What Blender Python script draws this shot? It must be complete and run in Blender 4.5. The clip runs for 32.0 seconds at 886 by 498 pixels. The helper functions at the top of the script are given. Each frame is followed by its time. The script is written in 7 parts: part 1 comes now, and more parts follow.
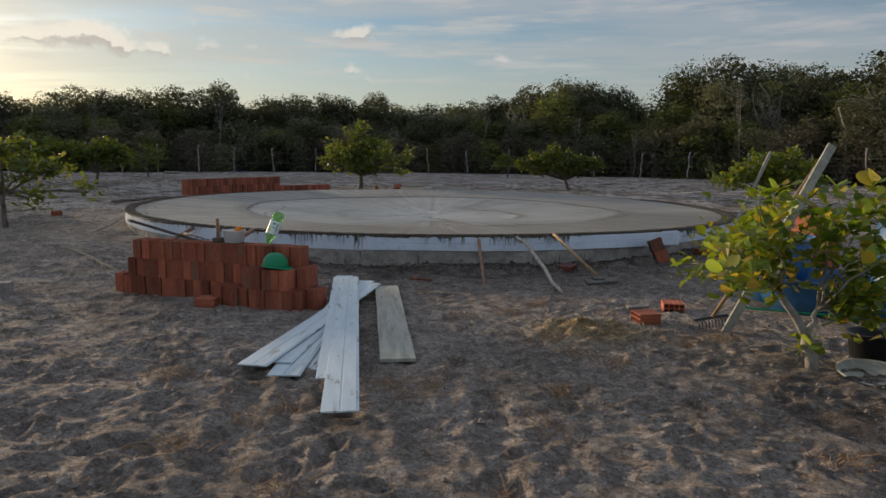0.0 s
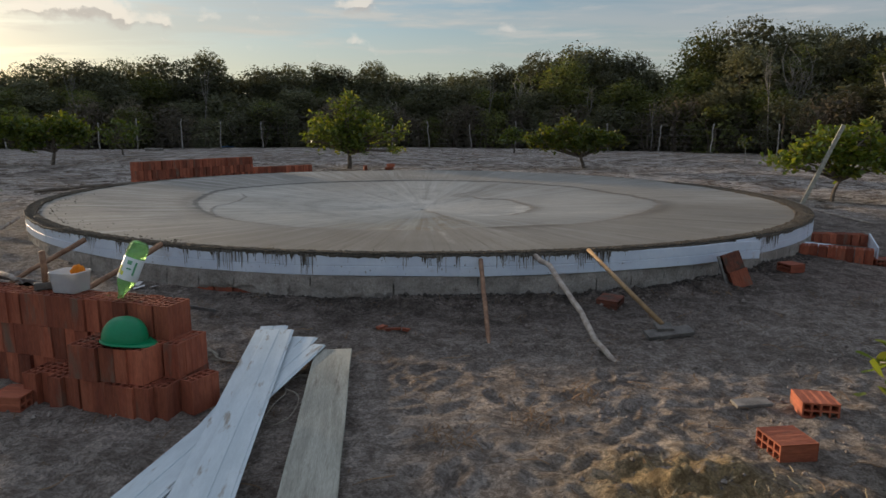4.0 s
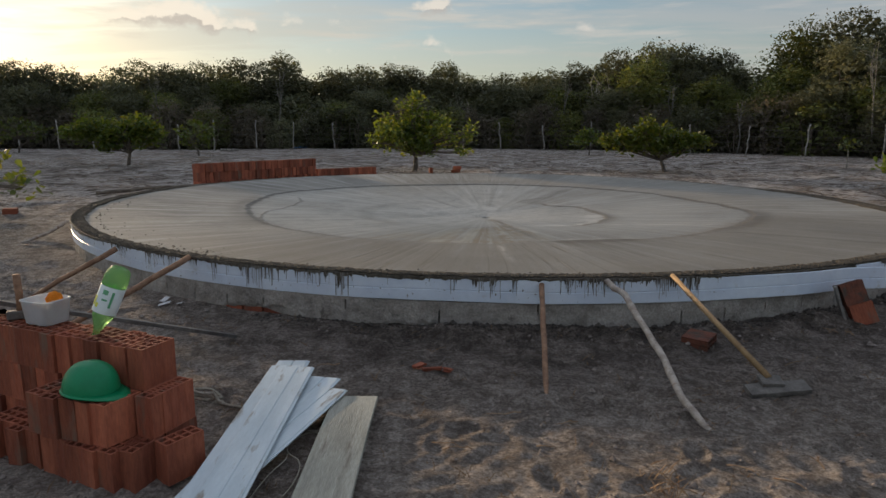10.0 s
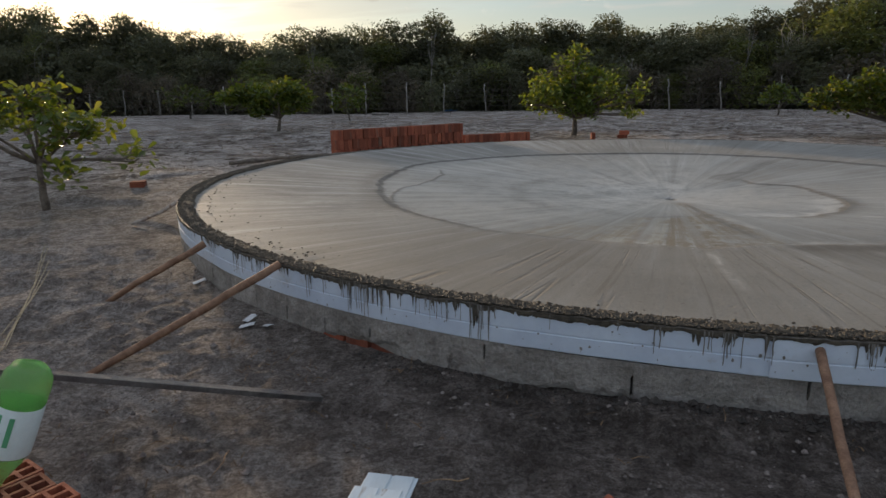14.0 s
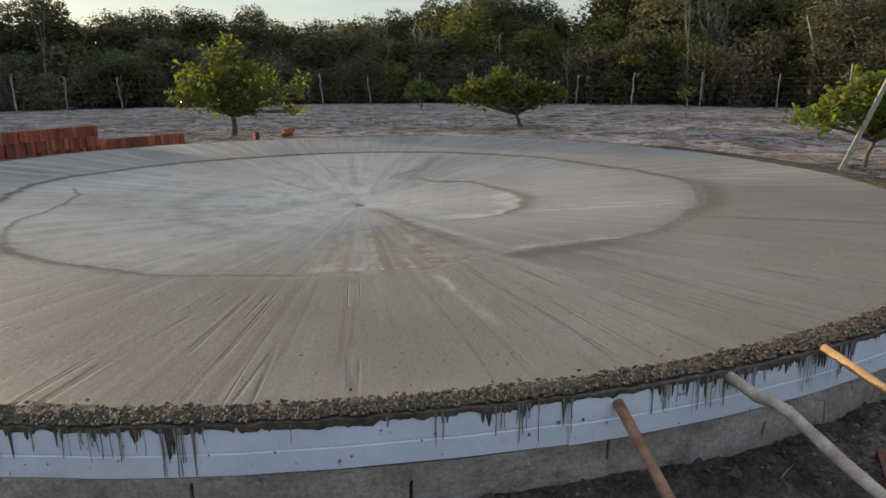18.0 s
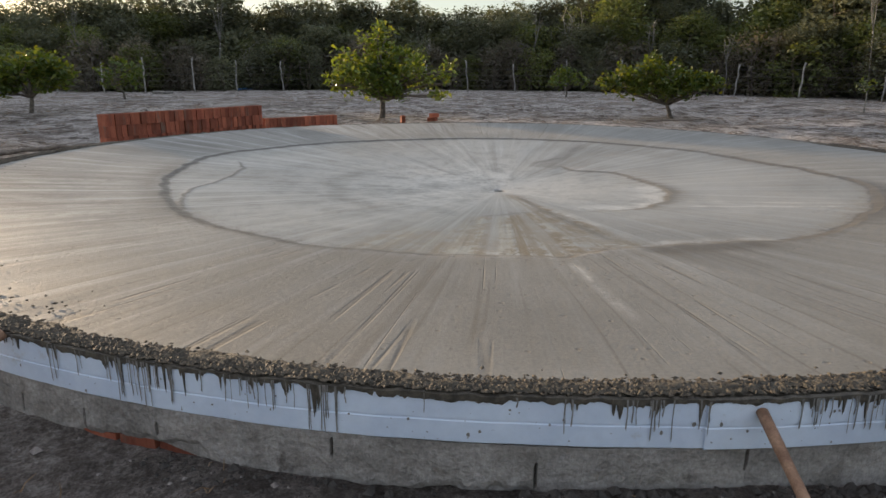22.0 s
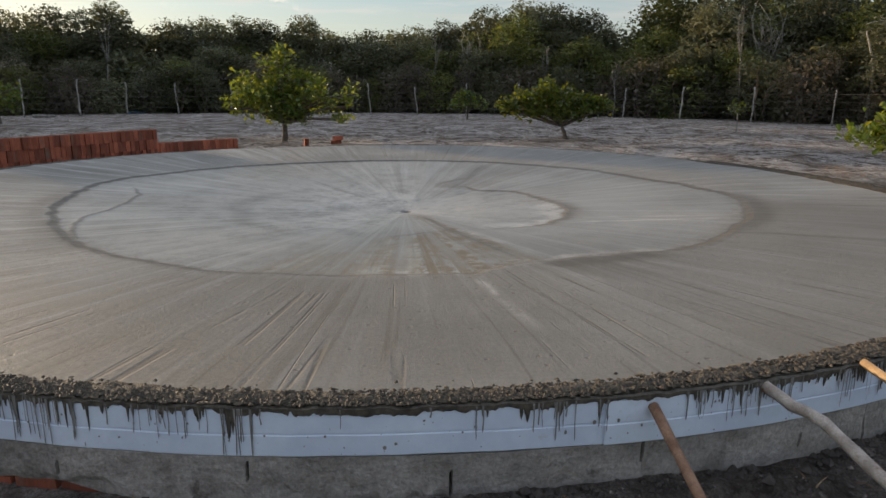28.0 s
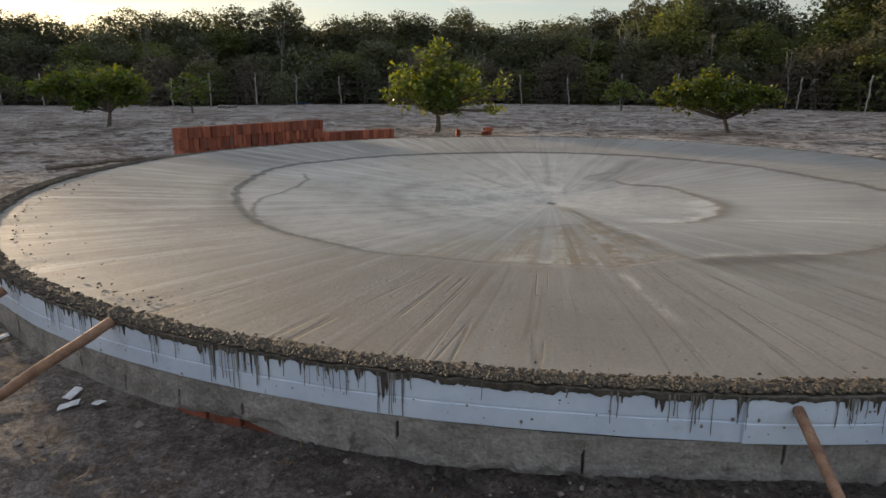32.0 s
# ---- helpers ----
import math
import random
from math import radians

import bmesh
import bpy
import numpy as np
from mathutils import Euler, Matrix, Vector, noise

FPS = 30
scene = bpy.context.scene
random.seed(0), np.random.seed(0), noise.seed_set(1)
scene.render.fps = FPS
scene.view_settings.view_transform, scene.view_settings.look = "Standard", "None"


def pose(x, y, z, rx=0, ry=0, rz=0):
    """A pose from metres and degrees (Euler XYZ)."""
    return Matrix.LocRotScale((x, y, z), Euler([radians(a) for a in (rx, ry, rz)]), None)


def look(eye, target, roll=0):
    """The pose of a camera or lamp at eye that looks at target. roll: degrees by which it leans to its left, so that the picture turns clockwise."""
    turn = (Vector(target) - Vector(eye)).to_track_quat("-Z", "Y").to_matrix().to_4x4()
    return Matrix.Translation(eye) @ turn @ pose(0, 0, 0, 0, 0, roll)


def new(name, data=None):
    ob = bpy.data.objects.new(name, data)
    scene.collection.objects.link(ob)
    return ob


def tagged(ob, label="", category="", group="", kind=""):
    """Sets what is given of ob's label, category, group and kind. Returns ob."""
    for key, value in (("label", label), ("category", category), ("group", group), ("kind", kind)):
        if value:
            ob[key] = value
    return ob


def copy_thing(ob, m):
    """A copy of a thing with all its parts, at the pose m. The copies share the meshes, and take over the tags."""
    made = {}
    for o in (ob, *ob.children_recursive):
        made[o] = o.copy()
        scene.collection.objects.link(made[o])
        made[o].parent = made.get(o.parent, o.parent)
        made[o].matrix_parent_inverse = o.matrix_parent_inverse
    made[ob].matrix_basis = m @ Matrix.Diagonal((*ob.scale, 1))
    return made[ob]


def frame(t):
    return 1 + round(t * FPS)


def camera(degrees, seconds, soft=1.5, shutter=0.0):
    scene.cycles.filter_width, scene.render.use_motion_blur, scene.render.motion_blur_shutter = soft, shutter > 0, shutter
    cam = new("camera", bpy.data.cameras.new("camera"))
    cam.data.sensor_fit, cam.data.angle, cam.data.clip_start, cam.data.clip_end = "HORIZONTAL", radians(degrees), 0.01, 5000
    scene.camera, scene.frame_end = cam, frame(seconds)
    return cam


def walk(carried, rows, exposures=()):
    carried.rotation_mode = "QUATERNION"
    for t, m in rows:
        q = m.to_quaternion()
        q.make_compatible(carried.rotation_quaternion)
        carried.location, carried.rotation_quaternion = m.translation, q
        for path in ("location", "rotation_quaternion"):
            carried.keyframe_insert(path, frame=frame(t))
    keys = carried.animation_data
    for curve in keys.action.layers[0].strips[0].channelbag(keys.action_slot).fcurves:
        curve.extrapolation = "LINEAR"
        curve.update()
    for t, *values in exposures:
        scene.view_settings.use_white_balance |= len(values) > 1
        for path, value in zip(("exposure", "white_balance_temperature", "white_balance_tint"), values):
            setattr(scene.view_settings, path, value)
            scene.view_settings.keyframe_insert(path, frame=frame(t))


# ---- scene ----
cam = camera(68.5, 32.0)
PATH = [
    (0, (0.266, 0.219, 1.394), (0.325, 2.198, 1.114), 0.5),
    (0.5, (0.297, 0.584, 1.437), (0.336, 2.556, 1.108), 1.9),
    (1, (0.275, 0.97, 1.451), (0.299, 2.94, 1.107), 1.3),
    (1.5, (0.332, 1.3, 1.442), (0.364, 3.269, 1.089), 0.7),
    (2, (0.419, 1.648, 1.461), (0.432, 3.619, 1.126), 2.4),
    (2.5, (0.422, 1.991, 1.452), (0.455, 3.97, 1.163), 1.3),
    (4.5, (0.555, 3.169, 1.497), (0.581, 5.133, 1.12), -0.4),
    (5, (0.595, 3.426, 1.476), (0.499, 5.391, 1.117), -0.9),
    (5.5, (0.65, 3.615, 1.49), (0.355, 5.556, 1.109), 0.5),
    (6, (0.635, 3.693, 1.498), (0.412, 5.645, 1.122), 0.5),
    (6.5, (0.61, 3.722, 1.502), (0.479, 5.682, 1.124), 0.6),
    (7, (0.617, 3.742, 1.499), (0.601, 5.702, 1.104), 0.3),
    (7.5, (0.631, 3.747, 1.503), (0.745, 5.706, 1.119), 0.3),
    (8, (0.659, 3.751, 1.515), (0.876, 5.706, 1.156), 0.3),
    (8.5, (0.665, 3.752, 1.514), (0.933, 5.703, 1.165), 0.2),
    (9, (0.671, 3.739, 1.513), (0.886, 5.697, 1.162), 0.1),
    (9.5, (0.671, 3.732, 1.511), (0.715, 5.698, 1.144), -0.2),
    (10, (0.668, 3.736, 1.497), (0.491, 5.695, 1.136), 0.1),
    (10.5, (0.694, 3.764, 1.482), (0.366, 5.698, 1.092), 0.2),
    (11, (0.671, 3.931, 1.479), (0.336, 5.862, 1.079), 0.1),
    (11.5, (0.6, 4.179, 1.495), (0.264, 6.112, 1.103), -0.6),
    (11.6, (0.603, 4.24, 1.496), (0.238, 6.162, 1.083), -0.8),
    (12, (0.65, 4.469, 1.491), (0.149, 6.364, 1.096), -1.1),
    (12.5, (0.679, 4.729, 1.5), (0.092, 6.598, 1.097), 0.2),
    (13, (0.524, 5.049, 1.463), (-0.092, 6.909, 1.063), 0.6),
    (13.5, (0.414, 5.317, 1.468), (-0.235, 7.151, 1.002), -0.9),
    (15.5, (-0.164, 6.331, 1.454), (-0.61, 8.224, 0.99), -1.0),
    (16, (-0.163, 6.524, 1.467), (-0.563, 8.414, 0.95), -0.7),
    (16.5, (-0.172, 6.574, 1.488), (-0.307, 8.501, 0.969), -0.7),
    (17, (-0.142, 6.606, 1.485), (-0.057, 8.535, 0.965), -0.5),
    (17.5, (-0.109, 6.61, 1.491), (0.137, 8.53, 0.987), -0.4),
    (18, (-0.079, 6.592, 1.504), (0.292, 8.493, 1.004), -0.7),
    (18.5, (-0.053, 6.584, 1.506), (0.461, 8.454, 1.016), -0.4),
    (19, (-0.03, 6.574, 1.512), (0.617, 8.407, 1.044), -0.3),
    (19.5, (-0.014, 6.56, 1.519), (0.714, 8.365, 1.061), -0.1),
    (20, (-0.005, 6.542, 1.521), (0.744, 8.338, 1.057), -0.2),
    (20.5, (0.018, 6.51, 1.518), (0.755, 8.309, 1.049), -0.0),
    (21, (0.001, 6.51, 1.506), (0.588, 8.361, 1.028), -0.1),
    (21.5, (-0.046, 6.538, 1.492), (0.209, 8.45, 0.966), -0.4),
    (22, (-0.11, 6.556, 1.496), (-0.145, 8.483, 0.962), 0.1),
    (22.5, (-0.179, 6.567, 1.498), (-0.406, 8.488, 0.99), 0.8),
    (23, (-0.233, 6.577, 1.496), (-0.614, 8.476, 0.997), 0.3),
    (23.5, (-0.258, 6.561, 1.503), (-0.649, 8.461, 1.017), 0.6),
    (24, (-0.264, 6.571, 1.504), (-0.672, 8.47, 1.027), 0.6),
    (24.5, (-0.268, 6.578, 1.502), (-0.683, 8.474, 1.02), 0.7),
    (26.5, (-0.294, 6.609, 1.5), (-0.487, 8.535, 0.999), 1.1),
    (27, (-0.221, 6.571, 1.503), (-0.354, 8.505, 1.013), 0.9),
    (27.5, (-0.151, 6.512, 1.507), (-0.093, 8.452, 1.025), 1.0),
    (28, (-0.121, 6.46, 1.507), (0.127, 8.389, 1.037), 0.2),
    (28.5, (-0.105, 6.415, 1.514), (0.252, 8.325, 1.041), -0.6),
    (29, (-0.084, 6.383, 1.522), (0.37, 8.272, 1.047), -0.6),
    (29.5, (-0.063, 6.365, 1.523), (0.427, 8.249, 1.067), -0.8),
    (30, (-0.048, 6.345, 1.521), (0.394, 8.243, 1.073), -0.6),
    (30.5, (-0.082, 6.302, 1.52), (0.161, 8.226, 1.034), -0.4),
    (31, (-0.088, 6.322, 1.509), (-0.061, 8.264, 1.029), -0.2),
    (31.5, (-0.095, 6.349, 1.493), (-0.233, 8.287, 1.018), -1.2),
    (32, (-0.134, 6.287, 1.53), (-0.325, 8.215, 1.034), -0.1),
]
walk(cam, [(t, look(eye, target, roll)) for t, eye, target, roll in PATH],
     exposures=[(0, 0.2, 5980, 10), (5, 0.26, 6110, 10), (6, 0.16, 6210, 11), (7.5, 0.36, 6260, 10), (9, 0.43, 6160, 10), (11, 0.16, 6260, 11), (13, 0.3, 6200, 11), (15.5, 0.45, 5840, 9), (17, 0.63, 5990, 10), (19, 0.91, 6240, 11), (21, 0.99, 6190, 11), (22, 0.99, 6190, 11), (24, 0.54, 6190, 11), (26.5, 0.51, 5950, 10), (28, 0.69, 6100, 11), (30, 0.88, 6250, 11), (32, 0.7, 6300, 11)])

# ---- world, sun ----
SUN_AZ, SUN_EL = radians(-48.5), radians(8.2)      # azimuth from +y towards +x
sun_way = Vector((math.sin(SUN_AZ) * math.cos(SUN_EL), math.cos(SUN_AZ) * math.cos(SUN_EL), math.sin(SUN_EL)))

world = bpy.data.worlds.new("sky")
scene.world = world
world.use_nodes = True
wn, wl = world.node_tree.nodes, world.node_tree.links
wn.clear()


def wmath(op, a, b=None, c=None):
    n = wn.new("ShaderNodeMath")
    n.operation = op
    for i, v in enumerate((a, b, c)):
        if v is None:
            continue
        if isinstance(v, (int, float)):
            n.inputs[i].default_value = v
        else:
            wl.new(v, n.inputs[i])
    return n.outputs[0]


sky = wn.new("ShaderNodeTexSky")
sky.sky_type, sky.sun_disc = "NISHITA", False
sky.sun_elevation, sky.sun_rotation = SUN_EL, SUN_AZ
sky.air_density, sky.dust_density, sky.ozone_density = 1.0, 0.7, 1.8
coord = wn.new("ShaderNodeTexCoord")
sep = wn.new("ShaderNodeSeparateXYZ")
wl.new(coord.outputs["Generated"], sep.inputs[0])
up = wmath("ADD", wmath("MAXIMUM", sep.outputs[2], 0.0), 0.09)
flat = wn.new("ShaderNodeCombineXYZ")
wl.new(wmath("MULTIPLY", wmath("DIVIDE", sep.outputs[0], up), 0.8), flat.inputs[0])
wl.new(wmath("MULTIPLY", wmath("DIVIDE", sep.outputs[1], up), 2.3), flat.inputs[1])


def cloud_layer(scale, low, high, detail, shift):
    moved = wn.new("ShaderNodeVectorMath")
    moved.operation = "ADD"
    wl.new(flat.outputs[0], moved.inputs[0])
    moved.inputs[1].default_value = shift
    n = wn.new("ShaderNodeTexNoise")
    wl.new(moved.outputs[0], n.inputs["Vector"])
    n.inputs["Scale"].default_value, n.inputs["Detail"].default_value, n.inputs["Roughness"].default_value = scale, detail, 0.55
    r = wn.new("ShaderNodeMapRange")
    r.interpolation_type = "SMOOTHSTEP"
    wl.new(n.outputs["Fac"], r.inputs[0])
    r.inputs[1].default_value, r.inputs[2].default_value = low, high
    return r.outputs[0]


veil = cloud_layer(0.50, 0.33, 0.60, 8, (3.1, 1.7, 0))
veil = wmath("MAXIMUM", veil, wmath("MULTIPLY", cloud_layer(1.5, 0.46, 0.66, 7, (8.3, 4.9, 0)), 0.7))
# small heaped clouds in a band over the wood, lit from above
azimuth = wmath("ARCTAN2", sep.outputs[0], sep.outputs[1])


def heap_noise(lift):
    at = wn.new("ShaderNodeCombineXYZ")
    wl.new(wmath("MULTIPLY", azimuth, 26.0), at.inputs[0])
    wl.new(wmath("MULTIPLY", wmath("ADD", sep.outputs[2], lift), 30.0), at.inputs[1])
    at.inputs[2].default_value = 9.3
    n = wn.new("ShaderNodeTexNoise")
    wl.new(at.outputs[0], n.inputs["Vector"])
    n.inputs["Scale"].default_value, n.inputs["Detail"].default_value, n.inputs["Roughness"].default_value = 1.0, 6, 0.55
    return n.outputs["Fac"]


def wramp(v, a, b, c=0.0, d=1.0):
    r = wn.new("ShaderNodeMapRange")
    r.interpolation_type = "SMOOTHSTEP"
    wl.new(v, r.inputs[0])
    for i, q in enumerate((a, b, c, d)):
        r.inputs[i + 1].default_value = q
    return r.outputs[0]


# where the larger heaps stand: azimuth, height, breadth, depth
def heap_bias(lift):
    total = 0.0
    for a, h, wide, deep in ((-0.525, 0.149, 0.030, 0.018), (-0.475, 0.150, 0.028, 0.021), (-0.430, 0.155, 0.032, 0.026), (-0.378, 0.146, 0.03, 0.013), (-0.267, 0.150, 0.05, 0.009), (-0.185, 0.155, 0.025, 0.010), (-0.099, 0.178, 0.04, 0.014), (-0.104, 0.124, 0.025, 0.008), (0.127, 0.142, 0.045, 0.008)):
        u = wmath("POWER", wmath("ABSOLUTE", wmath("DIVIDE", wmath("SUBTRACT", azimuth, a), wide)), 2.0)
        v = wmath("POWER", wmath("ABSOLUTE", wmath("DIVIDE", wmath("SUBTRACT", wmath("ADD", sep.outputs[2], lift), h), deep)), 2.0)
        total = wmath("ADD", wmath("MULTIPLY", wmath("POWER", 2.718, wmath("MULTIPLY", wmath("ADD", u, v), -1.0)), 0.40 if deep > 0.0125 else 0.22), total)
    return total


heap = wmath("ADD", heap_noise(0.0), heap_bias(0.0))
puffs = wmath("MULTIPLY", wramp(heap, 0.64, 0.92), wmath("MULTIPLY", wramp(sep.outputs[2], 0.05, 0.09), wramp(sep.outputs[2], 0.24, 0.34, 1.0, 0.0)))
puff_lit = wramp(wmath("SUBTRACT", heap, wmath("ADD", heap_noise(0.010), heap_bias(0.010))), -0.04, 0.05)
# long flat banks of thin cloud
bank_at = wn.new("ShaderNodeCombineXYZ")
wl.new(wmath("MULTIPLY", azimuth, 5.0), bank_at.inputs[0])
wl.new(wmath("MULTIPLY", sep.outputs[2], 42.0), bank_at.inputs[1])
bank_noise = wn.new("ShaderNodeTexNoise")
wl.new(bank_at.outputs[0], bank_noise.inputs["Vector"])
bank_noise.inputs["Scale"].default_value, bank_noise.inputs["Detail"].default_value, bank_noise.inputs["Roughness"].default_value = 1.0, 7, 0.6
banks = wmath("MULTIPLY", wramp(bank_noise.outputs["Fac"], 0.47, 0.68), wmath("MULTIPLY", wramp(sep.outputs[2], 0.08, 0.12), wramp(sep.outputs[2], 0.20, 0.32, 1.0, 0.0)))
# how near a direction lies to the sun
toward = wn.new("ShaderNodeVectorMath")
toward.operation = "DOT_PRODUCT"
wl.new(coord.outputs["Generated"], toward.inputs[0])
toward.inputs[1].default_value = sun_way
near_sun = wmath("POWER", wmath("MAXIMUM", toward.outputs["Value"], 0.0), 1.7)


def wmix(fac, a, b, blend="MIX"):
    n = wn.new("ShaderNodeMix")
    n.data_type, n.blend_type = "RGBA", blend
    for i, v in ((0, fac), (6, a), (7, b)):
        if isinstance(v, (int, float, tuple)):
            n.inputs[i].default_value = v
        else:
            wl.new(v, n.inputs[i])
    return n.outputs[2]


veil_colour = wmix(near_sun, (3.65, 3.72, 3.88, 1), (5.2, 4.6, 3.5, 1))
# cream haze low over the wood
low_haze = wmath("MULTIPLY", wramp(sep.outputs[2], 0.09, 0.20, 1.0, 0.0), 0.75)
veil = wmath("MAXIMUM", veil, low_haze)
veil_colour = wmix(low_haze, veil_colour, wmix(near_sun, (4.1, 3.75, 3.3, 1), (5.2, 4.4, 3.3, 1)))
# unseen thicker, brighter cloud overhead, added to lift the light on the ground
high_up = wramp(sep.outputs[2], 0.28, 0.75)
veil = wmath("MAXIMUM", veil, wmath("MULTIPLY", high_up, 0.95))
veil_colour = wmix(high_up, veil_colour, (5.7, 5.8, 6.3, 1))
puff_colour = wmix(puff_lit, wmix(near_sun, (2.9, 2.8, 2.85, 1), (4.9, 4.2, 3.4, 1)), wmix(near_sun, (4.6, 4.4, 4.2, 1), (8.6, 7.4, 5.7, 1)))
sky_colour = wmix(wmath("MULTIPLY", veil, 0.58), sky.outputs[0], veil_colour)
sky_colour = wmix(wmath("MULTIPLY", banks, 0.6), sky_colour, wmix(near_sun, (4.5, 4.2, 3.9, 1), (6.2, 5.4, 4.2, 1)))
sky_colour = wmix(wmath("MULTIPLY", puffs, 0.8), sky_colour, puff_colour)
# bright haze close round the sun
glow = wmath("MULTIPLY", wmath("POWER", wmath("MAXIMUM", toward.outputs["Value"], 0.0), 48.0), 0.5)
sky_colour = wmix(glow, sky_colour, (17.0, 13.0, 8.0, 1))
back = wn.new("ShaderNodeBackground")
wl.new(sky_colour, back.inputs[0])
back.inputs[1].default_value = 0.10
wl.new(back.outputs[0], wn.new("ShaderNodeOutputWorld").inputs[0])

lamp = bpy.data.lights.new("sun", "SUN")
lamp.energy, lamp.angle, lamp.color = 3.7, radians(2.0), (1.0, 0.73, 0.45)
new("sun", lamp).matrix_world = look(sun_way * 60, (0, 0, 0))

# ---- materials ----
def material(name, dark, light, scale=6.0, rough=0.8, bump=0.3, bump_scale=60.0, metal=0.0, fine=0.25, spread=0.0, through_light=None,
             stretch=(1, 1, 1), spec=0.4, coat=0.0, bump_dist=0.02, spots=None, rough_var=0.12):
    """Two colours mixed by a coarse noise, grain by a fine one, relief, a change from object to object, and stains."""
    m = bpy.data.materials.new(name)
    m.use_nodes = True
    nt = m.node_tree
    nodes, links = nt.nodes, nt.links
    bsdf = nodes["Principled BSDF"]
    tc = nodes.new("ShaderNodeTexCoord")
    mp = nodes.new("ShaderNodeMapping")
    mp.inputs["Scale"].default_value = stretch
    info = nodes.new("ShaderNodeObjectInfo")
    links.new(tc.outputs["Object"], mp.inputs["Vector"])
    off = nodes.new("ShaderNodeVectorMath")
    off.operation = "MULTIPLY_ADD"
    links.new(info.outputs["Random"], off.inputs[0])
    off.inputs[1].default_value = (37, 19, 53)
    links.new(mp.outputs[0], off.inputs[2])

    def noise_of(sc, detail, rough_=0.6):
        n = nodes.new("ShaderNodeTexNoise")
        links.new(off.outputs[0], n.inputs["Vector"])
        n.inputs["Scale"].default_value, n.inputs["Detail"].default_value, n.inputs["Roughness"].default_value = sc, detail, rough_
        return n.outputs["Fac"]

    def mix(fac, a, b, blend="MIX"):
        n = nodes.new("ShaderNodeMix")
        n.data_type, n.blend_type = "RGBA", blend
        for i, v in ((0, fac), (6, a), (7, b)):
            if isinstance(v, (int, float)):
                n.inputs[i].default_value = v
            elif isinstance(v, tuple):
                n.inputs[i].default_value = (*v, 1)
            else:
                links.new(v, n.inputs[i])
        return n.outputs[2]

    def ramp(v, a, b):
        r = nodes.new("ShaderNodeMapRange")
        r.interpolation_type = "SMOOTHSTEP"
        links.new(v, r.inputs[0])
        r.inputs[1].default_value, r.inputs[2].default_value = a, b
        return r.outputs[0]

    coarse = ramp(noise_of(scale, 4), 0.3, 0.7)
    colour = mix(coarse, dark, light)
    grain = noise_of(scale * 9, 3, 0.7)
    g = nodes.new("ShaderNodeMapRange")
    links.new(grain, g.inputs[0])
    g.inputs[1].default_value, g.inputs[2].default_value, g.inputs[3].default_value, g.inputs[4].default_value = 0.25, 0.75, 1 - fine, 1 + fine
    hsv = nodes.new("ShaderNodeHueSaturation")
    links.new(colour, hsv.inputs["Color"])
    value = g.outputs[0]
    if spread:
        s = nodes.new("ShaderNodeMapRange")
        links.new(info.outputs["Random"], s.inputs[0])
        s.inputs[3].default_value, s.inputs[4].default_value = 1 - spread, 1 + spread
        mul = nodes.new("ShaderNodeMath")
        mul.operation = "MULTIPLY"
        links.new(value, mul.inputs[0]), links.new(s.outputs[0], mul.inputs[1])
        value = mul.outputs[0]
    links.new(value, hsv.inputs["Value"])
    colour = hsv.outputs[0]
    if spots:
        where, sc, lo, hi = spots
        colour = mix(ramp(noise_of(sc, 5, 0.65), lo, hi), colour, where)
    links.new(colour, bsdf.inputs["Base Color"])
    rr = nodes.new("ShaderNodeMapRange")
    links.new(noise_of(scale * 2.3, 3), rr.inputs[0])
    rr.inputs[3].default_value, rr.inputs[4].default_value = max(rough - rough_var, 0.02), min(rough + rough_var, 1)
    links.new(rr.outputs[0], bsdf.inputs["Roughness"])
    bsdf.inputs["Metallic"].default_value = metal
    bsdf.inputs["Specular IOR Level"].default_value = spec
    bsdf.inputs["Coat Weight"].default_value = coat
    if bump:
        b = nodes.new("ShaderNodeBump")
        b.inputs["Strength"].default_value, b.inputs["Distance"].default_value = bump, bump_dist
        links.new(noise_of(bump_scale, 5, 0.65), b.inputs["Height"])
        links.new(b.outputs[0], bsdf.inputs["Normal"])
    if through_light:
        out = nodes["Material Output"]
        tr = nodes.new("ShaderNodeBsdfTranslucent")
        links.new(mix(1.0, colour, through_light, "MULTIPLY"), tr.inputs["Color"])
        ad = nodes.new("ShaderNodeMixShader")
        ad.inputs[0].default_value = 0.42
        links.new(bsdf.outputs[0], ad.inputs[1]), links.new(tr.outputs[0], ad.inputs[2])
        links.new(ad.outputs[0], out.inputs["Surface"])
    return m


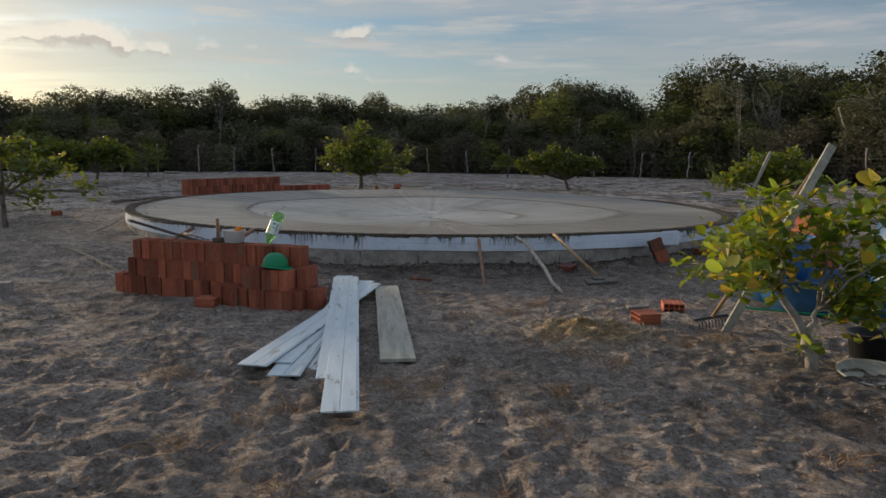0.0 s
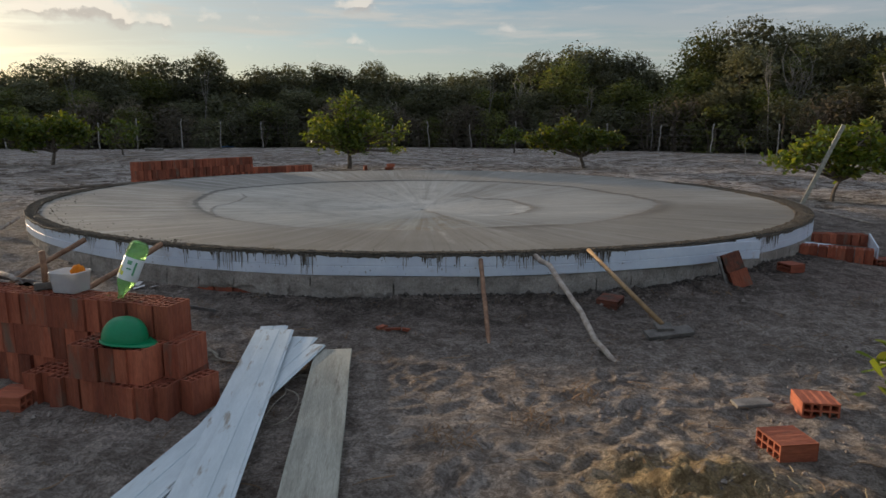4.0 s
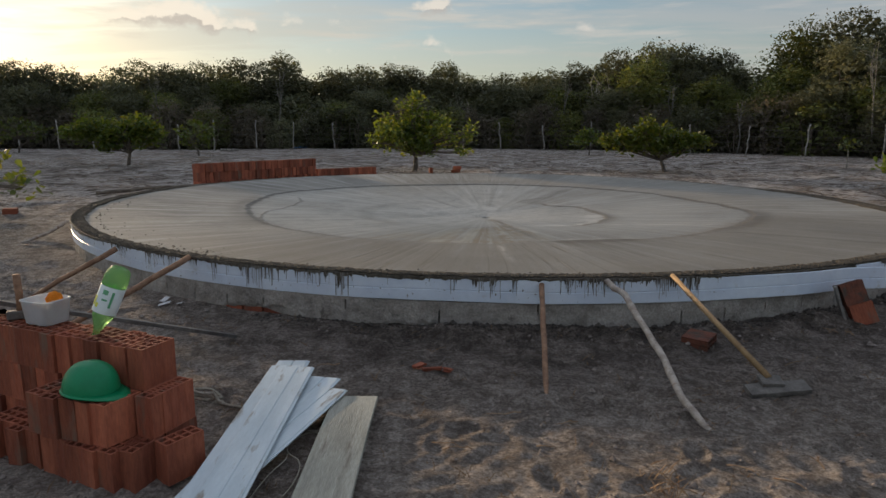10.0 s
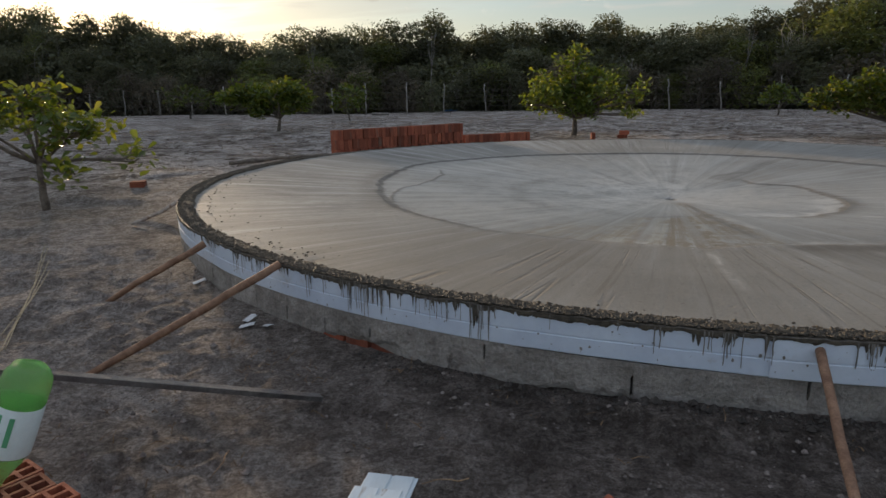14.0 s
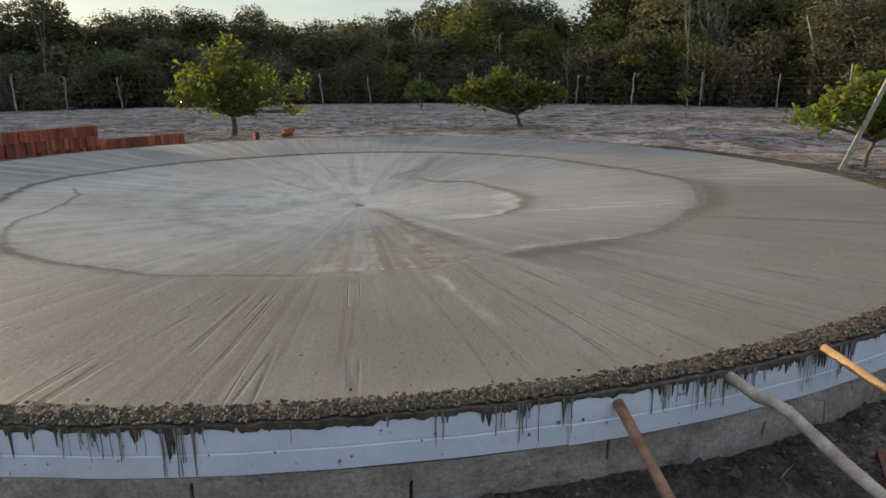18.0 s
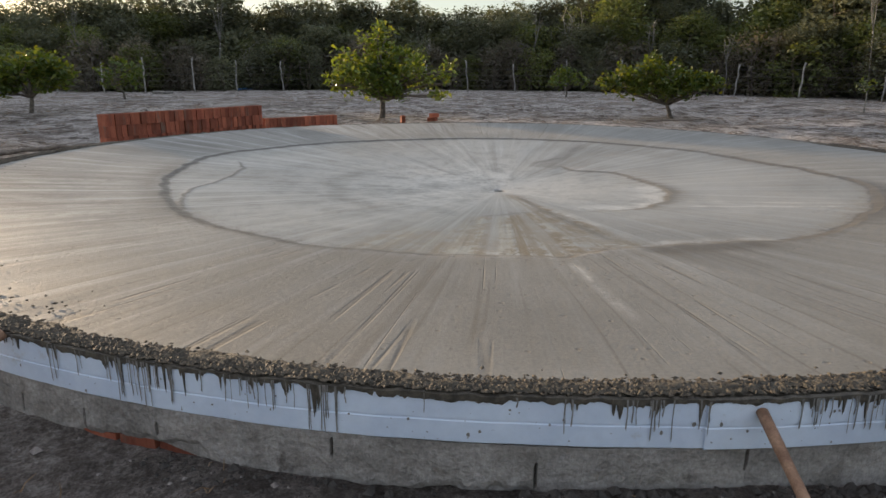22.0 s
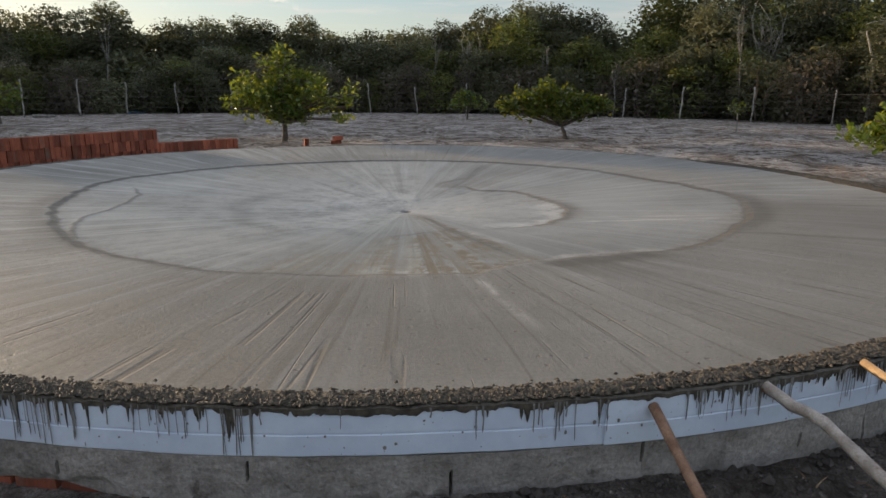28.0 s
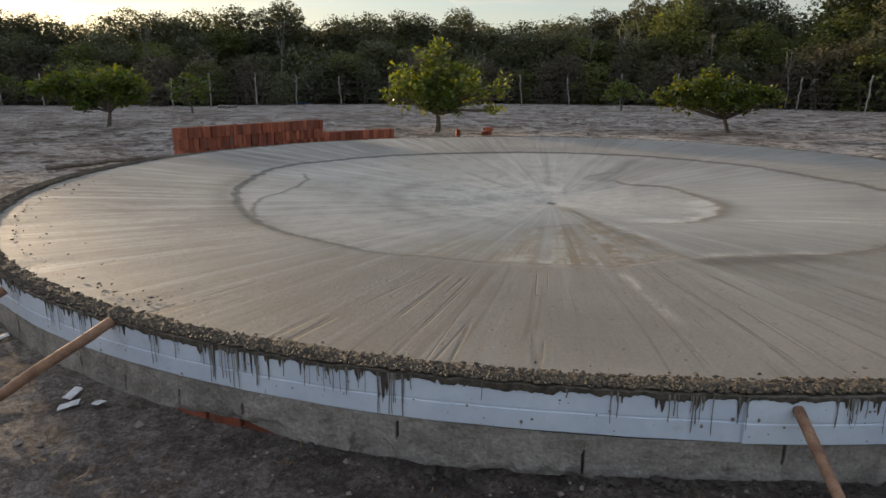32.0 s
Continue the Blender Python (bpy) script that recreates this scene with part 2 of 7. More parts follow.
def leaf_material(name, dark, light, tip, rough=0.5, through_light=(2.2, 2.0, 0.6), share=0.4, spec=0.4):
    """Leaves: the colour changes from leaf to leaf and light comes through."""
    m = bpy.data.materials.new(name)
    m.use_nodes = True
    nodes, links = m.node_tree.nodes, m.node_tree.links
    bsdf, out = nodes["Principled BSDF"], nodes["Material Output"]
    geo, info = nodes.new("ShaderNodeNewGeometry"), nodes.new("ShaderNodeObjectInfo")
    add = nodes.new("ShaderNodeMath")
    add.operation = "ADD"
    links.new(geo.outputs["Random Per Island"], add.inputs[0])
    links.new(info.outputs["Random"], add.inputs[1])
    fr = nodes.new("ShaderNodeMath")
    fr.operation = "FRACT"
    links.new(add.outputs[0], fr.inputs[0])
    cr = nodes.new("ShaderNodeValToRGB")
    e = cr.color_ramp.elements
    e[0].position, e[0].color = 0.0, (*dark, 1)
    e[1].position, e[1].color = 0.7, (*light, 1)
    last = cr.color_ramp.elements.new(1.0)
    last.color = (*tip, 1)
    links.new(fr.outputs[0], cr.inputs[0])
    vary = nodes.new("ShaderNodeMapRange")
    links.new(info.outputs["Random"], vary.inputs[0])
    vary.inputs[3].default_value, vary.inputs[4].default_value = 0.58, 1.42
    hsv = nodes.new("ShaderNodeHueSaturation")
    links.new(cr.outputs[0], hsv.inputs["Color"]), links.new(vary.outputs[0], hsv.inputs["Value"])
    links.new(hsv.outputs[0], bsdf.inputs["Base Color"])
    bsdf.inputs["Roughness"].default_value, bsdf.inputs["Specular IOR Level"].default_value = rough, spec
    tint = nodes.new("ShaderNodeMix")
    tint.data_type, tint.blend_type = "RGBA", "MULTIPLY"
    tint.inputs[0].default_value = 1
    links.new(hsv.outputs[0], tint.inputs[6])
    tint.inputs[7].default_value = (*through_light, 1)
    tr = nodes.new("ShaderNodeBsdfTranslucent")
    links.new(tint.outputs[2], tr.inputs["Color"])
    ms = nodes.new("ShaderNodeMixShader")
    ms.inputs[0].default_value = share
    links.new(bsdf.outputs[0], ms.inputs[1]), links.new(tr.outputs[0], ms.inputs[2])
    links.new(ms.outputs[0], out.inputs["Surface"])
    return m


M_BRICK = material("fired_clay", (0.235, 0.066, 0.036), (0.36, 0.112, 0.058), scale=9, rough=0.85, bump=0.35, bump_scale=45, spread=0.42,
                   stretch=(1, 1, 0.25), spots=((0.185, 0.115, 0.08), 7, 0.55, 0.72))
M_BRICK_DAMP = material("damp_fired_clay", (0.10, 0.038, 0.024), (0.19, 0.066, 0.038), scale=9, rough=0.8, bump=0.35, bump_scale=45, spots=((0.075, 0.055, 0.042), 8, 0.48, 0.62))
M_BLOCK = material("mortared_block", (0.25, 0.224, 0.194), (0.41, 0.372, 0.33), scale=6, rough=0.9, bump=0.8, bump_scale=34, bump_dist=0.02, spread=0.12, fine=0.32,
                   spots=((0.14, 0.122, 0.105), 5.0, 0.63, 0.72))
M_PVC = material("white_pvc", (0.64, 0.71, 0.82), (0.74, 0.81, 0.90), scale=3, rough=0.38, bump=0.05, bump_scale=20, fine=0.04, spec=0.5,
                 spots=((0.50, 0.49, 0.47), 5.5, 0.60, 0.76))
M_PVC_DIRTY = material("stained_pvc", (0.51, 0.588, 0.622), (0.63, 0.708, 0.742), scale=4, rough=0.48, bump=0.06, bump_scale=20, fine=0.06, spec=0.5, stretch=(0.5, 2.2, 1),
                 spots=((0.30, 0.275, 0.235), 7.0, 0.57, 0.69))
M_STREAK = material("thin_cement_run", (0.15, 0.138, 0.12), (0.29, 0.27, 0.245), scale=12, rough=0.7, bump=0.2, bump_scale=140)
M_MORTAR = material("wet_mortar", (0.045, 0.038, 0.028), (0.12, 0.10, 0.072), scale=30, rough=0.6, bump=0.5, bump_scale=140)
M_GRAVEL = material("rough_gravel_concrete", (0.05, 0.042, 0.031), (0.14, 0.118, 0.083), scale=22, rough=0.8, bump=0.8, bump_scale=90, fine=0.4)
M_WOOD = material("grey_plank", (0.29, 0.285, 0.235), (0.43, 0.425, 0.36), scale=4, rough=0.8, bump=0.3, bump_scale=30, stretch=(6, 0.6, 6),
                  spots=((0.17, 0.145, 0.11), 2.6, 0.58, 0.72))
M_STICK = material("debarked_branch", (0.19, 0.10, 0.058), (0.34, 0.20, 0.12), scale=14, rough=0.75, bump=0.4, bump_scale=40, spread=0.15)
M_STICK_PALE = material("pale_branch", (0.29, 0.24, 0.20), (0.50, 0.44, 0.375), scale=14, rough=0.8, bump=0.4, bump_scale=40, spread=0.1,
                        spots=((0.22, 0.12, 0.07), 9, 0.55, 0.7))
M_HANDLE = material("yellow_handle_wood", (0.25, 0.16, 0.075), (0.37, 0.245, 0.12), scale=10, rough=0.6, bump=0.25, bump_scale=40, spots=((0.20, 0.14, 0.09), 9, 0.58, 0.74))
M_BARK = material("bark", (0.09, 0.07, 0.055), (0.20, 0.165, 0.13), scale=12, rough=0.9, bump=0.6, bump_scale=30, spread=0.2)
M_BARK_PALE = material("pale_bark", (0.26, 0.235, 0.20), (0.42, 0.39, 0.34), scale=12, rough=0.9, bump=0.5, bump_scale=30, spread=0.2)
M_POST = material("weathered_post", (0.13, 0.12, 0.107), (0.26, 0.24, 0.215), scale=9, rough=0.9, bump=0.4, bump_scale=30, spread=0.2)
M_FENCE = material("pale_weathered_post", (0.20, 0.185, 0.165), (0.38, 0.35, 0.315), scale=9, rough=0.9, bump=0.4, bump_scale=30, spread=0.25)
M_STEEL = material("rusty_steel", (0.10, 0.09, 0.085), (0.20, 0.185, 0.17), scale=8, rough=0.6, bump=0.2, bump_scale=60, metal=0.6)
M_WIRE = material("barbed_wire", (0.09, 0.085, 0.08), (0.15, 0.14, 0.13), scale=20, rough=0.6, bump=0.0, metal=0.7)
M_DRY = material("dry_grass", (0.23, 0.135, 0.07), (0.42, 0.28, 0.155), scale=30, rough=0.8, bump=0.0, spread=0.2)
M_STRAW = material("pale_straw", (0.36, 0.29, 0.18), (0.52, 0.43, 0.28), scale=30, rough=0.8, bump=0.0)
M_HELMET = material("green_plastic", (0.0, 0.20, 0.075), (0.005, 0.25, 0.10), scale=6, rough=0.42, bump=0.04, bump_scale=60, fine=0.08, spec=0.5)
M_TUB = material("white_tub_plastic", (0.70, 0.71, 0.72), (0.78, 0.79, 0.80), scale=5, rough=0.35, bump=0.02, fine=0.04, through_light=(1, 1, 1))
M_ORANGE = material("orange_sponge", (0.75, 0.28, 0.02), (0.85, 0.40, 0.05), scale=20, rough=0.9, bump=0.5, bump_scale=150, through_light=(1, 1, 1))
M_BLUE = material("blue_plastic", (0.015, 0.07, 0.19), (0.03, 0.12, 0.27), scale=5, rough=0.4, bump=0.05, fine=0.08, spec=0.5)
M_BLUE_RIM = material("worn_blue_rim", (0.26, 0.36, 0.46), (0.42, 0.50, 0.57), scale=8, rough=0.5, bump=0.05)
M_BLACK = material("black_plastic", (0.012, 0.013, 0.016), (0.03, 0.03, 0.035), scale=6, rough=0.55, bump=0.1)
M_PAPER = material("paper_scrap", (0.6, 0.6, 0.6), (0.75, 0.75, 0.74), scale=10, rough=0.8, bump=0.1)
M_ROPE = material("dirty_rope", (0.26, 0.23, 0.18), (0.42, 0.38, 0.31), scale=60, rough=0.9, bump=0.5, bump_scale=200)
M_STONE = material("loose_aggregate", (0.040, 0.032, 0.022), (0.165, 0.128, 0.085), scale=40, rough=0.75, bump=0.3, bump_scale=120, fine=0.3)
M_CLOD = material("dry_clods", (0.15, 0.125, 0.108), (0.34, 0.29, 0.255), scale=30, rough=0.95, bump=0.4, bump_scale=120, fine=0.3)
M_MUD = material("dark_damp_soil", (0.045, 0.038, 0.032), (0.10, 0.086, 0.074), scale=30, rough=0.9, bump=0.6, bump_scale=90, fine=0.35)
M_CRUMB = material("wet_crumbs", (0.035, 0.03, 0.022), (0.10, 0.083, 0.056), scale=40, rough=0.75, bump=0.4, bump_scale=150, fine=0.3)

M_LEAF = leaf_material("cashew_leaf", (0.050, 0.078, 0.022), (0.090, 0.125, 0.032), (0.155, 0.172, 0.042), rough=0.42, through_light=(2.6, 2.2, 0.45), share=0.36)
M_LEAF_MID = leaf_material("cashew_leaf_bright", (0.070, 0.112, 0.026), (0.125, 0.170, 0.038), (0.20, 0.20, 0.046), rough=0.42, through_light=(2.4, 2.1, 0.45), share=0.4)
M_LEAF_NEAR = leaf_material("cashew_leaf_near", (0.095, 0.155, 0.026), (0.215, 0.275, 0.042), (0.42, 0.31, 0.06), rough=0.42, through_light=(2.2, 2.0, 0.5), share=0.45)
M_SCRUB = leaf_material("scrub_leaf", (0.086, 0.092, 0.062), (0.128, 0.136, 0.082), (0.165, 0.162, 0.096), rough=0.6, through_light=(1.4, 1.3, 0.8), share=0.30, spec=0.25)
M_SCRUB_PALE = leaf_material("yellow_scrub_leaf", (0.088, 0.108, 0.040), (0.145, 0.165, 0.056), (0.20, 0.19, 0.072), rough=0.6, through_light=(1.4, 1.35, 0.6), share=0.32, spec=0.25)
M_SCRUB_DRY = leaf_material("dry_scrub_leaf", (0.120, 0.112, 0.090), (0.165, 0.152, 0.122), (0.21, 0.185, 0.14), rough=0.75, through_light=(1.5, 1.3, 0.9), share=0.34, spec=0.2)


def math_like(nodes, links, a, b):
    n = nodes.new("ShaderNodeMath")
    n.operation = "MULTIPLY"
    links.new(a, n.inputs[0]), links.new(b, n.inputs[1])
    return n.outputs[0]


def sand_material():
    m = bpy.data.materials.new("trodden_sand")
    m.use_nodes = True
    nodes, links = m.node_tree.nodes, m.node_tree.links
    bsdf = nodes["Principled BSDF"]
    tc = nodes.new("ShaderNodeTexCoord")

    def noise_of(sc, detail=5, rough=0.6):
        n = nodes.new("ShaderNodeTexNoise")
        links.new(tc.outputs["Object"], n.inputs["Vector"])
        n.inputs["Scale"].default_value, n.inputs["Detail"].default_value, n.inputs["Roughness"].default_value = sc, detail, rough
        return n.outputs["Fac"]

    def ramp(v, a, b, c=0.0, d=1.0):
        r = nodes.new("ShaderNodeMapRange")
        r.interpolation_type = "SMOOTHSTEP"
        links.new(v, r.inputs[0])
        for i, q in enumerate((a, b, c, d)):
            r.inputs[i + 1].default_value = q
        return r.outputs[0]

    def mix(fac, a, b, blend="MIX"):
        n = nodes.new("ShaderNodeMix")
        n.data_type, n.blend_type = "RGBA", blend
        for i, v in ((0, fac), (6, a), (7, b)):
            if isinstance(v, (int, float)):
                n.inputs[i].default_value = v
            elif isinstance(v, tuple):
                n.inputs[i].default_value = (*v, 1)
            else:
                links.new(v, n.inputs[i])
        return n.outputs[2]

    soil = nodes.new("ShaderNodeAttribute")
    soil.attribute_name = "soil"
    parts = nodes.new("ShaderNodeSeparateColor")
    links.new(soil.outputs["Color"], parts.inputs[0])
    damp, pale, yellow = parts.outputs[0], parts.outputs[1], parts.outputs[2]
    c = mix(ramp(noise_of(1.6, 6), 0.3, 0.7), (0.39, 0.350, 0.318), (0.60, 0.547, 0.505))
    sandy = mix(ramp(noise_of(0.9, 8, 0.75), 0.40, 0.56), (0.30, 0.272, 0.25), (0.62, 0.595, 0.575))
    sandy = mix(ramp(noise_of(2.7, 9, 0.82), 0.50, 0.57), sandy, (0.13, 0.108, 0.09))
    c = mix(pale, c, sandy)
    c = mix(damp, c, mix(ramp(noise_of(3.0, 5), 0.35, 0.7), (0.225, 0.199, 0.182), (0.370, 0.330, 0.302)))
    c = mix(math_like(nodes, links, yellow, ramp(noise_of(6, 6, 0.7), 0.34, 0.5)), c, (0.58, 0.45, 0.25))
    wet = math_like(nodes, links, soil.outputs["Alpha"], ramp(noise_of(2.6, 6, 0.7), 0.42, 0.60))
    c = mix(wet, c, (0.135, 0.119, 0.107))
    # dry and damp lumps and crumbs, with the relief's shade put into their colour
    clods = ramp(noise_of(9.5, 7, 0.75), 0.44, 0.55)
    c = mix(clods, mix(1.0, c, (0.70, 0.665, 0.63), "MULTIPLY"), mix(1.0, c, (1.12, 1.09, 1.05), "MULTIPLY"))
    crumbs = ramp(noise_of(27, 6, 0.75), 0.46, 0.54)
    c = mix(crumbs, mix(1.0, c, (0.76, 0.73, 0.70), "MULTIPLY"), mix(1.0, c, (1.10, 1.09, 1.07), "MULTIPLY"))
    litter = ramp(noise_of(19, 8, 0.8), 0.55, 0.64)
    c = mix(litter, c, mix(0.65, c, (0.075, 0.058, 0.042)))
    grain = ramp(noise_of(60, 8, 0.85), 0.28, 0.72, 0.5, 1.55)
    hsv = nodes.new("ShaderNodeHueSaturation")
    links.new(c, hsv.inputs["Color"]), links.new(grain, hsv.inputs["Value"])
    links.new(hsv.outputs[0], bsdf.inputs["Base Color"])
    bsdf.inputs["Roughness"].default_value, bsdf.inputs["Specular IOR Level"].default_value = 0.95, 0.15
    b = nodes.new("ShaderNodeBump")
    b.inputs["Strength"].default_value, b.inputs["Distance"].default_value = 1.0, 0.10
    warp = nodes.new("ShaderNodeTexNoise")
    links.new(tc.outputs["Object"], warp.inputs["Vector"])
    warp.inputs["Scale"].default_value, warp.inputs["Detail"].default_value = 5.0, 3
    bent = nodes.new("ShaderNodeVectorMath")
    bent.operation = "MULTIPLY_ADD"
    links.new(warp.outputs["Color"], bent.inputs[0])
    bent.inputs[1].default_value = (0.16, 0.16, 0.0)
    links.new(tc.outputs["Object"], bent.inputs[2])
    height = noise_of(18, 10, 0.8)
    for size, part_ in ((9.0, 0.55), (21.0, 0.32)):
        vor = nodes.new("ShaderNodeTexVoronoi")
        links.new(bent.outputs[0], vor.inputs["Vector"])
        vor.inputs["Scale"].default_value = size
        add = nodes.new("ShaderNodeMath")
        add.operation = "MULTIPLY_ADD"
        links.new(vor.outputs["Distance"], add.inputs[0])
        add.inputs[1].default_value = part_
        links.new(height, add.inputs[2])
        height = add.outputs[0]
    links.new(height, b.inputs["Height"])
    links.new(b.outputs[0], bsdf.inputs["Normal"])
    return m


def slab_material():
    """Fresh cement: trowel streaks run from the drain to the rim; the attribute holds wet lines, pale laitance and
    brown dirt, with edge shade and sky sheen put into the colour.
    """
    m = bpy.data.materials.new("trowelled_cement")
    m.use_nodes = True
    nodes, links = m.node_tree.nodes, m.node_tree.links
    bsdf = nodes["Principled BSDF"]
    tc = nodes.new("ShaderNodeTexCoord")
    sp = nodes.new("ShaderNodeSeparateXYZ")
    links.new(tc.outputs["Object"], sp.inputs[0])

    def math_of(op, a, b):
        n = nodes.new("ShaderNodeMath")
        n.operation = op
        for i, v in enumerate((a, b)):
            if isinstance(v, (int, float)):
                n.inputs[i].default_value = v
            else:
                links.new(v, n.inputs[i])
        return n.outputs[0]

    ob = tc.outputs["Object"]
    # bearing and distance from the drain
    px, py = math_of("ADD", sp.outputs[0], 0.03), math_of("ADD", sp.outputs[1], 0.53)
    ang = math_of("ARCTAN2", px, math_of("MULTIPLY", py, -1.0))
    rad = math_of("POWER", math_of("ADD", math_of("MULTIPLY", px, px), math_of("MULTIPLY", py, py)), 0.5)
    coat = nodes.new("ShaderNodeAttribute")
    coat.attribute_name = "coat"
    outer = coat.outputs["Fac"]
    fine_polar = nodes.new("ShaderNodeCombineXYZ")
    links.new(math_of("MULTIPLY", ang, 30.0), fine_polar.inputs[0])
    links.new(math_of("MULTIPLY", rad, 0.11), fine_polar.inputs[1])
    polar = nodes.new("ShaderNodeCombineXYZ")
    links.new(math_of("MULTIPLY", ang, 26.0), polar.inputs[0])
    links.new(math_of("MULTIPLY", rad, 0.22), polar.inputs[1])

    def noise_of(vec, sc, detail=5, rough=0.6, wobble=0.0):
        n = nodes.new("ShaderNodeTexNoise")
        links.new(vec, n.inputs["Vector"])
        n.inputs["Scale"].default_value, n.inputs["Detail"].default_value, n.inputs["Roughness"].default_value = sc, detail, rough
        n.inputs["Distortion"].default_value = wobble
        return n.outputs["Fac"]

    def ramp(v, a, b, c=0.0, d=1.0):
        r = nodes.new("ShaderNodeMapRange")
        r.interpolation_type = "SMOOTHSTEP"
        links.new(v, r.inputs[0])
        for i, q in enumerate((a, b, c, d)):
            r.inputs[i + 1].default_value = q
        return r.outputs[0]

    def mix(fac, a, b):
        n = nodes.new("ShaderNodeMix")
        n.data_type = "RGBA"
        for i, v in ((0, fac), (6, a), (7, b)):
            if isinstance(v, (int, float)):
                n.inputs[i].default_value = v
            elif isinstance(v, tuple):
                n.inputs[i].default_value = (*v, 1)
            else:
                links.new(v, n.inputs[i])
        return n.outputs[2]

    mark = nodes.new("ShaderNodeAttribute")
    mark.attribute_name = "marks"
    mk = nodes.new("ShaderNodeSeparateColor")
    links.new(mark.outputs["Color"], mk.inputs[0])
    c = mix(ramp(noise_of(ob, 0.55, 5), 0.32, 0.68), (0.212, 0.201, 0.171), (0.298, 0.284, 0.246))
    streak = noise_of(polar.outputs[0], 1.0, 5, 0.7)
    # pale trowel streaks, stronger to the left with the sky's sheen put into colour
    c = mix(math_of("MULTIPLY", ramp(streak, 0.50, 0.70), math_of("ADD", 0.24, math_of("MULTIPLY", ramp(px, -0.6, -3.2), 0.42))), c, (0.47, 0.46, 0.425))
    # thin dark scratches that the float drew outwards
    thin = noise_of(fine_polar.outputs[0], 0.62, 2, 0.5)
    line = ramp(math_of("ABSOLUTE", math_of("SUBTRACT", thin, 0.5), 0.0), 0.0, 0.012, 1.0, 0.0)
    line = math_of("MULTIPLY", line, math_of("MULTIPLY", ramp(noise_of(ob, 1.1, 3), 0.44, 0.58), ramp(outer, 0.0, 0.3)))
    c = mix(math_of("MULTIPLY", line, 0.8), c, (0.15, 0.13, 0.10))
    c = mix(math_of("MULTIPLY", ramp(noise_of(fine_polar.outputs[0], 2.6, 4, 0.7), 0.56, 0.68), math_of("ADD", 0.22, math_of("MULTIPLY", ramp(px, 0.5, -3.0), 0.2))), c, (0.19, 0.165, 0.13))
    # bolder scratches, sparse and wavering
    bold_at = nodes.new("ShaderNodeCombineXYZ")
    links.new(math_of("MULTIPLY", math_of("ADD", ang, math_of("MULTIPLY", noise_of(ob, 0.5, 1), 0.045)), 24.0), bold_at.inputs[0])
    links.new(math_of("MULTIPLY", rad, 0.05), bold_at.inputs[1])
    bold = ramp(math_of("ABSOLUTE", math_of("SUBTRACT", noise_of(bold_at.outputs[0], 1.0, 0.5, 0.4), 0.5), 0.0), 0.006, 0.026, 1.0, 0.0)
    patch_at = nodes.new("ShaderNodeCombineXYZ")
    links.new(math_of("MULTIPLY", ang, 8.0), patch_at.inputs[0])
    links.new(math_of("MULTIPLY", rad, 0.6), patch_at.inputs[1])
    bold = math_of("MULTIPLY", bold, math_of("MULTIPLY", ramp(noise_of(patch_at.outputs[0], 1.0, 3), 0.42, 0.56), ramp(outer, 0.05, 0.3)))
    c = mix(math_of("MULTIPLY", bold, 0.6), c, (0.150, 0.132, 0.104))
    # small pits and crumbs
    vor = nodes.new("ShaderNodeTexVoronoi")
    links.new(ob, vor.inputs["Vector"])
    vor.inputs["Scale"].default_value = 13.0
    cell = nodes.new("ShaderNodeSeparateColor")
    links.new(vor.outputs["Color"], cell.inputs[0])
    speck = math_of("MULTIPLY", ramp(math_of("ADD", vor.outputs["Distance"], math_of("MULTIPLY", noise_of(ob, 60, 2), 0.12)), 0.16, 0.27, 1.0, 0.0), ramp(cell.outputs[0], 0.56, 0.62))
    speck = math_of("MULTIPLY", speck, ramp(noise_of(ob, 0.8, 4), 0.36, 0.56))
    c = mix(math_of("MULTIPLY", speck, 0.7), c, (0.135, 0.118, 0.09))
    # crisp edge of the inner coat, and of the last batch's hook
    edge = math_of("SUBTRACT", math_of("MULTIPLY", noise_of(ob, 5, 7, 0.7), 0.16), 0.08)
    crisp = ramp(math_of("ABSOLUTE", math_of("SUBTRACT", outer, edge), 0.0), 0.018, 0.062, 1.0, 0.0)
    crisp = math_of("MULTIPLY", crisp, ramp(noise_of(ob, 1.1, 4), 0.24, 0.38))
    c = mix(math_of("MULTIPLY", crisp, 0.95), c, (0.075, 0.063, 0.046))
    fray = math_of("SUBTRACT", math_of("MULTIPLY", noise_of(ob, 9, 6, 0.7), 0.10), 0.05)

    def drawn(name, wide):
        at = nodes.new("ShaderNodeAttribute")
        at.attribute_name = name
        return at.outputs["Fac"], ramp(math_of("ABSOLUTE", math_of("SUBTRACT", at.outputs["Fac"], fray), 0.0), wide * 0.35, wide, 1.0, 0.0)

    hook_d, hook_line = drawn("hook", 0.045)
    c = mix(math_of("MULTIPLY", hook_line, 0.9), c, (0.092, 0.077, 0.056))
    c = mix(math_of("MULTIPLY", drawn("drag", 0.030)[1], 0.85), c, (0.085, 0.073, 0.055))
    crisp = math_of("MAXIMUM", crisp, hook_line)
    c = mix(math_of("MULTIPLY", mk.outputs[1], ramp(noise_of(ob, 3.6, 9, 0.78), 0.36, 0.60)), c, (0.50, 0.48, 0.425))
    swept = noise_of(polar.outputs[0], 0.55, 6, 0.7)
    c = mix(math_of("MULTIPLY", mk.outputs[2], ramp(swept, 0.50, 0.60)), c, (0.37, 0.34, 0.265))
    c = mix(math_of("MULTIPLY", mk.outputs[2], math_of("MAXIMUM", ramp(swept, 0.50, 0.42), ramp(noise_of(ob, 5.5, 9, 0.8), 0.45, 0.53))), c, (0.195, 0.150, 0.085))
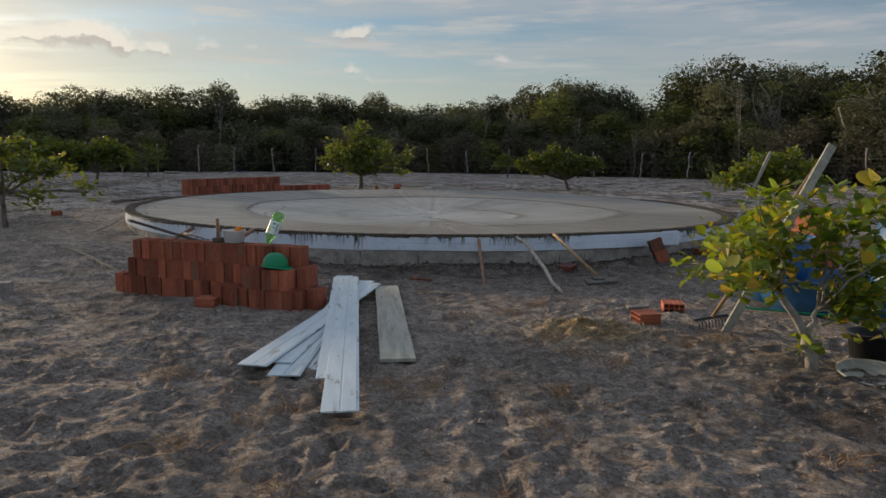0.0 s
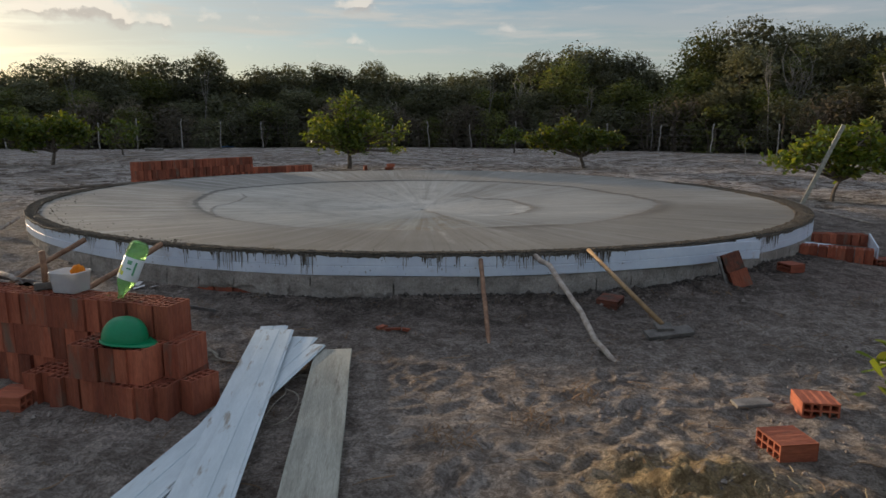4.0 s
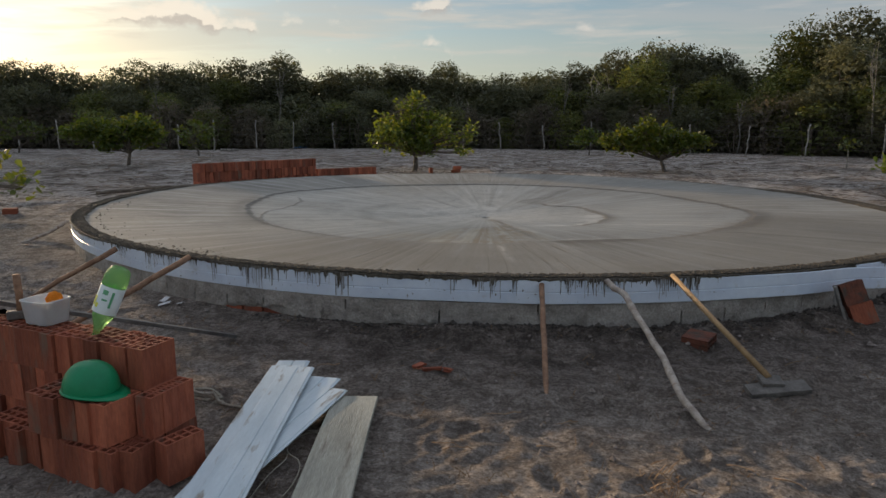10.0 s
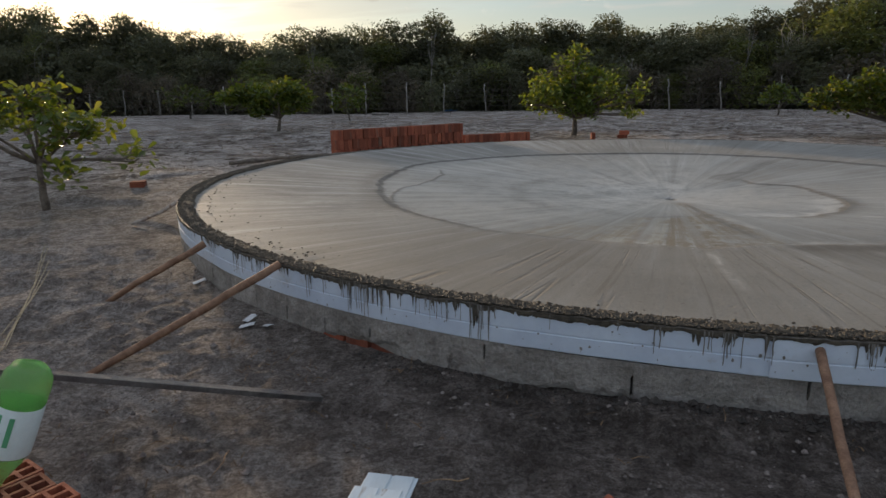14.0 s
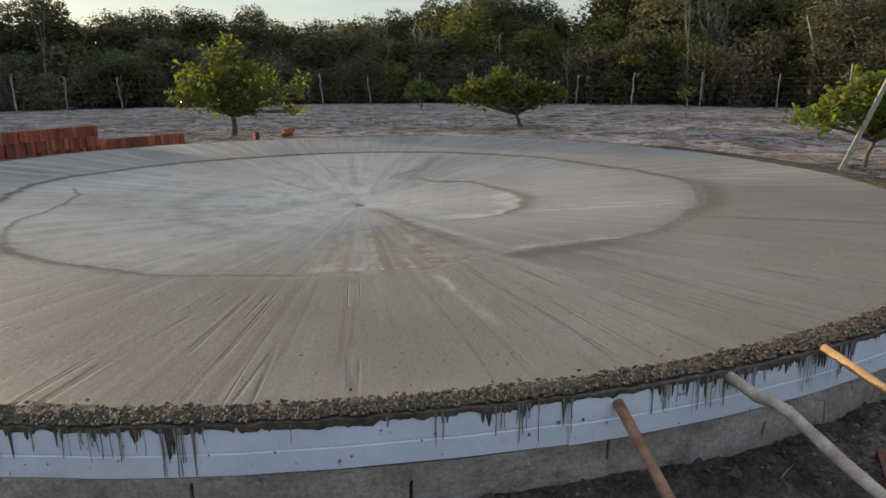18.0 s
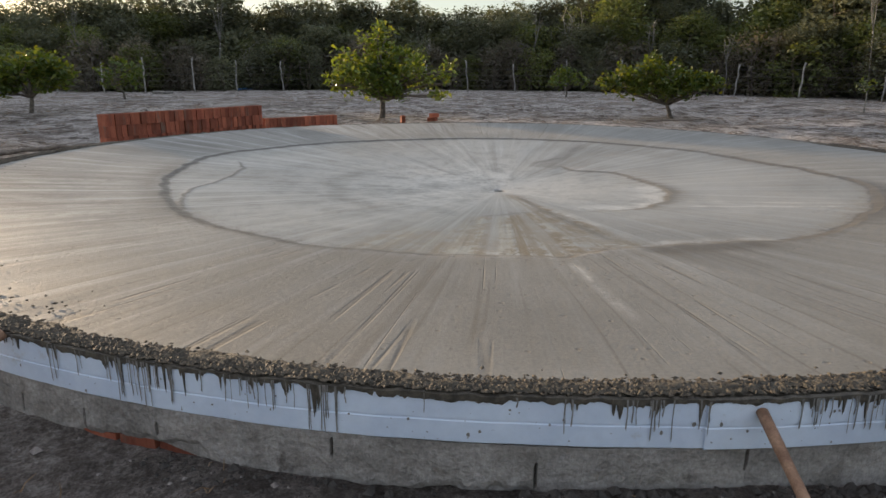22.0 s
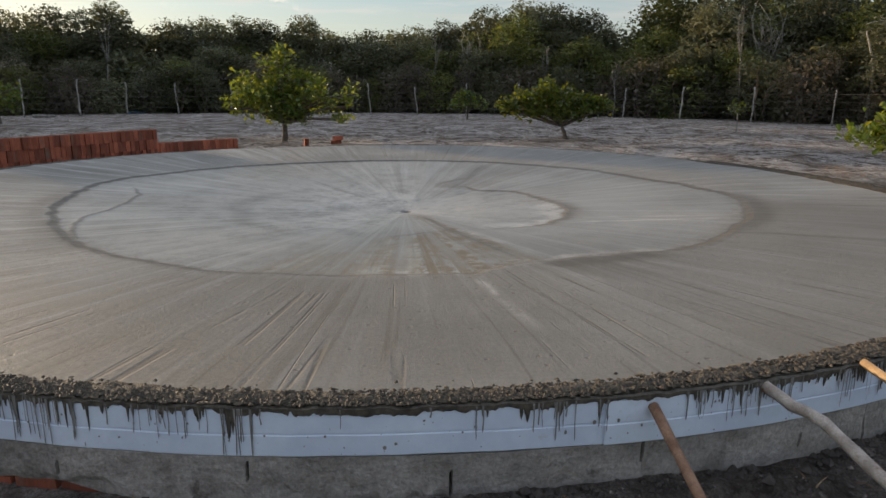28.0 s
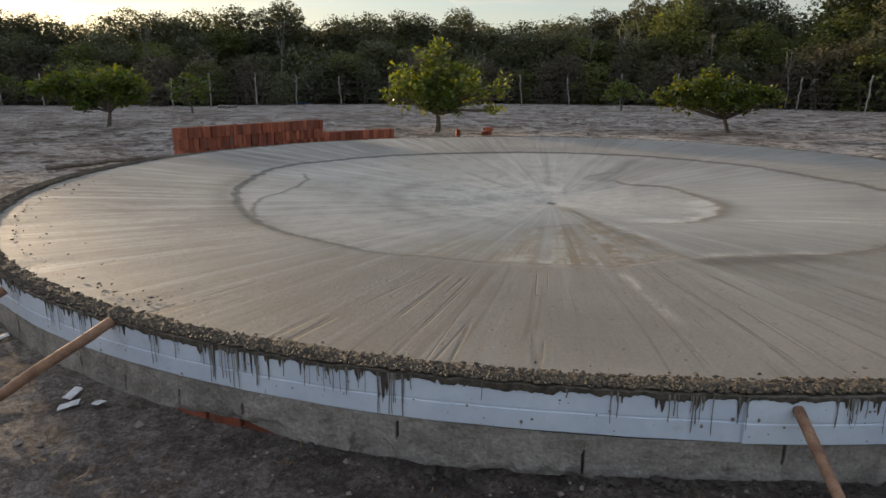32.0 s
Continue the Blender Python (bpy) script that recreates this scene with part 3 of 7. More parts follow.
    c = mix(math_of("MULTIPLY", mk.outputs[0], 0.9), c, (0.112, 0.096, 0.070))
    pits = math_of("MULTIPLY", ramp(noise_of(ob, 21, 6, 0.8), 0.60, 0.66), ramp(noise_of(ob, 1.7, 4), 0.46, 0.62))
    by_ring = math_of("MULTIPLY", ramp(math_of("ABSOLUTE", outer, 0.0), 0.02, 0.30, 1.0, 0.0), ramp(noise_of(ob, 17, 6, 0.8), 0.54, 0.59))
    c = mix(math_of("MAXIMUM", pits, math_of("MULTIPLY", by_ring, 0.8)), c, (0.12, 0.104, 0.08))
    # hair cracks in the inner coat
    crack = ramp(math_of("ABSOLUTE", math_of("SUBTRACT", noise_of(ob, 1.3, 6, 0.62), 0.5), 0.0), 0.0, 0.0035, 1.0, 0.0)
    crack = math_of("MULTIPLY", crack, ramp(noise_of(ob, 0.9, 3), 0.50, 0.60))
    c = mix(math_of("MULTIPLY", crack, 0.6), c, (0.13, 0.115, 0.09))
    grain = ramp(noise_of(ob, 60, 5, 0.75), 0.2, 0.8, 0.80, 1.18)
    hsv = nodes.new("ShaderNodeHueSaturation")
    links.new(c, hsv.inputs["Color"]), links.new(grain, hsv.inputs["Value"])
    links.new(hsv.outputs[0], bsdf.inputs["Base Color"])
    links.new(math_of("ADD", math_of("ADD", ramp(noise_of(ob, 0.9, 5), 0.3, 0.7, 0.30, 0.46), ramp(streak, 0.35, 0.65, 0.16, 0.0)), ramp(outer, -0.1, 0.3, 0.0, 0.26)), bsdf.inputs["Roughness"])
    bsdf.inputs["Specular IOR Level"].default_value = 0.45
    b = nodes.new("ShaderNodeBump")
    b.inputs["Strength"].default_value, b.inputs["Distance"].default_value = 0.6, 0.018
    relief = math_of("ADD", math_of("MULTIPLY", streak, 0.20), math_of("MULTIPLY", noise_of(ob, 14, 8, 0.75), 0.6))
    relief = math_of("SUBTRACT", relief, math_of("MULTIPLY", math_of("ADD", math_of("ADD", line, crisp), speck), 0.35))
    links.new(relief, b.inputs["Height"])
    links.new(b.outputs[0], bsdf.inputs["Normal"])
    return m


M_SAND, M_SLAB = sand_material(), slab_material()

# ---- helpers for shapes ----
def smooth_step(a, b, v):
    s = np.clip((np.asarray(v, float) - a) / (b - a), 0, 1)
    return s * s * (3 - 2 * s)


def value_noise(x, y, seed=0):
    """Smooth noise of period 1 in -1..1, on arrays."""
    xi, yi = np.floor(x), np.floor(y)
    fx, fy = x - xi, y - yi
    fx, fy = fx * fx * fx * (fx * (6 * fx - 15) + 10), fy * fy * fy * (fy * (6 * fy - 15) + 10)

    def corner(a, b):
        h = np.sin(a * 127.1 + b * 311.7 + seed * 74.7) * 43758.5453
        return 2 * (h - np.floor(h)) - 1

    top = corner(xi, yi) * (1 - fx) + corner(xi + 1, yi) * fx
    low = corner(xi, yi + 1) * (1 - fx) + corner(xi + 1, yi + 1) * fx
    return top * (1 - fy) + low * fy


def link_mesh(name, verts, faces, mat, parent=None, label="", smooth=False):
    me = bpy.data.meshes.new(name)
    me.from_pydata([tuple(v) for v in verts], [], [tuple(f) for f in faces])
    me.materials.append(mat)
    if smooth:
        me.polygons.foreach_set("use_smooth", [True] * len(me.polygons))
    me.update()
    ob = new(name, me)
    if parent is not None:
        ob.parent = parent
    if label:
        tagged(ob, label)
    return ob


def part(name, bm, mat, parent, label="", smooth=False):
    """A bmesh as one mesh object under a thing or a part."""
    me = bpy.data.meshes.new(name)
    bm.to_mesh(me)
    bm.free()
    me.materials.append(mat)
    if smooth:
        me.polygons.foreach_set("use_smooth", [True] * len(me.polygons))
    ob = new(name, me)
    if parent is not None:
        ob.parent = parent
    if label:
        tagged(ob, label)
    return ob


def share(name, mesh, parent, m):
    """A piece of its own on a shared mesh."""
    ob = new(name, mesh)
    ob.parent = parent
    ob.matrix_basis = m
    return ob


def thing(name, label, category, m=None, group="", kind=""):
    ob = new(name)
    ob.empty_display_size = 0.05
    if m is not None:
        ob.matrix_basis = m
    return tagged(ob, label, category, group, kind)


def grid_mesh(name, xs, ys, zs, mat):
    """A sheet over the crossing of xs and ys, with heights zs[len(ys), len(xs)]."""
    nx, ny = len(xs), len(ys)
    co = np.empty((ny, nx, 3), np.float32)
    co[..., 0], co[..., 1], co[..., 2] = xs[None, :], ys[:, None], zs
    i = np.arange((ny - 1) * (nx - 1))
    a = (i // (nx - 1)) * nx + i % (nx - 1)
    quads = np.stack([a, a + 1, a + nx + 1, a + nx], 1).astype(np.int32)
    me = bpy.data.meshes.new(name)
    me.vertices.add(nx * ny)
    me.vertices.foreach_set("co", co.ravel())
    me.loops.add(len(quads) * 4)
    me.loops.foreach_set("vertex_index", quads.ravel())
    me.polygons.add(len(quads))
    me.polygons.foreach_set("loop_start", np.arange(0, len(quads) * 4, 4, dtype=np.int32))
    me.polygons.foreach_set("use_smooth", np.ones(len(quads), bool))
    me.materials.append(mat)
    me.update(calc_edges=True)
    return new(name, me), me


def polar_mesh(name, radii, angles, heights, mat, parent=None, close=False, smooth=True):
    """A surface over rings: radii[n, m], angles[m], heights[n, m]."""
    n, m = heights.shape
    v = np.stack([radii * np.cos(angles)[None, :], radii * np.sin(angles)[None, :], heights], -1).reshape(-1, 3)
    cols = m if close else m - 1
    faces = [(r * m + c, r * m + (c + 1) % m, (r + 1) * m + (c + 1) % m, (r + 1) * m + c) for r in range(n - 1) for c in range(cols)]
    return link_mesh(name, v, faces, mat, parent, smooth=smooth)


def tube_data(points, radii, sides=8, cap=True):
    """Vertices and faces of a tapered tube through points."""
    pts = [Vector(p) for p in points]
    verts, faces = [], []
    side = None
    for i, p in enumerate(pts):
        d = (pts[min(i + 1, len(pts) - 1)] - pts[max(i - 1, 0)]).normalized()
        if side is None:
            side = d.cross(Vector((0.13, 0.31, 0.94)))
            if side.length < 0.1:
                side = d.cross(Vector((1, 0, 0)))
        side = (side - d * side.dot(d)).normalized()
        other = d.cross(side)
        for k in range(sides):
            a = 2 * math.pi * k / sides
            verts.append(p + (side * math.cos(a) + other * math.sin(a)) * radii[i])
    for i in range(len(pts) - 1):
        for k in range(sides):
            faces.append((i * sides + k, i * sides + (k + 1) % sides, (i + 1) * sides + (k + 1) % sides, (i + 1) * sides + k))
    if cap:
        faces.append(tuple(reversed(range(sides))))
        faces.append(tuple(range((len(pts) - 1) * sides, len(pts) * sides)))
    return verts, faces


def joined(pieces):
    verts, faces = [], []
    for v, f in pieces:
        o = len(verts)
        verts += v
        faces += [tuple(i + o for i in q) for q in f]
    return verts, faces


def box_bm(sx, sy, sz, bevel=0.0, at=(0, 0, 0)):
    bm = bmesh.new()
    bmesh.ops.create_cube(bm, size=1, matrix=Matrix.Translation(at) @ Matrix.Diagonal((sx, sy, sz, 1)))
    if bevel:
        bmesh.ops.bevel(bm, geom=bm.edges[:], offset=bevel, segments=2, profile=0.6, affect="EDGES")
    return bm


def lathe_data(profile, sides=32):
    """A turned surface from (radius, height) pairs."""
    verts, faces = [], []
    for r, z in profile:
        for k in range(sides):
            a = 2 * math.pi * k / sides
            verts.append((r * math.cos(a), r * math.sin(a), z))
    for i in range(len(profile) - 1):
        for k in range(sides):
            faces.append((i * sides + k, i * sides + (k + 1) % sides, (i + 1) * sides + (k + 1) % sides, (i + 1) * sides + k))
    return verts, faces


# ---- ground ----
CX, CY, RADIUS, RIM = 0.45, 14.73, 6.08, 0.37      # the round tank floor
DRAIN = (0.42, 14.2)


def widened(ob, sink=True):
    """The ring is wider across than towards the camera and its right side lies lower."""
    n = len(ob.data.vertices)
    co = np.empty(n * 3)
    ob.data.vertices.foreach_get("co", co)
    co = co.reshape(-1, 3)
    r = np.hypot(co[:, 0], co[:, 1]) + 1e-9
    c, q = co[:, 0] / r, co[:, 1] / r
    grow = 0.125 * np.maximum(c, 0) ** 2 + 0.095 * np.maximum(-c, 0) ** 2 + 0.05 * np.maximum(q, 0) ** 2
    out = smooth_step(3.9, 6.0, r)
    co[:, :2] *= (1 + out * grow / RADIUS)[:, None]
    if sink:
        co[:, 2] += out * (0.02 * np.maximum(-c, 0) ** 2 - 0.065 * np.maximum(c, 0) ** 2)
    ob.data.vertices.foreach_set("co", co.ravel())
    ob.data.update()


def ground_level(x, y):
    """The lie of the land without the small relief."""
    x, y = np.asarray(x, float), np.asarray(y, float)
    z = -0.045 * smooth_step(4.0, 7.2, y) + 0.305 * smooth_step(9.2, 16.0, y + 0.22 * np.abs(x))
    z = z - 0.14 * smooth_step(3.8, 6.5, x) * smooth_step(7.5, 9.5, y) * (1 - smooth_step(17, 24, y))
    return z + 0.05 * value_noise(x / 6.3 + 3, y / 6.3, 5) * smooth_step(10, 16, np.hypot(x - CX, y - 5))


rng = np.random.default_rng(7)
prints = np.stack([rng.uniform(-7.5, 7.0, 1500), rng.uniform(-0.6, 10.5, 1500), rng.uniform(0, math.pi, 1500), rng.uniform(0.010, 0.034, 1500)], 1)


def ground_relief(xs, ys):
    gx, gy = np.meshgrid(xs, ys)
    z = ground_level(gx, gy)
    away = np.hypot(gx - CX, gy - CY)
    # trodden lumps, softer far off and beside the slab; each kind only where the sheet is fine enough for it
    near = 1 - smooth_step(16, 40, np.hypot(gx, gy - 6))
    cell = np.maximum(np.gradient(xs)[None, :], np.gradient(ys)[:, None])

    def lumps(size, seed, sx=0.0, deep=0.09):
        fine = 1 - smooth_step(0.22 * size, 0.5 * size, cell)
        wx = gx + deep * value_noise(gx / 0.37, gy / 0.37, 11)
        wy = gy + deep * value_noise(gx / 0.41 + 7, gy / 0.41, 12)
        return fine * value_noise(wx / size + sx, wy / (size * 0.88), seed)

    worn = 0.65 + 0.35 * value_noise(gx / 1.3, gy / 1.3, 14)
    rough = 0.005 * lumps(0.62, 1) + 0.005 * lumps(0.23, 2) + (0.016 * lumps(0.125, 3) + 0.014 * lumps(0.075, 6)) * worn
    crest = (1 - smooth_step(0.045, 0.09, cell)) * worn
    rough = rough + 0.044 * (0.4 - np.abs(lumps(0.23, 4, 5.0))) * crest + 0.030 * (0.4 - np.abs(lumps(0.115, 17, 9.0, 0.06))) * crest
    calm = (0.5 + 0.5 * smooth_step(0.2, 1.5, away - RADIUS)) * (1 - 0.3 * smooth_step(4.6, 6.2, gy))
    z = z + rough * near * calm
    far_lumps = 0.035 * lumps(1.6, 8) + 0.045 * (0.4 - np.abs(lumps(0.75, 15, 3.0))) + 0.022 * lumps(0.48, 16)
    z = z + far_lumps * smooth_step(9.5, 13, gy + 0.35 * np.abs(gx)) * smooth_step(0.2, 1.2, away - RADIUS) * (1 - smooth_step(28, 60, np.hypot(gx, gy - 6)))
    # single footprints with a pushed-up edge
    for px, py, pa, depth in prints:
        i0, i1 = np.searchsorted(xs, (px - 0.3, px + 0.3))
        j0, j1 = np.searchsorted(ys, (py - 0.3, py + 0.3))
        if i1 - i0 < 3 or j1 - j0 < 3:
            continue
        dx, dy = gx[j0:j1, i0:i1] - px, gy[j0:j1, i0:i1] - py
        u, v = dx * math.cos(pa) + dy * math.sin(pa), -dx * math.sin(pa) + dy * math.cos(pa)
        d = np.sqrt((u / 0.10) ** 2 + (v / 0.046) ** 2)
        z[j0:j1, i0:i1] += depth * (-np.exp(-(d**3) * 1.0) + 0.6 * np.exp(-((d - 1.35) / 0.3) ** 2)) * (away[j0:j1, i0:i1] > RADIUS + 0.3) * (0.55 if py > 5.2 and px > -1.5 else 1.0)
    # cart tracks
    for x0, slope in ((-0.62, -0.10), (0.62, 0.02), (-2.9, -0.33), (2.75, -0.30)):
        d = np.abs(gx - (x0 + slope * (gy - 2.5)))
        z = z - 0.022 * np.exp(-((d / 0.08) ** 2)) * (1 - smooth_step(3.4, 5.2, gy)) + 0.010 * np.exp(-(((d - 0.15) / 0.05) ** 2)) * (1 - smooth_step(3.4, 5.2, gy))
    # heap of sifted sand, and the soil pushed up against the wall
    heap = np.exp(-(((gx - 1.60) / 0.40) ** 2 + ((gy - 5.34) / 0.34) ** 2))
    z = z + 0.08 * heap + 0.06 * heap * value_noise(gx / 0.11, gy / 0.10, 21) + 0.05 * heap * value_noise(gx / 0.055, gy / 0.055, 22)
    z = z + 0.05 * np.exp(-(((away - RADIUS) / 0.28) ** 2)) * (0.5 + 0.5 * value_noise(gx / 0.5, gy / 0.5, 9))
    bear = np.degrees(np.arctan2(gy - CY, gx - CX)) % 360
    dug = np.exp(-(((away - RADIUS - 0.22) / 0.17) ** 2)) * smooth_step(258, 266, bear) * (1 - smooth_step(312, 320, bear))
    z = z + dug * (0.02 + 0.05 * lumps(0.3, 23) + 0.035 * lumps(0.11, 24) + 0.02 * lumps(0.06, 25))
    # trodden flat under the boards
    z = z - 0.022 * np.exp(-(((gx + 0.45) / 0.42) ** 4) - ((gy - 5.7) / 2.0) ** 4)
    z = np.where(away < RADIUS - 0.1, np.minimum(z, -0.05), z)
    return gx, gy, z, away, heap


def axis(*spans):
    out = [spans[0][0]]
    for a, b, step in spans:
        n = max(1, round((b - a) / step))
        out += [a + (b - a) * (i + 1) / n for i in range(n)]
    return np.array(out)


gxs = axis((-3000, -400, 650), (-400, -80, 64), (-80, -30, 5), (-30, -14, 0.8), (-14, -6, 0.13), (-6, -4.2, 0.05), (-4.2, 3.6, 0.022), (3.6, 5.5, 0.045), (5.5, 11, 0.14), (11, 26, 0.6), (26, 80, 5), (80, 400, 64), (400, 3000, 650))
gys = axis((-3000, -400, 650), (-400, -60, 68), (-60, -8, 5), (-8, -0.5, 0.5), (-0.5, 1.4, 0.05), (1.4, 9.6, 0.022), (9.6, 10.5, 0.05), (10.5, 16, 0.10), (16, 30, 0.125), (30, 46, 0.4), (46, 90, 5), (90, 400, 62), (400, 3000, 650))
gx, gy, gz, away, heap = ground_relief(gxs, gys)
ground, ground_mesh = grid_mesh("ground", gxs, gys, gz, M_SAND)
tagged(ground, "trodden grey-beige sand with footprints and dry litter", "ground", kind="structure")
soil = np.zeros((*gz.shape, 4), np.float32)
mottle = value_noise(gx / 0.8, gy / 0.8, 31) * 0.5 + value_noise(gx / 0.25, gy / 0.25, 32) * 0.3
soil[..., 0] = np.clip((0.12 + 0.88 * smooth_step(-3.0, -0.5, gx)) * (1 - smooth_step(0.2, 2.6, away - RADIUS + 0.6 * mottle)) * smooth_step(4.5, 7.5, gy + 0.5 * mottle) * (1 - smooth_step(12, 15, gy))
                       + 0.35 * smooth_step(0.1, 0.5, mottle) * (1 - smooth_step(8, 12, gy)), 0, 1)
soil[..., 1] = np.clip(smooth_step(11.5, 17, gy + 0.28 * np.abs(gx) + 1.5 * mottle) + 0.95 * smooth_step(1.9, 2.8, gx + 0.5 * mottle) * (1 - smooth_step(4.0, 5.2, gy + 0.4 * mottle)), 0, 1)
soil[..., 2] = np.clip(1.6 * heap, 0, 0.95)
soil[..., 3] = np.clip((1 - smooth_step(0.25, 1.2, away - RADIUS + 0.4 * mottle)) * smooth_step(-2.5, 0.5, gx) * (1 - smooth_step(10.5, 12.0, gy)) + 0.06 * (1 - smooth_step(0.1, 0.9, away - RADIUS)) * (gx < 0.5) * (1 - smooth_step(10, 12, gy)), 0, 0.9)
soil_layer = ground_mesh.color_attributes.new("soil", "FLOAT_COLOR", "POINT")
soil_layer.data.foreach_set("color", soil.ravel())


def ground_at(x, y):
    """The height of the built ground at a point."""
    i, j = int(np.searchsorted(gxs, x)), int(np.searchsorted(gys, y))
    return float(gz[j, i])


# ---- the round floor slab ----
slab = thing("tank_floor", "round fresh concrete tank floor on a mortared block ring", "concrete slab", pose(CX, CY, 0))
DX, DY = DRAIN[0] - CX, DRAIN[1] - CY


def slab_height(r_drain):
    return 0.105 + 0.254 * np.power(np.clip(r_drain / 5.82, 0, 1.1), 0.82)


def slab_surface():
    """Fine sheet inside the gravel border: a dish that falls to the drain, with the edge of the second coat on it."""
    inner = 5.97
    radii = np.concatenate([np.linspace(0.0, 1, 24)[1:], np.linspace(1, inner, 176)[1:]])
    angles = np.radians(np.arange(0, 360, 0.45))
    rr, aa = np.meshgrid(radii, angles, indexing="ij")
    border = rr / inner
    x, y = rr * np.cos(aa), rr * np.sin(aa)
    x, y = x * (1 + 0.011 * border**12 * value_noise(aa * 30, rr * 0, 42)), y * (1 + 0.011 * border**12 * value_noise(aa * 30, rr * 0, 42))
    dx, dy = x - DX, y - DY
    rd, ad = np.hypot(dx, dy), np.degrees(np.arctan2(dy, dx)) % 360
    wx, wy = x + CX, y + CY
    turn = ((ad + 90) % 360) - 90
    z = slab_height(rd)

    def between(a, b, soft=4.0):
        """1 where the bearing from the drain lies from a to b."""
        m = (ad - a) % 360
        return smooth_step(-soft, soft, m) * (1 - smooth_step(b - a - soft, b - a + soft, m)) * (m < 330)

    def line(x0, y0, x1, y1, w):
        """A straight stroke between two places, fading out at its ends."""
        ux, uy = x1 - x0, y1 - y0
        L = math.hypot(ux, uy)
        t = ((wx - x0) * ux + (wy - y0) * uy) / L
        off = ((wx - x0) * uy - (wy - y0) * ux) / L + 0.012 * value_noise(t / 0.25 + x0, t * 0, 49)
        return np.exp(-((off / w) ** 2)) * smooth_step(-0.08, 0.15, t) * (1 - smooth_step(L - 0.25, L + 0.1, t))

    def blur(centre, w):
        return np.exp(-(((rd - centre) / w) ** 2))

    # the edge of the inner coat: nearly a ring round the drain, flattened in front
    at = (0, 8, 22, 43, 64, 90, 104, 131, 150, 160, 174, 188, 201, 215, 235, 250, 262, 270, 274, 280, 290, 296, 303, 313, 325, 340, 351, 360)
    far = (3.93, 3.89, 3.85, 3.94, 4.05, 4.1, 4.15, 4.22, 4.28, 4.25, 3.96, 3.78, 3.66, 3.60, 3.53, 3.45, 3.35, 3.33, 3.38, 3.18, 3.16, 3.30, 3.47, 3.58, 3.64, 3.82, 3.98, 3.93)
    ring = np.interp(ad, at, far) + 0.035 * value_noise(ad / 9, ad * 0, 43) + 0.025 * value_noise(ad / 2.7, ad * 0, 44)
    coat = rd - ring
    z = z - 0.014 * smooth_step(0.05, -0.05, coat) + 0.004 * value_noise(x / 0.8, y / 0.8, 45)
    # damp bands that follow the ring, its edge's shade put into the colour
    dark = 0.75 * blur(ring + 0.03, 0.06) * (between(298, 358) + between(196, 250) + 0.7 * between(0, 62) + 0.5 * between(66, 130))
    dark += 0.7 * blur(ring + 0.12, 0.14) * (between(284, 300, 2) + 0.7 * between(322, 356, 6) + 0.6 * between(168, 214, 8))
    dark += 0.45 * blur(ring - 0.02, 0.05) * between(246, 275)
    # hook of the last batch: a spoke in from the ring and a bow round to the front
    hook = np.interp(turn, (-70, -61, -50, -31, -16, 10, 31, 48, 69), (1.50, 1.71, 1.87, 1.90, 1.86, 1.77, 1.75, 1.56, 1.9)) + 0.03 * value_noise(ad / 4, ad * 0, 47)
    on_hook = smooth_step(-71, -64, turn) * (1 - smooth_step(50, 62, turn))
    thick = 0.03 + 0.11 * np.exp(-(((turn + 18) / 26) ** 2))
    edge = rd - hook
    dark += 0.95 * on_hook * smooth_step(-0.02, 0.02, edge) * np.exp(-((np.maximum(edge, 0) / (thick * 1.3)) ** 2))
    z = z - 0.012 * smooth_step(0.04, -0.04, edge) * smooth_step(-0.7, -0.1, edge) * on_hook
    tail = smooth_step(44, 60, turn) * (1 - smooth_step(66 + 4 * smooth_step(2.2, 1.8, rd), 69 + 4 * smooth_step(2.2, 1.8, rd), turn)) * smooth_step(1.5, 1.65, rd) * (1 - smooth_step(3.3, 4.0, rd))
    dark += 0.45 * tail + 0.5 * line(2.05, 17.7, 1.53, 16.4, 0.045) + 0.55 * line(1.53, 16.4, 1.0, 15.95, 0.06)
    # dragged line across the left part
    along = between(161, 212, 2)
    drag = np.interp(ad, (158, 162, 168, 178, 187, 193, 204, 214), (3.9, 3.62, 3.32, 3.22, 3.26, 3.44, 3.5, 3.55)) + 0.012 * value_noise(ad / 1.3, ad * 0, 55)
    dark += 0.95 * blur(drag, 0.022) * along
    z = z + 0.008 * blur(drag, 0.022) * along
    # pale laitance streaks; sky sheen painted over the drain's bowl and the left part
    pale = 0.75 * np.exp(-((rd / 1.9) ** 2)) * (1 - 0.5 * between(255, 300)) + 0.45 * smooth_step(0.0, -0.2, coat) * between(75, 245, 12) * 0.8
    pale += 0.5 * (0.5 + 0.7 * value_noise(ad / 0.9, rd / 0.9, 57)) * between(172, 228, 14) * smooth_step(0.1, 0.5, coat) * (1 - smooth_step(1.3, 2.0, coat))
    pale += 0.75 * smooth_step(0.01, -0.03, edge) * smooth_step(-0.45, -0.1, edge) * between(295, 360, 6)
    pale += 1.0 * line(0.64, 10.72, 0.77, 9.5, 0.030) + 0.95 * line(2.15, 12.84, 3.66, 12.58, 0.03) + 0.8 * line(2.45, 13.07, 3.75, 12.72, 0.03)
    pale += 0.6 * line(1.7, 11.1, 2.05, 10.55, 0.05) + 0.4 * line(2.0, 10.95, 2.6, 10.3, 0.03) + 0.35 * line(1.3, 10.7, 1.7, 10.2, 0.05) + 0.35 * line(4.5, 13.9, 5.4, 13.7, 0.04) + 0.3 * line(4.3, 14.6, 5.3, 14.8, 0.05)
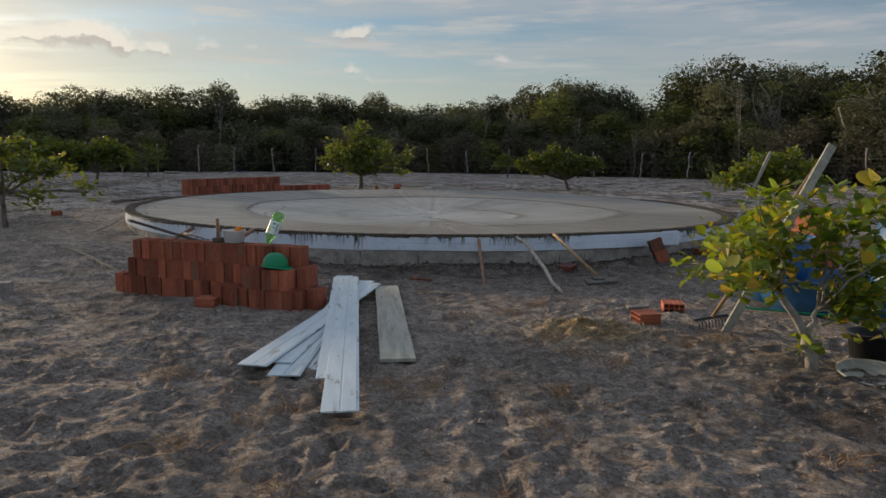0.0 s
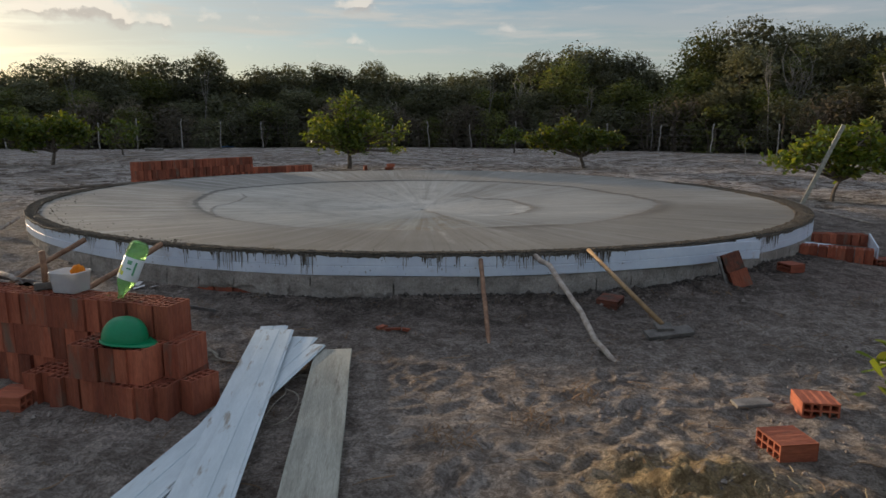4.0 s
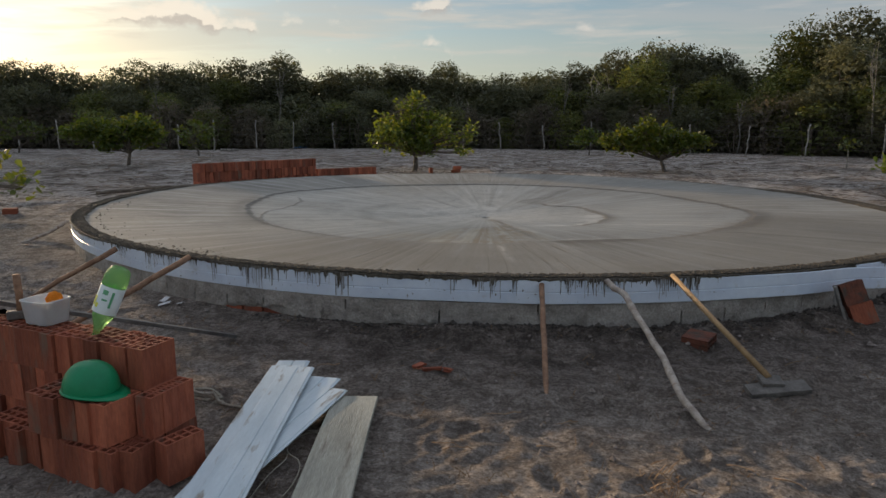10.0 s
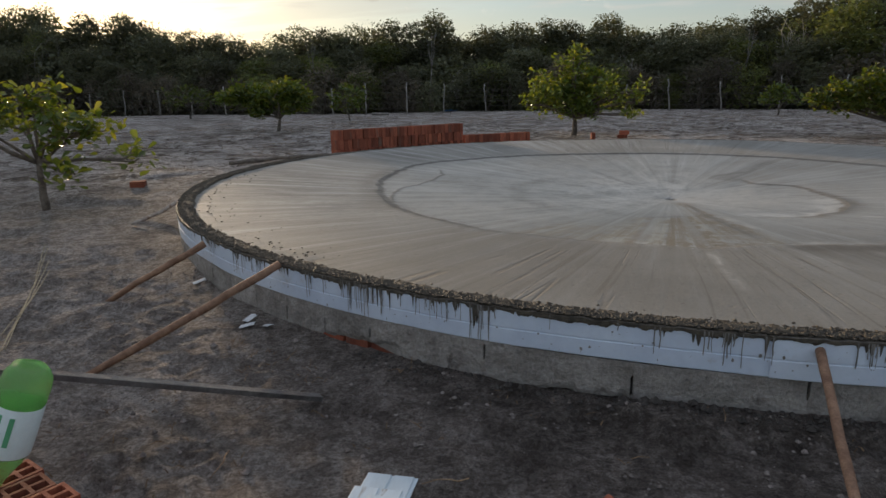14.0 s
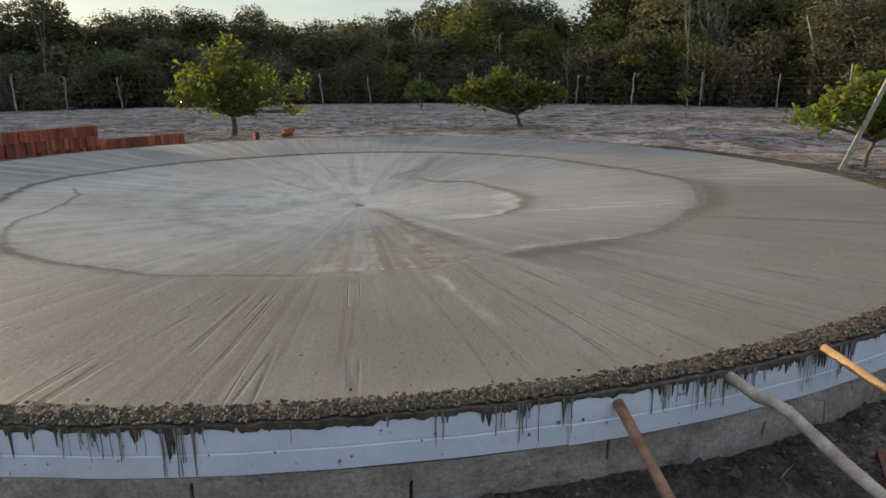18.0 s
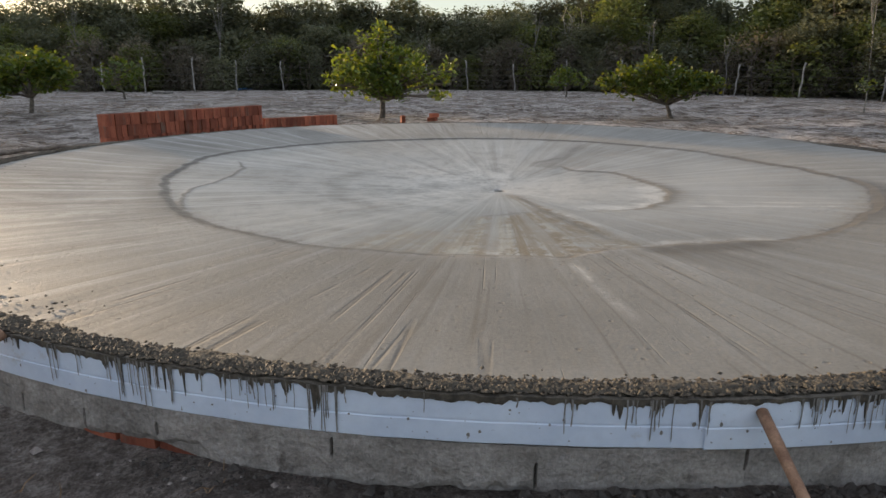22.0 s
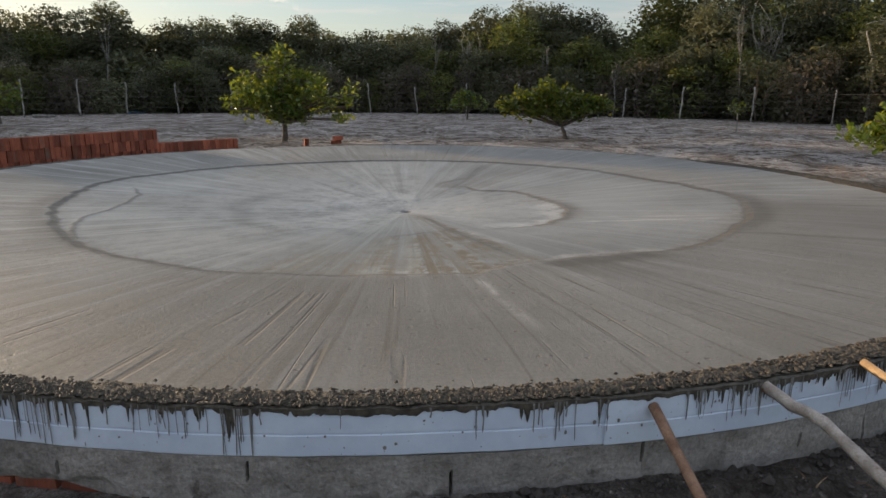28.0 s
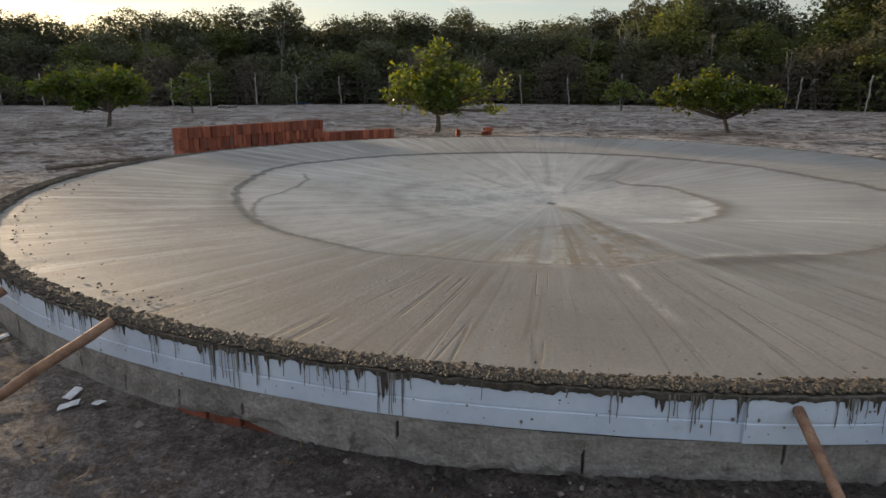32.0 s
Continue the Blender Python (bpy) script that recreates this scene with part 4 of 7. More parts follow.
    pale += 1.1 * np.maximum(0, blur(ring - 0.07, 0.08)) * between(256, 304, 3) * (0.6 + 0.6 * value_noise(x / 0.12, y / 0.12, 58))
    dark += 0.45 * line(3.15, 11.9, 5.15, 10.85, 0.05) + 0.6 * line(-0.45, 11.66, 0.0, 11.72, 0.012) + 0.5 * line(-1.2, 14.15, -0.5, 14.0, 0.02) + 0.4 * line(-1.9, 13.0, -1.2, 13.2, 0.014) + 0.4 * line(-2.2, 12.6, -1.4, 12.9, 0.012)
    # brown grit dropped in front of the drain, with a square edge, and the scraped ridge
    fan = between(257.5, 286, 1.2) * smooth_step(-0.06, 0.06, rd - np.interp(ad, (257, 269, 280, 286), (1.86, 1.74, 1.52, 0.5))) * (1 - smooth_step(-0.12, 0.02, coat))
    brown = 1.0 * fan * (0.7 + 0.5 * value_noise(ad / 2.3, rd / 9, 59) + 0.3 * value_noise(ad / 0.8, rd / 9, 63)) + 0.5 * between(246, 258, 4) * smooth_step(2.3, 2.8, rd) * smooth_step(0.05, -0.1, coat)
    brown += 0.45 * blur(ring, 0.16) * between(258, 352, 6) + 0.7 * blur(hook + 0.06, 0.08) * on_hook * between(290, 360, 6) * (0.5 + 0.6 * value_noise(x / 0.1, y / 0.1, 60))
    dark += 0.65 * line(0.10, 12.42, 0.68, 12.68, 0.035) + 0.6 * line(0.08, 12.36, -0.04, 11.3, 0.04) * (0.6 + 0.5 * value_noise(x / 0.07, y / 0.07, 61)) + 0.75 * line(0.60, 13.7, 0.72, 12.8, 0.03) + 0.7 * line(0.72, 12.85, 1.12, 11.3, 0.05)
    brown += 0.8 * line(0.5, 13.9, 0.72, 12.8, 0.10) + 0.7 * line(0.72, 12.9, 1.0, 11.6, 0.14)
    pale += 0.7 * line(0.86, 12.7, 1.3, 11.4, 0.05) * (0.6 + 0.6 * value_noise(x / 0.15, y / 0.15, 62))
    # soft swirl left of the drain, and spokes swept in from behind it
    dark += 0.38 * blur(1.95 + 0.1 * value_noise(ad / 14, ad * 0, 64), 0.13) * between(148, 236, 16)
    for bearing, r0, r1, w in ((62, 0.9, 2.9, 0.05), (76, 0.7, 3.6, 0.035), (88, 1.0, 3.9, 0.06), (97, 0.6, 3.4, 0.03), (108, 1.1, 3.8, 0.05), (121, 0.9, 3.0, 0.04)):
        c, q = math.cos(radians(bearing)), math.sin(radians(bearing))
        dark += 0.30 * line(DRAIN[0] + r0 * c, DRAIN[1] + r0 * q, DRAIN[0] + r1 * c, DRAIN[1] + r1 * q, w)
    # still damp on the outer right, dull in front
    damp = smooth_step(-0.05, 0.2, coat) * (between(285, 352, 10) + 0.8 * between(236, 285, 10))
    dark += 0.58 * damp * (0.9 + 0.3 * value_noise(x / 0.9, y / 0.9, 48))
    hole = np.exp(-((rd / 0.055) ** 4))
    z = z - 0.03 * hole
    dark += 3 * hole
    v = np.stack([x, y, z], -1).reshape(-1, 3)
    n, m = rr.shape
    v = np.concatenate([v, [[0, 0, float(slab_height(np.hypot(DX, DY))) - 0.014]]])
    faces = [(r * m + c, (r + 1) * m + c, (r + 1) * m + (c + 1) % m, r * m + (c + 1) % m) for r in range(n - 1) for c in range(m)]
    faces += [(n * m, c, (c + 1) % m) for c in range(m)]
    ob = link_mesh("cement_surface", v, faces, M_SLAB, slab, "smooth trowelled grey cement with radial streaks and damp swirls", smooth=True)
    me = ob.data
    col = np.zeros((n * m + 1, 4), np.float32)
    col[:-1, 0], col[:-1, 1], col[:-1, 2] = np.clip(dark, 0, 1).ravel(), np.clip(pale, 0, 1).ravel(), np.clip(brown, 0, 1).ravel()
    col[:, 3] = 1
    me.color_attributes.new("marks", "FLOAT_COLOR", "POINT").data.foreach_set("color", col.ravel())
    for layer, data in (("hook", np.where(on_hook > 0.35, edge, 9.0)), ("drag", np.where(along > 0.3, rd - drag, 9.0))):
        flat = np.full(n * m + 1, 9.0, np.float32)
        flat[:-1] = np.clip(data, -9, 9).ravel()
        me.attributes.new(layer, "FLOAT", "POINT").data.foreach_set("value", flat)
    edge_layer = np.zeros(n * m + 1, np.float32)
    edge_layer[:-1] = np.clip(coat, -9, 9).ravel()
    me.attributes.new("coat", "FLOAT", "POINT").data.foreach_set("value", edge_layer)
    return ob


slab_surface()

# rough gravel border round the surface
edge_angles = np.radians(np.arange(0, 360, 0.18))
aa = edge_angles[None, :]
rows = np.linspace(0, 1, 9)[:, None]
inner_edge = RADIUS - 0.150 - 0.10 * np.maximum(np.cos(aa), 0) ** 2 + 0.022 * value_noise(aa * 14, aa * 0, 51) + 0.022 * value_noise(aa * 40, aa * 0, 52)
outer_edge = RADIUS - 0.012 + 0 * aa
rad_rows = inner_edge + (outer_edge - inner_edge) * rows
lump = value_noise(aa * 300 + rows * 9, rows * 9.3, 53) * 0.008 + value_noise(aa * 120, rows * 4, 54) * 0.007
crown = 0.012 * np.sin(np.pi * rows) + lump * (0.4 + 0.6 * np.sin(np.pi * rows))
high = slab_height(rad_rows) + crown + 0.004 - 0.030 * (rows < 0.05) - 0.004 * (rows > 0.95)
lip = np.concatenate([rad_rows, np.full((1, aa.shape[1]), RADIUS - 0.012)])
lip_z = np.concatenate([high, np.full((1, aa.shape[1]), 0.10)])
border = polar_mesh("gravel_border", lip, edge_angles, lip_z, M_GRAVEL, slab, close=True)
tagged(border, "rough coarse gravel concrete border")


def stone_data(size, seed, flat=(1.45, 0.85, 0.62)):
    r = np.random.default_rng(seed)
    bm = bmesh.new()
    bmesh.ops.create_icosphere(bm, subdivisions=1, radius=size)
    bmesh.ops.delete(bm, geom=bm.verts[:], context="VERTS")
    o = [bm.verts.new(p) for p in ((size, 0, 0), (0, size, 0), (-size, 0, 0), (0, -size, 0), (0, 0, size), (0, 0, -size))]
    bm.verts.index_update()
    for k in range(4):
        bm.faces.new((o[k], o[(k + 1) % 4], o[4]))
        bm.faces.new((o[(k + 1) % 4], o[k], o[5]))
    v = [tuple(np.array(q.co) * r.uniform(0.65, 1.15, 3) * flat) for q in bm.verts]
    f = [tuple(q.index for q in p.verts) for p in bm.faces]
    bm.free()
    return v, f


def scatter_stones(name, count, a0, a1, r_of, z_of, sizes, mat, seed, label):
    r = np.random.default_rng(seed)
    kinds = [np.array(stone_data(1.0, seed + k)[0]) for k in range(6)]
    face = np.array(stone_data(1.0, seed)[1])
    vs, fs = [], []
    for i in range(count):
        a = r.uniform(a0, a1)
        rr = r_of(r, a)
        s = r.uniform(*sizes)
        turn = r.uniform(0, 6.28)
        k = kinds[r.integers(6)] * s
        k = np.stack([k[:, 0] * math.cos(turn) - k[:, 1] * math.sin(turn), k[:, 0] * math.sin(turn) + k[:, 1] * math.cos(turn), k[:, 2]], 1)
        vs.append(k + (rr * math.cos(a), rr * math.sin(a), z_of(rr) + s * 0.25))
        fs.append(face + i * len(k))
    ob = link_mesh(name, np.concatenate(vs), np.concatenate(fs).tolist(), mat, slab, label)
    tagged(ob, kind="stuff")
    return ob


near_a = (radians(168), radians(385))
scatter_stones("gravel", 15000, *near_a, lambda r, a: RADIUS + 0.004 - r.uniform(0, 0.150 + 0.10 * max(math.cos(a), 0) ** 2) * r.uniform(0.8, 1.05), lambda q: float(slab_height(q)) + 0.012, (0.0045, 0.0135), M_STONE, 3, "loose brown-grey aggregate stones")
scatter_stones("mortar_crumbs", 8000, *near_a, lambda r, a: RADIUS - 0.006 - abs(r.normal(0, 0.055)), lambda q: float(slab_height(q)) + 0.014, (0.005, 0.014), M_CRUMB, 17, "dark damp concrete crumbs")
scatter_stones("stray_crumbs", 120, radians(172), radians(246), lambda r, a: 5.82 - abs(r.normal(0, 0.10)) * r.uniform(0, 2), lambda q: float(slab_height(q)) - 0.004, (0.004, 0.013), M_CRUMB, 29, "dark crumbs strewn on the cement")

# ---- ring of blocks under the slab ----
ring_wall = thing("foundation_ring", "low ring wall of mortar-smeared grey blocks on orange bricks", "wall", pose(CX, CY, 0))
core = polar_mesh("wall_core", np.array([[RADIUS - 0.05] * 361, [RADIUS - 0.05] * 361]), np.radians(np.arange(361)), np.array([[-0.25] * 361, [0.30] * 361]), M_BLOCK, ring_wall)
BLOCK = 0.385 / RADIUS
r_blk = np.random.default_rng(5)
for k, a0 in enumerate(np.arange(radians(166), radians(388), BLOCK)):
    cols, nrow = 26, 13
    ang = np.concatenate([[a0], np.linspace(a0 + 0.008 / RADIUS, a0 + BLOCK - 0.008 / RADIUS, cols - 2), [a0 + BLOCK]])
    # mortar hangs lower or breaks off at the foot
    foot = -0.075 + 0.030 * value_noise(ang * RADIUS / 0.16, ang * 0, 61) + 0.02 * value_noise(ang * RADIUS / 0.05, ang * 0, 62)
    bare = np.exp(-(((np.degrees(ang) - 253.6) / 2.4) ** 2)) + 0.8 * np.exp(-(((np.degrees(ang) - 250.5) / 1.4) ** 2))
    foot = foot + 0.085 * bare - 0.06 * smooth_step(262, 275, np.degrees(ang)) + 0.06 * smooth_step(0.0, 0.5, value_noise(ang * RADIUS / 0.27, ang * 0, 66)) * smooth_step(258, 266, np.degrees(ang))
    t = np.linspace(0, 1, nrow)[:, None]
    top = 0.172
    zz = foot[None, :] + (top - foot[None, :]) * t
    arc = ang[None, :] * RADIUS
    rr = RADIUS + 0.004 + 0.005 * value_noise(arc / 0.11, zz / 0.09, 63) + 0.003 * value_noise(arc / 0.035, zz / 0.03, 64) - 0.010 * smooth_step(0.14, 0.0, t)
    for end, col in ((0, 0), (1, cols - 1)):
        s0 = 0.06 + 0.05 * math.sin((k + end) * 5.1)
        slit = (zz[:, col] > s0 - 0.02) & (zz[:, col] < s0 + 0.055 + 0.03 * math.sin((k + end) * 2.3))
        shift = 0.004 / RADIUS * (1 if end == 0 else -1)
        rr[slit, col] -= 0.03 * (math.sin((k + end) * 9.7) > -0.4)
    ang2 = np.repeat(ang[None, :], nrow, 0)
    v = np.stack([rr * np.cos(ang2), rr * np.sin(ang2), zz], -1).reshape(-1, 3).tolist()
    f = [(i * cols + j, i * cols + j + 1, (i + 1) * cols + j + 1, (i + 1) * cols + j) for i in range(nrow - 1) for j in range(cols - 1)]
    base = len(v)
    for j in (0, cols - 1):
        for i in (0, nrow - 1):
            v.append(((RADIUS - 0.06) * math.cos(ang[j]), (RADIUS - 0.06) * math.sin(ang[j]), float(zz[i, j])))
    f += [(base, base + 1, (nrow - 1) * cols, 0), (cols - 1, nrow * cols - 1, base + 3, base + 2)]
    f.append(tuple([base + 1, base + 3] + [(nrow - 1) * cols + j for j in reversed(range(cols))]))
    f.append(tuple([base] + [j for j in range(cols)] + [base + 2])[::-1])
    link_mesh("block", v, f, M_BLOCK, ring_wall, smooth=False)
for a0 in np.arange(radians(246.5), radians(257.5), 0.195 / RADIUS):
    bm = box_bm(0.06, 0.185, 0.16, 0.004)
    b = part("footing_brick", bm, M_BRICK, ring_wall, "orange clay brick showing at the foot")
    b.matrix_basis = Matrix.Rotation(a0 + r_blk.uniform(-0.004, 0.004), 4, "Z") @ Matrix.Translation((RADIUS - 0.034 + r_blk.uniform(-0.012, 0.008), 0, -0.078 + r_blk.uniform(-0.02, 0.012))) @ Matrix.Rotation(r_blk.uniform(-0.08, 0.08), 4, "X")

# ---- white shuttering wrapped round the slab ----
FORM_LOW, FORM_TOP = 0.173, 0.362
shutter = thing("shuttering", "white plastic boards bent round the slab edge, streaked with cement", "formwork", pose(CX, CY, 0))


def form_board(a0, a1, flare=0.0, drop=0.0, lift=0.0, proud=0.0):
    ang = np.arange(a0, a1 + 1e-6, 0.15)
    A = np.radians(ang)
    prof_z = np.array([0, 0.006, 0.094, 0.098, 0.104, 0.108, 0.199, 0.205, 0.207, 0.200])
    prof_r = np.array([0.0, 0.006, 0.007, 0.002, 0.002, 0.007, 0.007, 0.006, 0.0, -0.006])
    bow = 0.004 * value_noise(A * 11, A * 0, 71) + 0.002 * value_noise(A * 47, A * 0, 72)
    out = flare * smooth_step(a1 - 4.0, a1 + 1.0, ang) + (0.035 * smooth_step(a1 - 17, a1 - 8, ang) if flare else 0)
    rr = RADIUS + 0.004 + proud + prof_r[:, None] + bow[None, :] + out[None, :]
    sag = drop * smooth_step(a1 - 7, a1, ang) + lift
    cut = 1 - 0.0 * ang
    zz = FORM_LOW + 0.92 * prof_z[:, None] * cut[None, :] + sag[None, :] + 0.004 * value_noise(A * 6, A * 0, 73)[None, :]
    return polar_mesh("form_board", rr, A, zz, M_PVC, shutter, smooth=False)


form_board(150, 216.5)
form_board(216.4, 273.6)
form_board(273.2, 304.3, flare=0.13, drop=0.0, proud=0.009)
form_board(302.6, 322)
form_board(322.1, 385)


# where cement ran over the boards: bearing from and to, length, runs to the metre, breadth
SPILLS = ((168, 232, 0.035, 9, 1.0), (233, 236.5, 0.055, 26, 0.9), (239.3, 243.8, 0.060, 30, 0.8), (245.0, 246.9, 0.030, 22, 1.1), (248.0, 248.7, 0.085, 40, 0.8), (249.4, 250.0, 0.06, 30, 0.8),
          (250.9, 254.9, 0.085, 46, 0.8), (255.2, 259.4, 0.055, 28, 0.9), (259.5, 260.7, 0.120, 62, 1.2), (260.8, 263.9, 0.030, 26, 1.8), (264.2, 268.0, 0.012, 14, 1.6), (268.3, 268.9, 0.055, 40, 0.8),
          (270.0, 272.1, 0.070, 48, 1.4), (272.9, 273.3, 0.09, 60, 0.8), (276.2, 281.1, 0.060, 44, 1.0), (281.1, 283.4, 0.035, 40, 1.2), (283.4, 286.9, 0.075, 46, 1.0), (288, 300, 0.018, 10, 1.2), (306.5, 311, 0.09, 40, 1.3), (312, 372, 0.02, 8, 1.2))


def board_out(a):
    """How far the boards' face stands from the ring at bearing a, in radians."""
    return 0.004 * value_noise(a * 11, a * 0, 71) + 0.002 * value_noise(a * 47, a * 0, 72) + 0.009 * (a > radians(273.2)) * (a < radians(304.5))


def drips(name, a0, a1, seed):
    """Cement that ran over the boards: a ragged curtain with tapering runs."""
    r = np.random.default_rng(seed)
    ang = np.arange(radians(a0), radians(a1), 0.003 / RADIUS)
    arc = ang * RADIUS
    low = np.clip(0.013 + 0.010 * value_noise(arc / 0.33, arc * 0, 81) + 0.008 * value_noise(arc / 0.045, arc * 0, 82) + 0.004 * value_noise(arc / 0.014, arc * 0, 87), 0.001, 0.2)
    for b0, b1, length, dense, broad in SPILLS:
        for _ in range(int((b1 - b0) * 0.0175 * RADIUS * dense)):
            c = radians(r.uniform(b0, b1)) * RADIUS
            L = 0.012 + length * r.uniform(0.3, 1.5) * (0.55 + 0.75 * r.random() ** 2)
            w = broad * r.uniform(0.004, 0.013)
            i0, i1 = np.searchsorted(arc, (c - w, c + w))
            q = np.clip(1 - np.abs(arc[i0:i1] - c) / w, 0, 1)
            low[i0:i1] = np.maximum(low[i0:i1], L * q ** 0.55 * np.where(q > 0.45, 1, 0.55))
    t = np.array([0.0, 0.03, 0.6, 0.9, 1.0])[:, None]
    bulge = np.array([-0.016, 0.0045, 0.0050, 0.0045, 0.002])[:, None]
    top = FORM_TOP + 0.013 + 0.005 * value_noise(arc / 0.05, arc * 0, 85)
    zz = top[None, :] - (low[None, :] + 0.006) * t
    rr = RADIUS + 0.0115 + board_out(ang)[None, :] + bulge
    ob = polar_mesh(name, rr, ang, zz, M_MORTAR, shutter, smooth=False)
    tagged(ob, "dark cement drips run over the boards", kind="stuff")


def runs(seed):
    """Thin runs of cement milk below the spills, and splashed spots."""
    r = np.random.default_rng(seed)
    v, f = [], []
    for b0, b1, length, dense, broad in SPILLS:
        for _ in range(int((b1 - b0) * 0.0175 * RADIUS * dense * (1.2 if length > 0.05 else 0.25))):
            a = radians(r.uniform(b0, b1))
            long, w = min(0.18, length * r.uniform(0.7, 2.3)), r.uniform(0.0012, 0.0032)
            rr, o = RADIUS + 0.0175 + float(board_out(np.array(a))), len(v)
            for t, q in ((0, 1.4), (0.5, 0.8), (0.92, 1.0), (1, 0.2)):
                for side in (-1, 1):
                    b = a + side * w * q / RADIUS + 0.002 * math.sin(7 * t + o) / RADIUS
                    v.append((rr * math.cos(b), rr * math.sin(b), FORM_TOP + 0.010 - (long + 0.014) * t))
            f += [(o + 2 * k, o + 2 * k + 1, o + 2 * k + 3, o + 2 * k + 2) for k in range(3)]
    for _ in range(230):
        a, z, q = radians(r.uniform(200, 304)), FORM_TOP - 0.03 - 0.145 * r.random(), 0.0012 + min(0.006, r.exponential(0.0016))
        rr, o = RADIUS + 0.0165 + float(board_out(np.array(a))), len(v)
        for k in range(7):
            b, u = 0.9 * k, q * r.uniform(0.7, 1.3)
            v.append((rr * math.cos(a + u * math.cos(b) / RADIUS), rr * math.sin(a + u * math.cos(b) / RADIUS), z + 1.2 * u * math.sin(b)))
        f.append(tuple(range(o, o + 7)))
    tagged(link_mesh("cement_run", v, f, M_STREAK, shutter, "thin grey cement runs and splashes on the boards"), kind="stuff")


runs(41)
drips("cement_film", 168, 301.0, 5)
drips("cement_film", 306.0, 372, 6)

for ring_part in (*slab.children, *shutter.children, *ring_wall.children):
    if ring_part.name.split(".")[0] != "footing_brick":
        widened(ring_part)

# ---- plants ----
def leaf_cloud(centres, normals_up, size, aspect, r, fold=0.25, lobed=True):
    """Leaves at centres, each a small folded blade with a rounded tip. Returns vertices and faces."""
    n = len(centres)
    yaw, pitch, roll = r.uniform(0, 2 * np.pi, n), r.normal(normals_up, 0.5, n), r.normal(0, 0.6, n)
    L = size * r.uniform(0.65, 1.25, n)
    W = L * aspect * r.uniform(0.85, 1.15, n)
    d = np.stack([np.cos(yaw) * np.cos(pitch), np.sin(yaw) * np.cos(pitch), np.sin(pitch)], 1)
    s = np.stack([-np.sin(yaw), np.cos(yaw), 0 * yaw], 1)
    u = np.cross(d, s)
    s = s * np.cos(roll)[:, None] + u * np.sin(roll)[:, None]
    u = np.cross(d, s)
    if lobed == "blade":
        shape, fs = ((0, 0, 0), (0.75, 0.5, 1), (1, -0.35, 0)), ((0, 1, 2),)
    elif lobed:
        shape = ((0, 0, 0), (0.45, 0.36, 1), (0.82, 0.48, 1), (1.0, 0.0, 0.6), (0.82, -0.48, 1), (0.45, -0.36, 1))
        fs = ((0, 1, 2, 3), (0, 3, 4, 5))
    else:
        shape = ((0, 0, 0), (0.5, 0.5, 1), (1, 0, 0), (0.5, -0.5, 1))
        fs = ((0, 1, 2), (0, 2, 3))
    v = np.stack([centres + d * (L * a)[:, None] + s * (W * b)[:, None] + u * (W * fold * abs(b) * c)[:, None] for a, b, c in shape], 1)
    k = len(shape)
    base = (np.arange(n) * k)[:, None]
    faces = np.concatenate([base + np.array(f)[None, :] for f in fs]).tolist()
    return v.reshape(-1, 3), faces


def crown_points(blobs, clusters, per, spread, r, shell=0.55, rag=(0.74, 1.34), even=0.75):
    """Places for leaves: clusters lie in the outer part of the ellipsoids, leaves round each cluster."""
    vol = np.array([b[3] * b[4] * b[5] for b in blobs]) ** even
    pick = r.choice(len(blobs), clusters, p=vol / vol.sum())
    out, mids = [], []
    for b in pick:
        cx, cy, cz, rx, ry, rz = blobs[b]
        while True:
            q = r.normal(0, 1, 3)
            q /= np.linalg.norm(q)
            if q[2] > -0.75:
                break
        q = q * r.uniform(shell, 1.0) ** 0.7 * r.uniform(*rag)
        c = np.array([cx + q[0] * rx, cy + q[1] * ry, cz + q[2] * rz])
        mids.append(c)
        out.append(c + r.normal(0, 1, (per, 3)) * spread * (1, 1, 0.7))
    return np.concatenate(out), np.array(mids)


def limb(a, b, r0, r1, r, bend=0.12, steps=5, sides=6):
    a, b = np.array(a, float), np.array(b, float)
    side = r.normal(0, 1, 3) * np.linalg.norm(b - a) * bend
    side[2] = abs(side[2]) * 0.6
    pts = [a + (b - a) * t + side * math.sin(math.pi * t) * 0.7 + r.normal(0, 0.01, 3) * (0 < t < 1) for t in np.linspace(0, 1, steps)]
    return tube_data(pts, [r0 + (r1 - r0) * t for t in np.linspace(0, 1, steps)], sides)


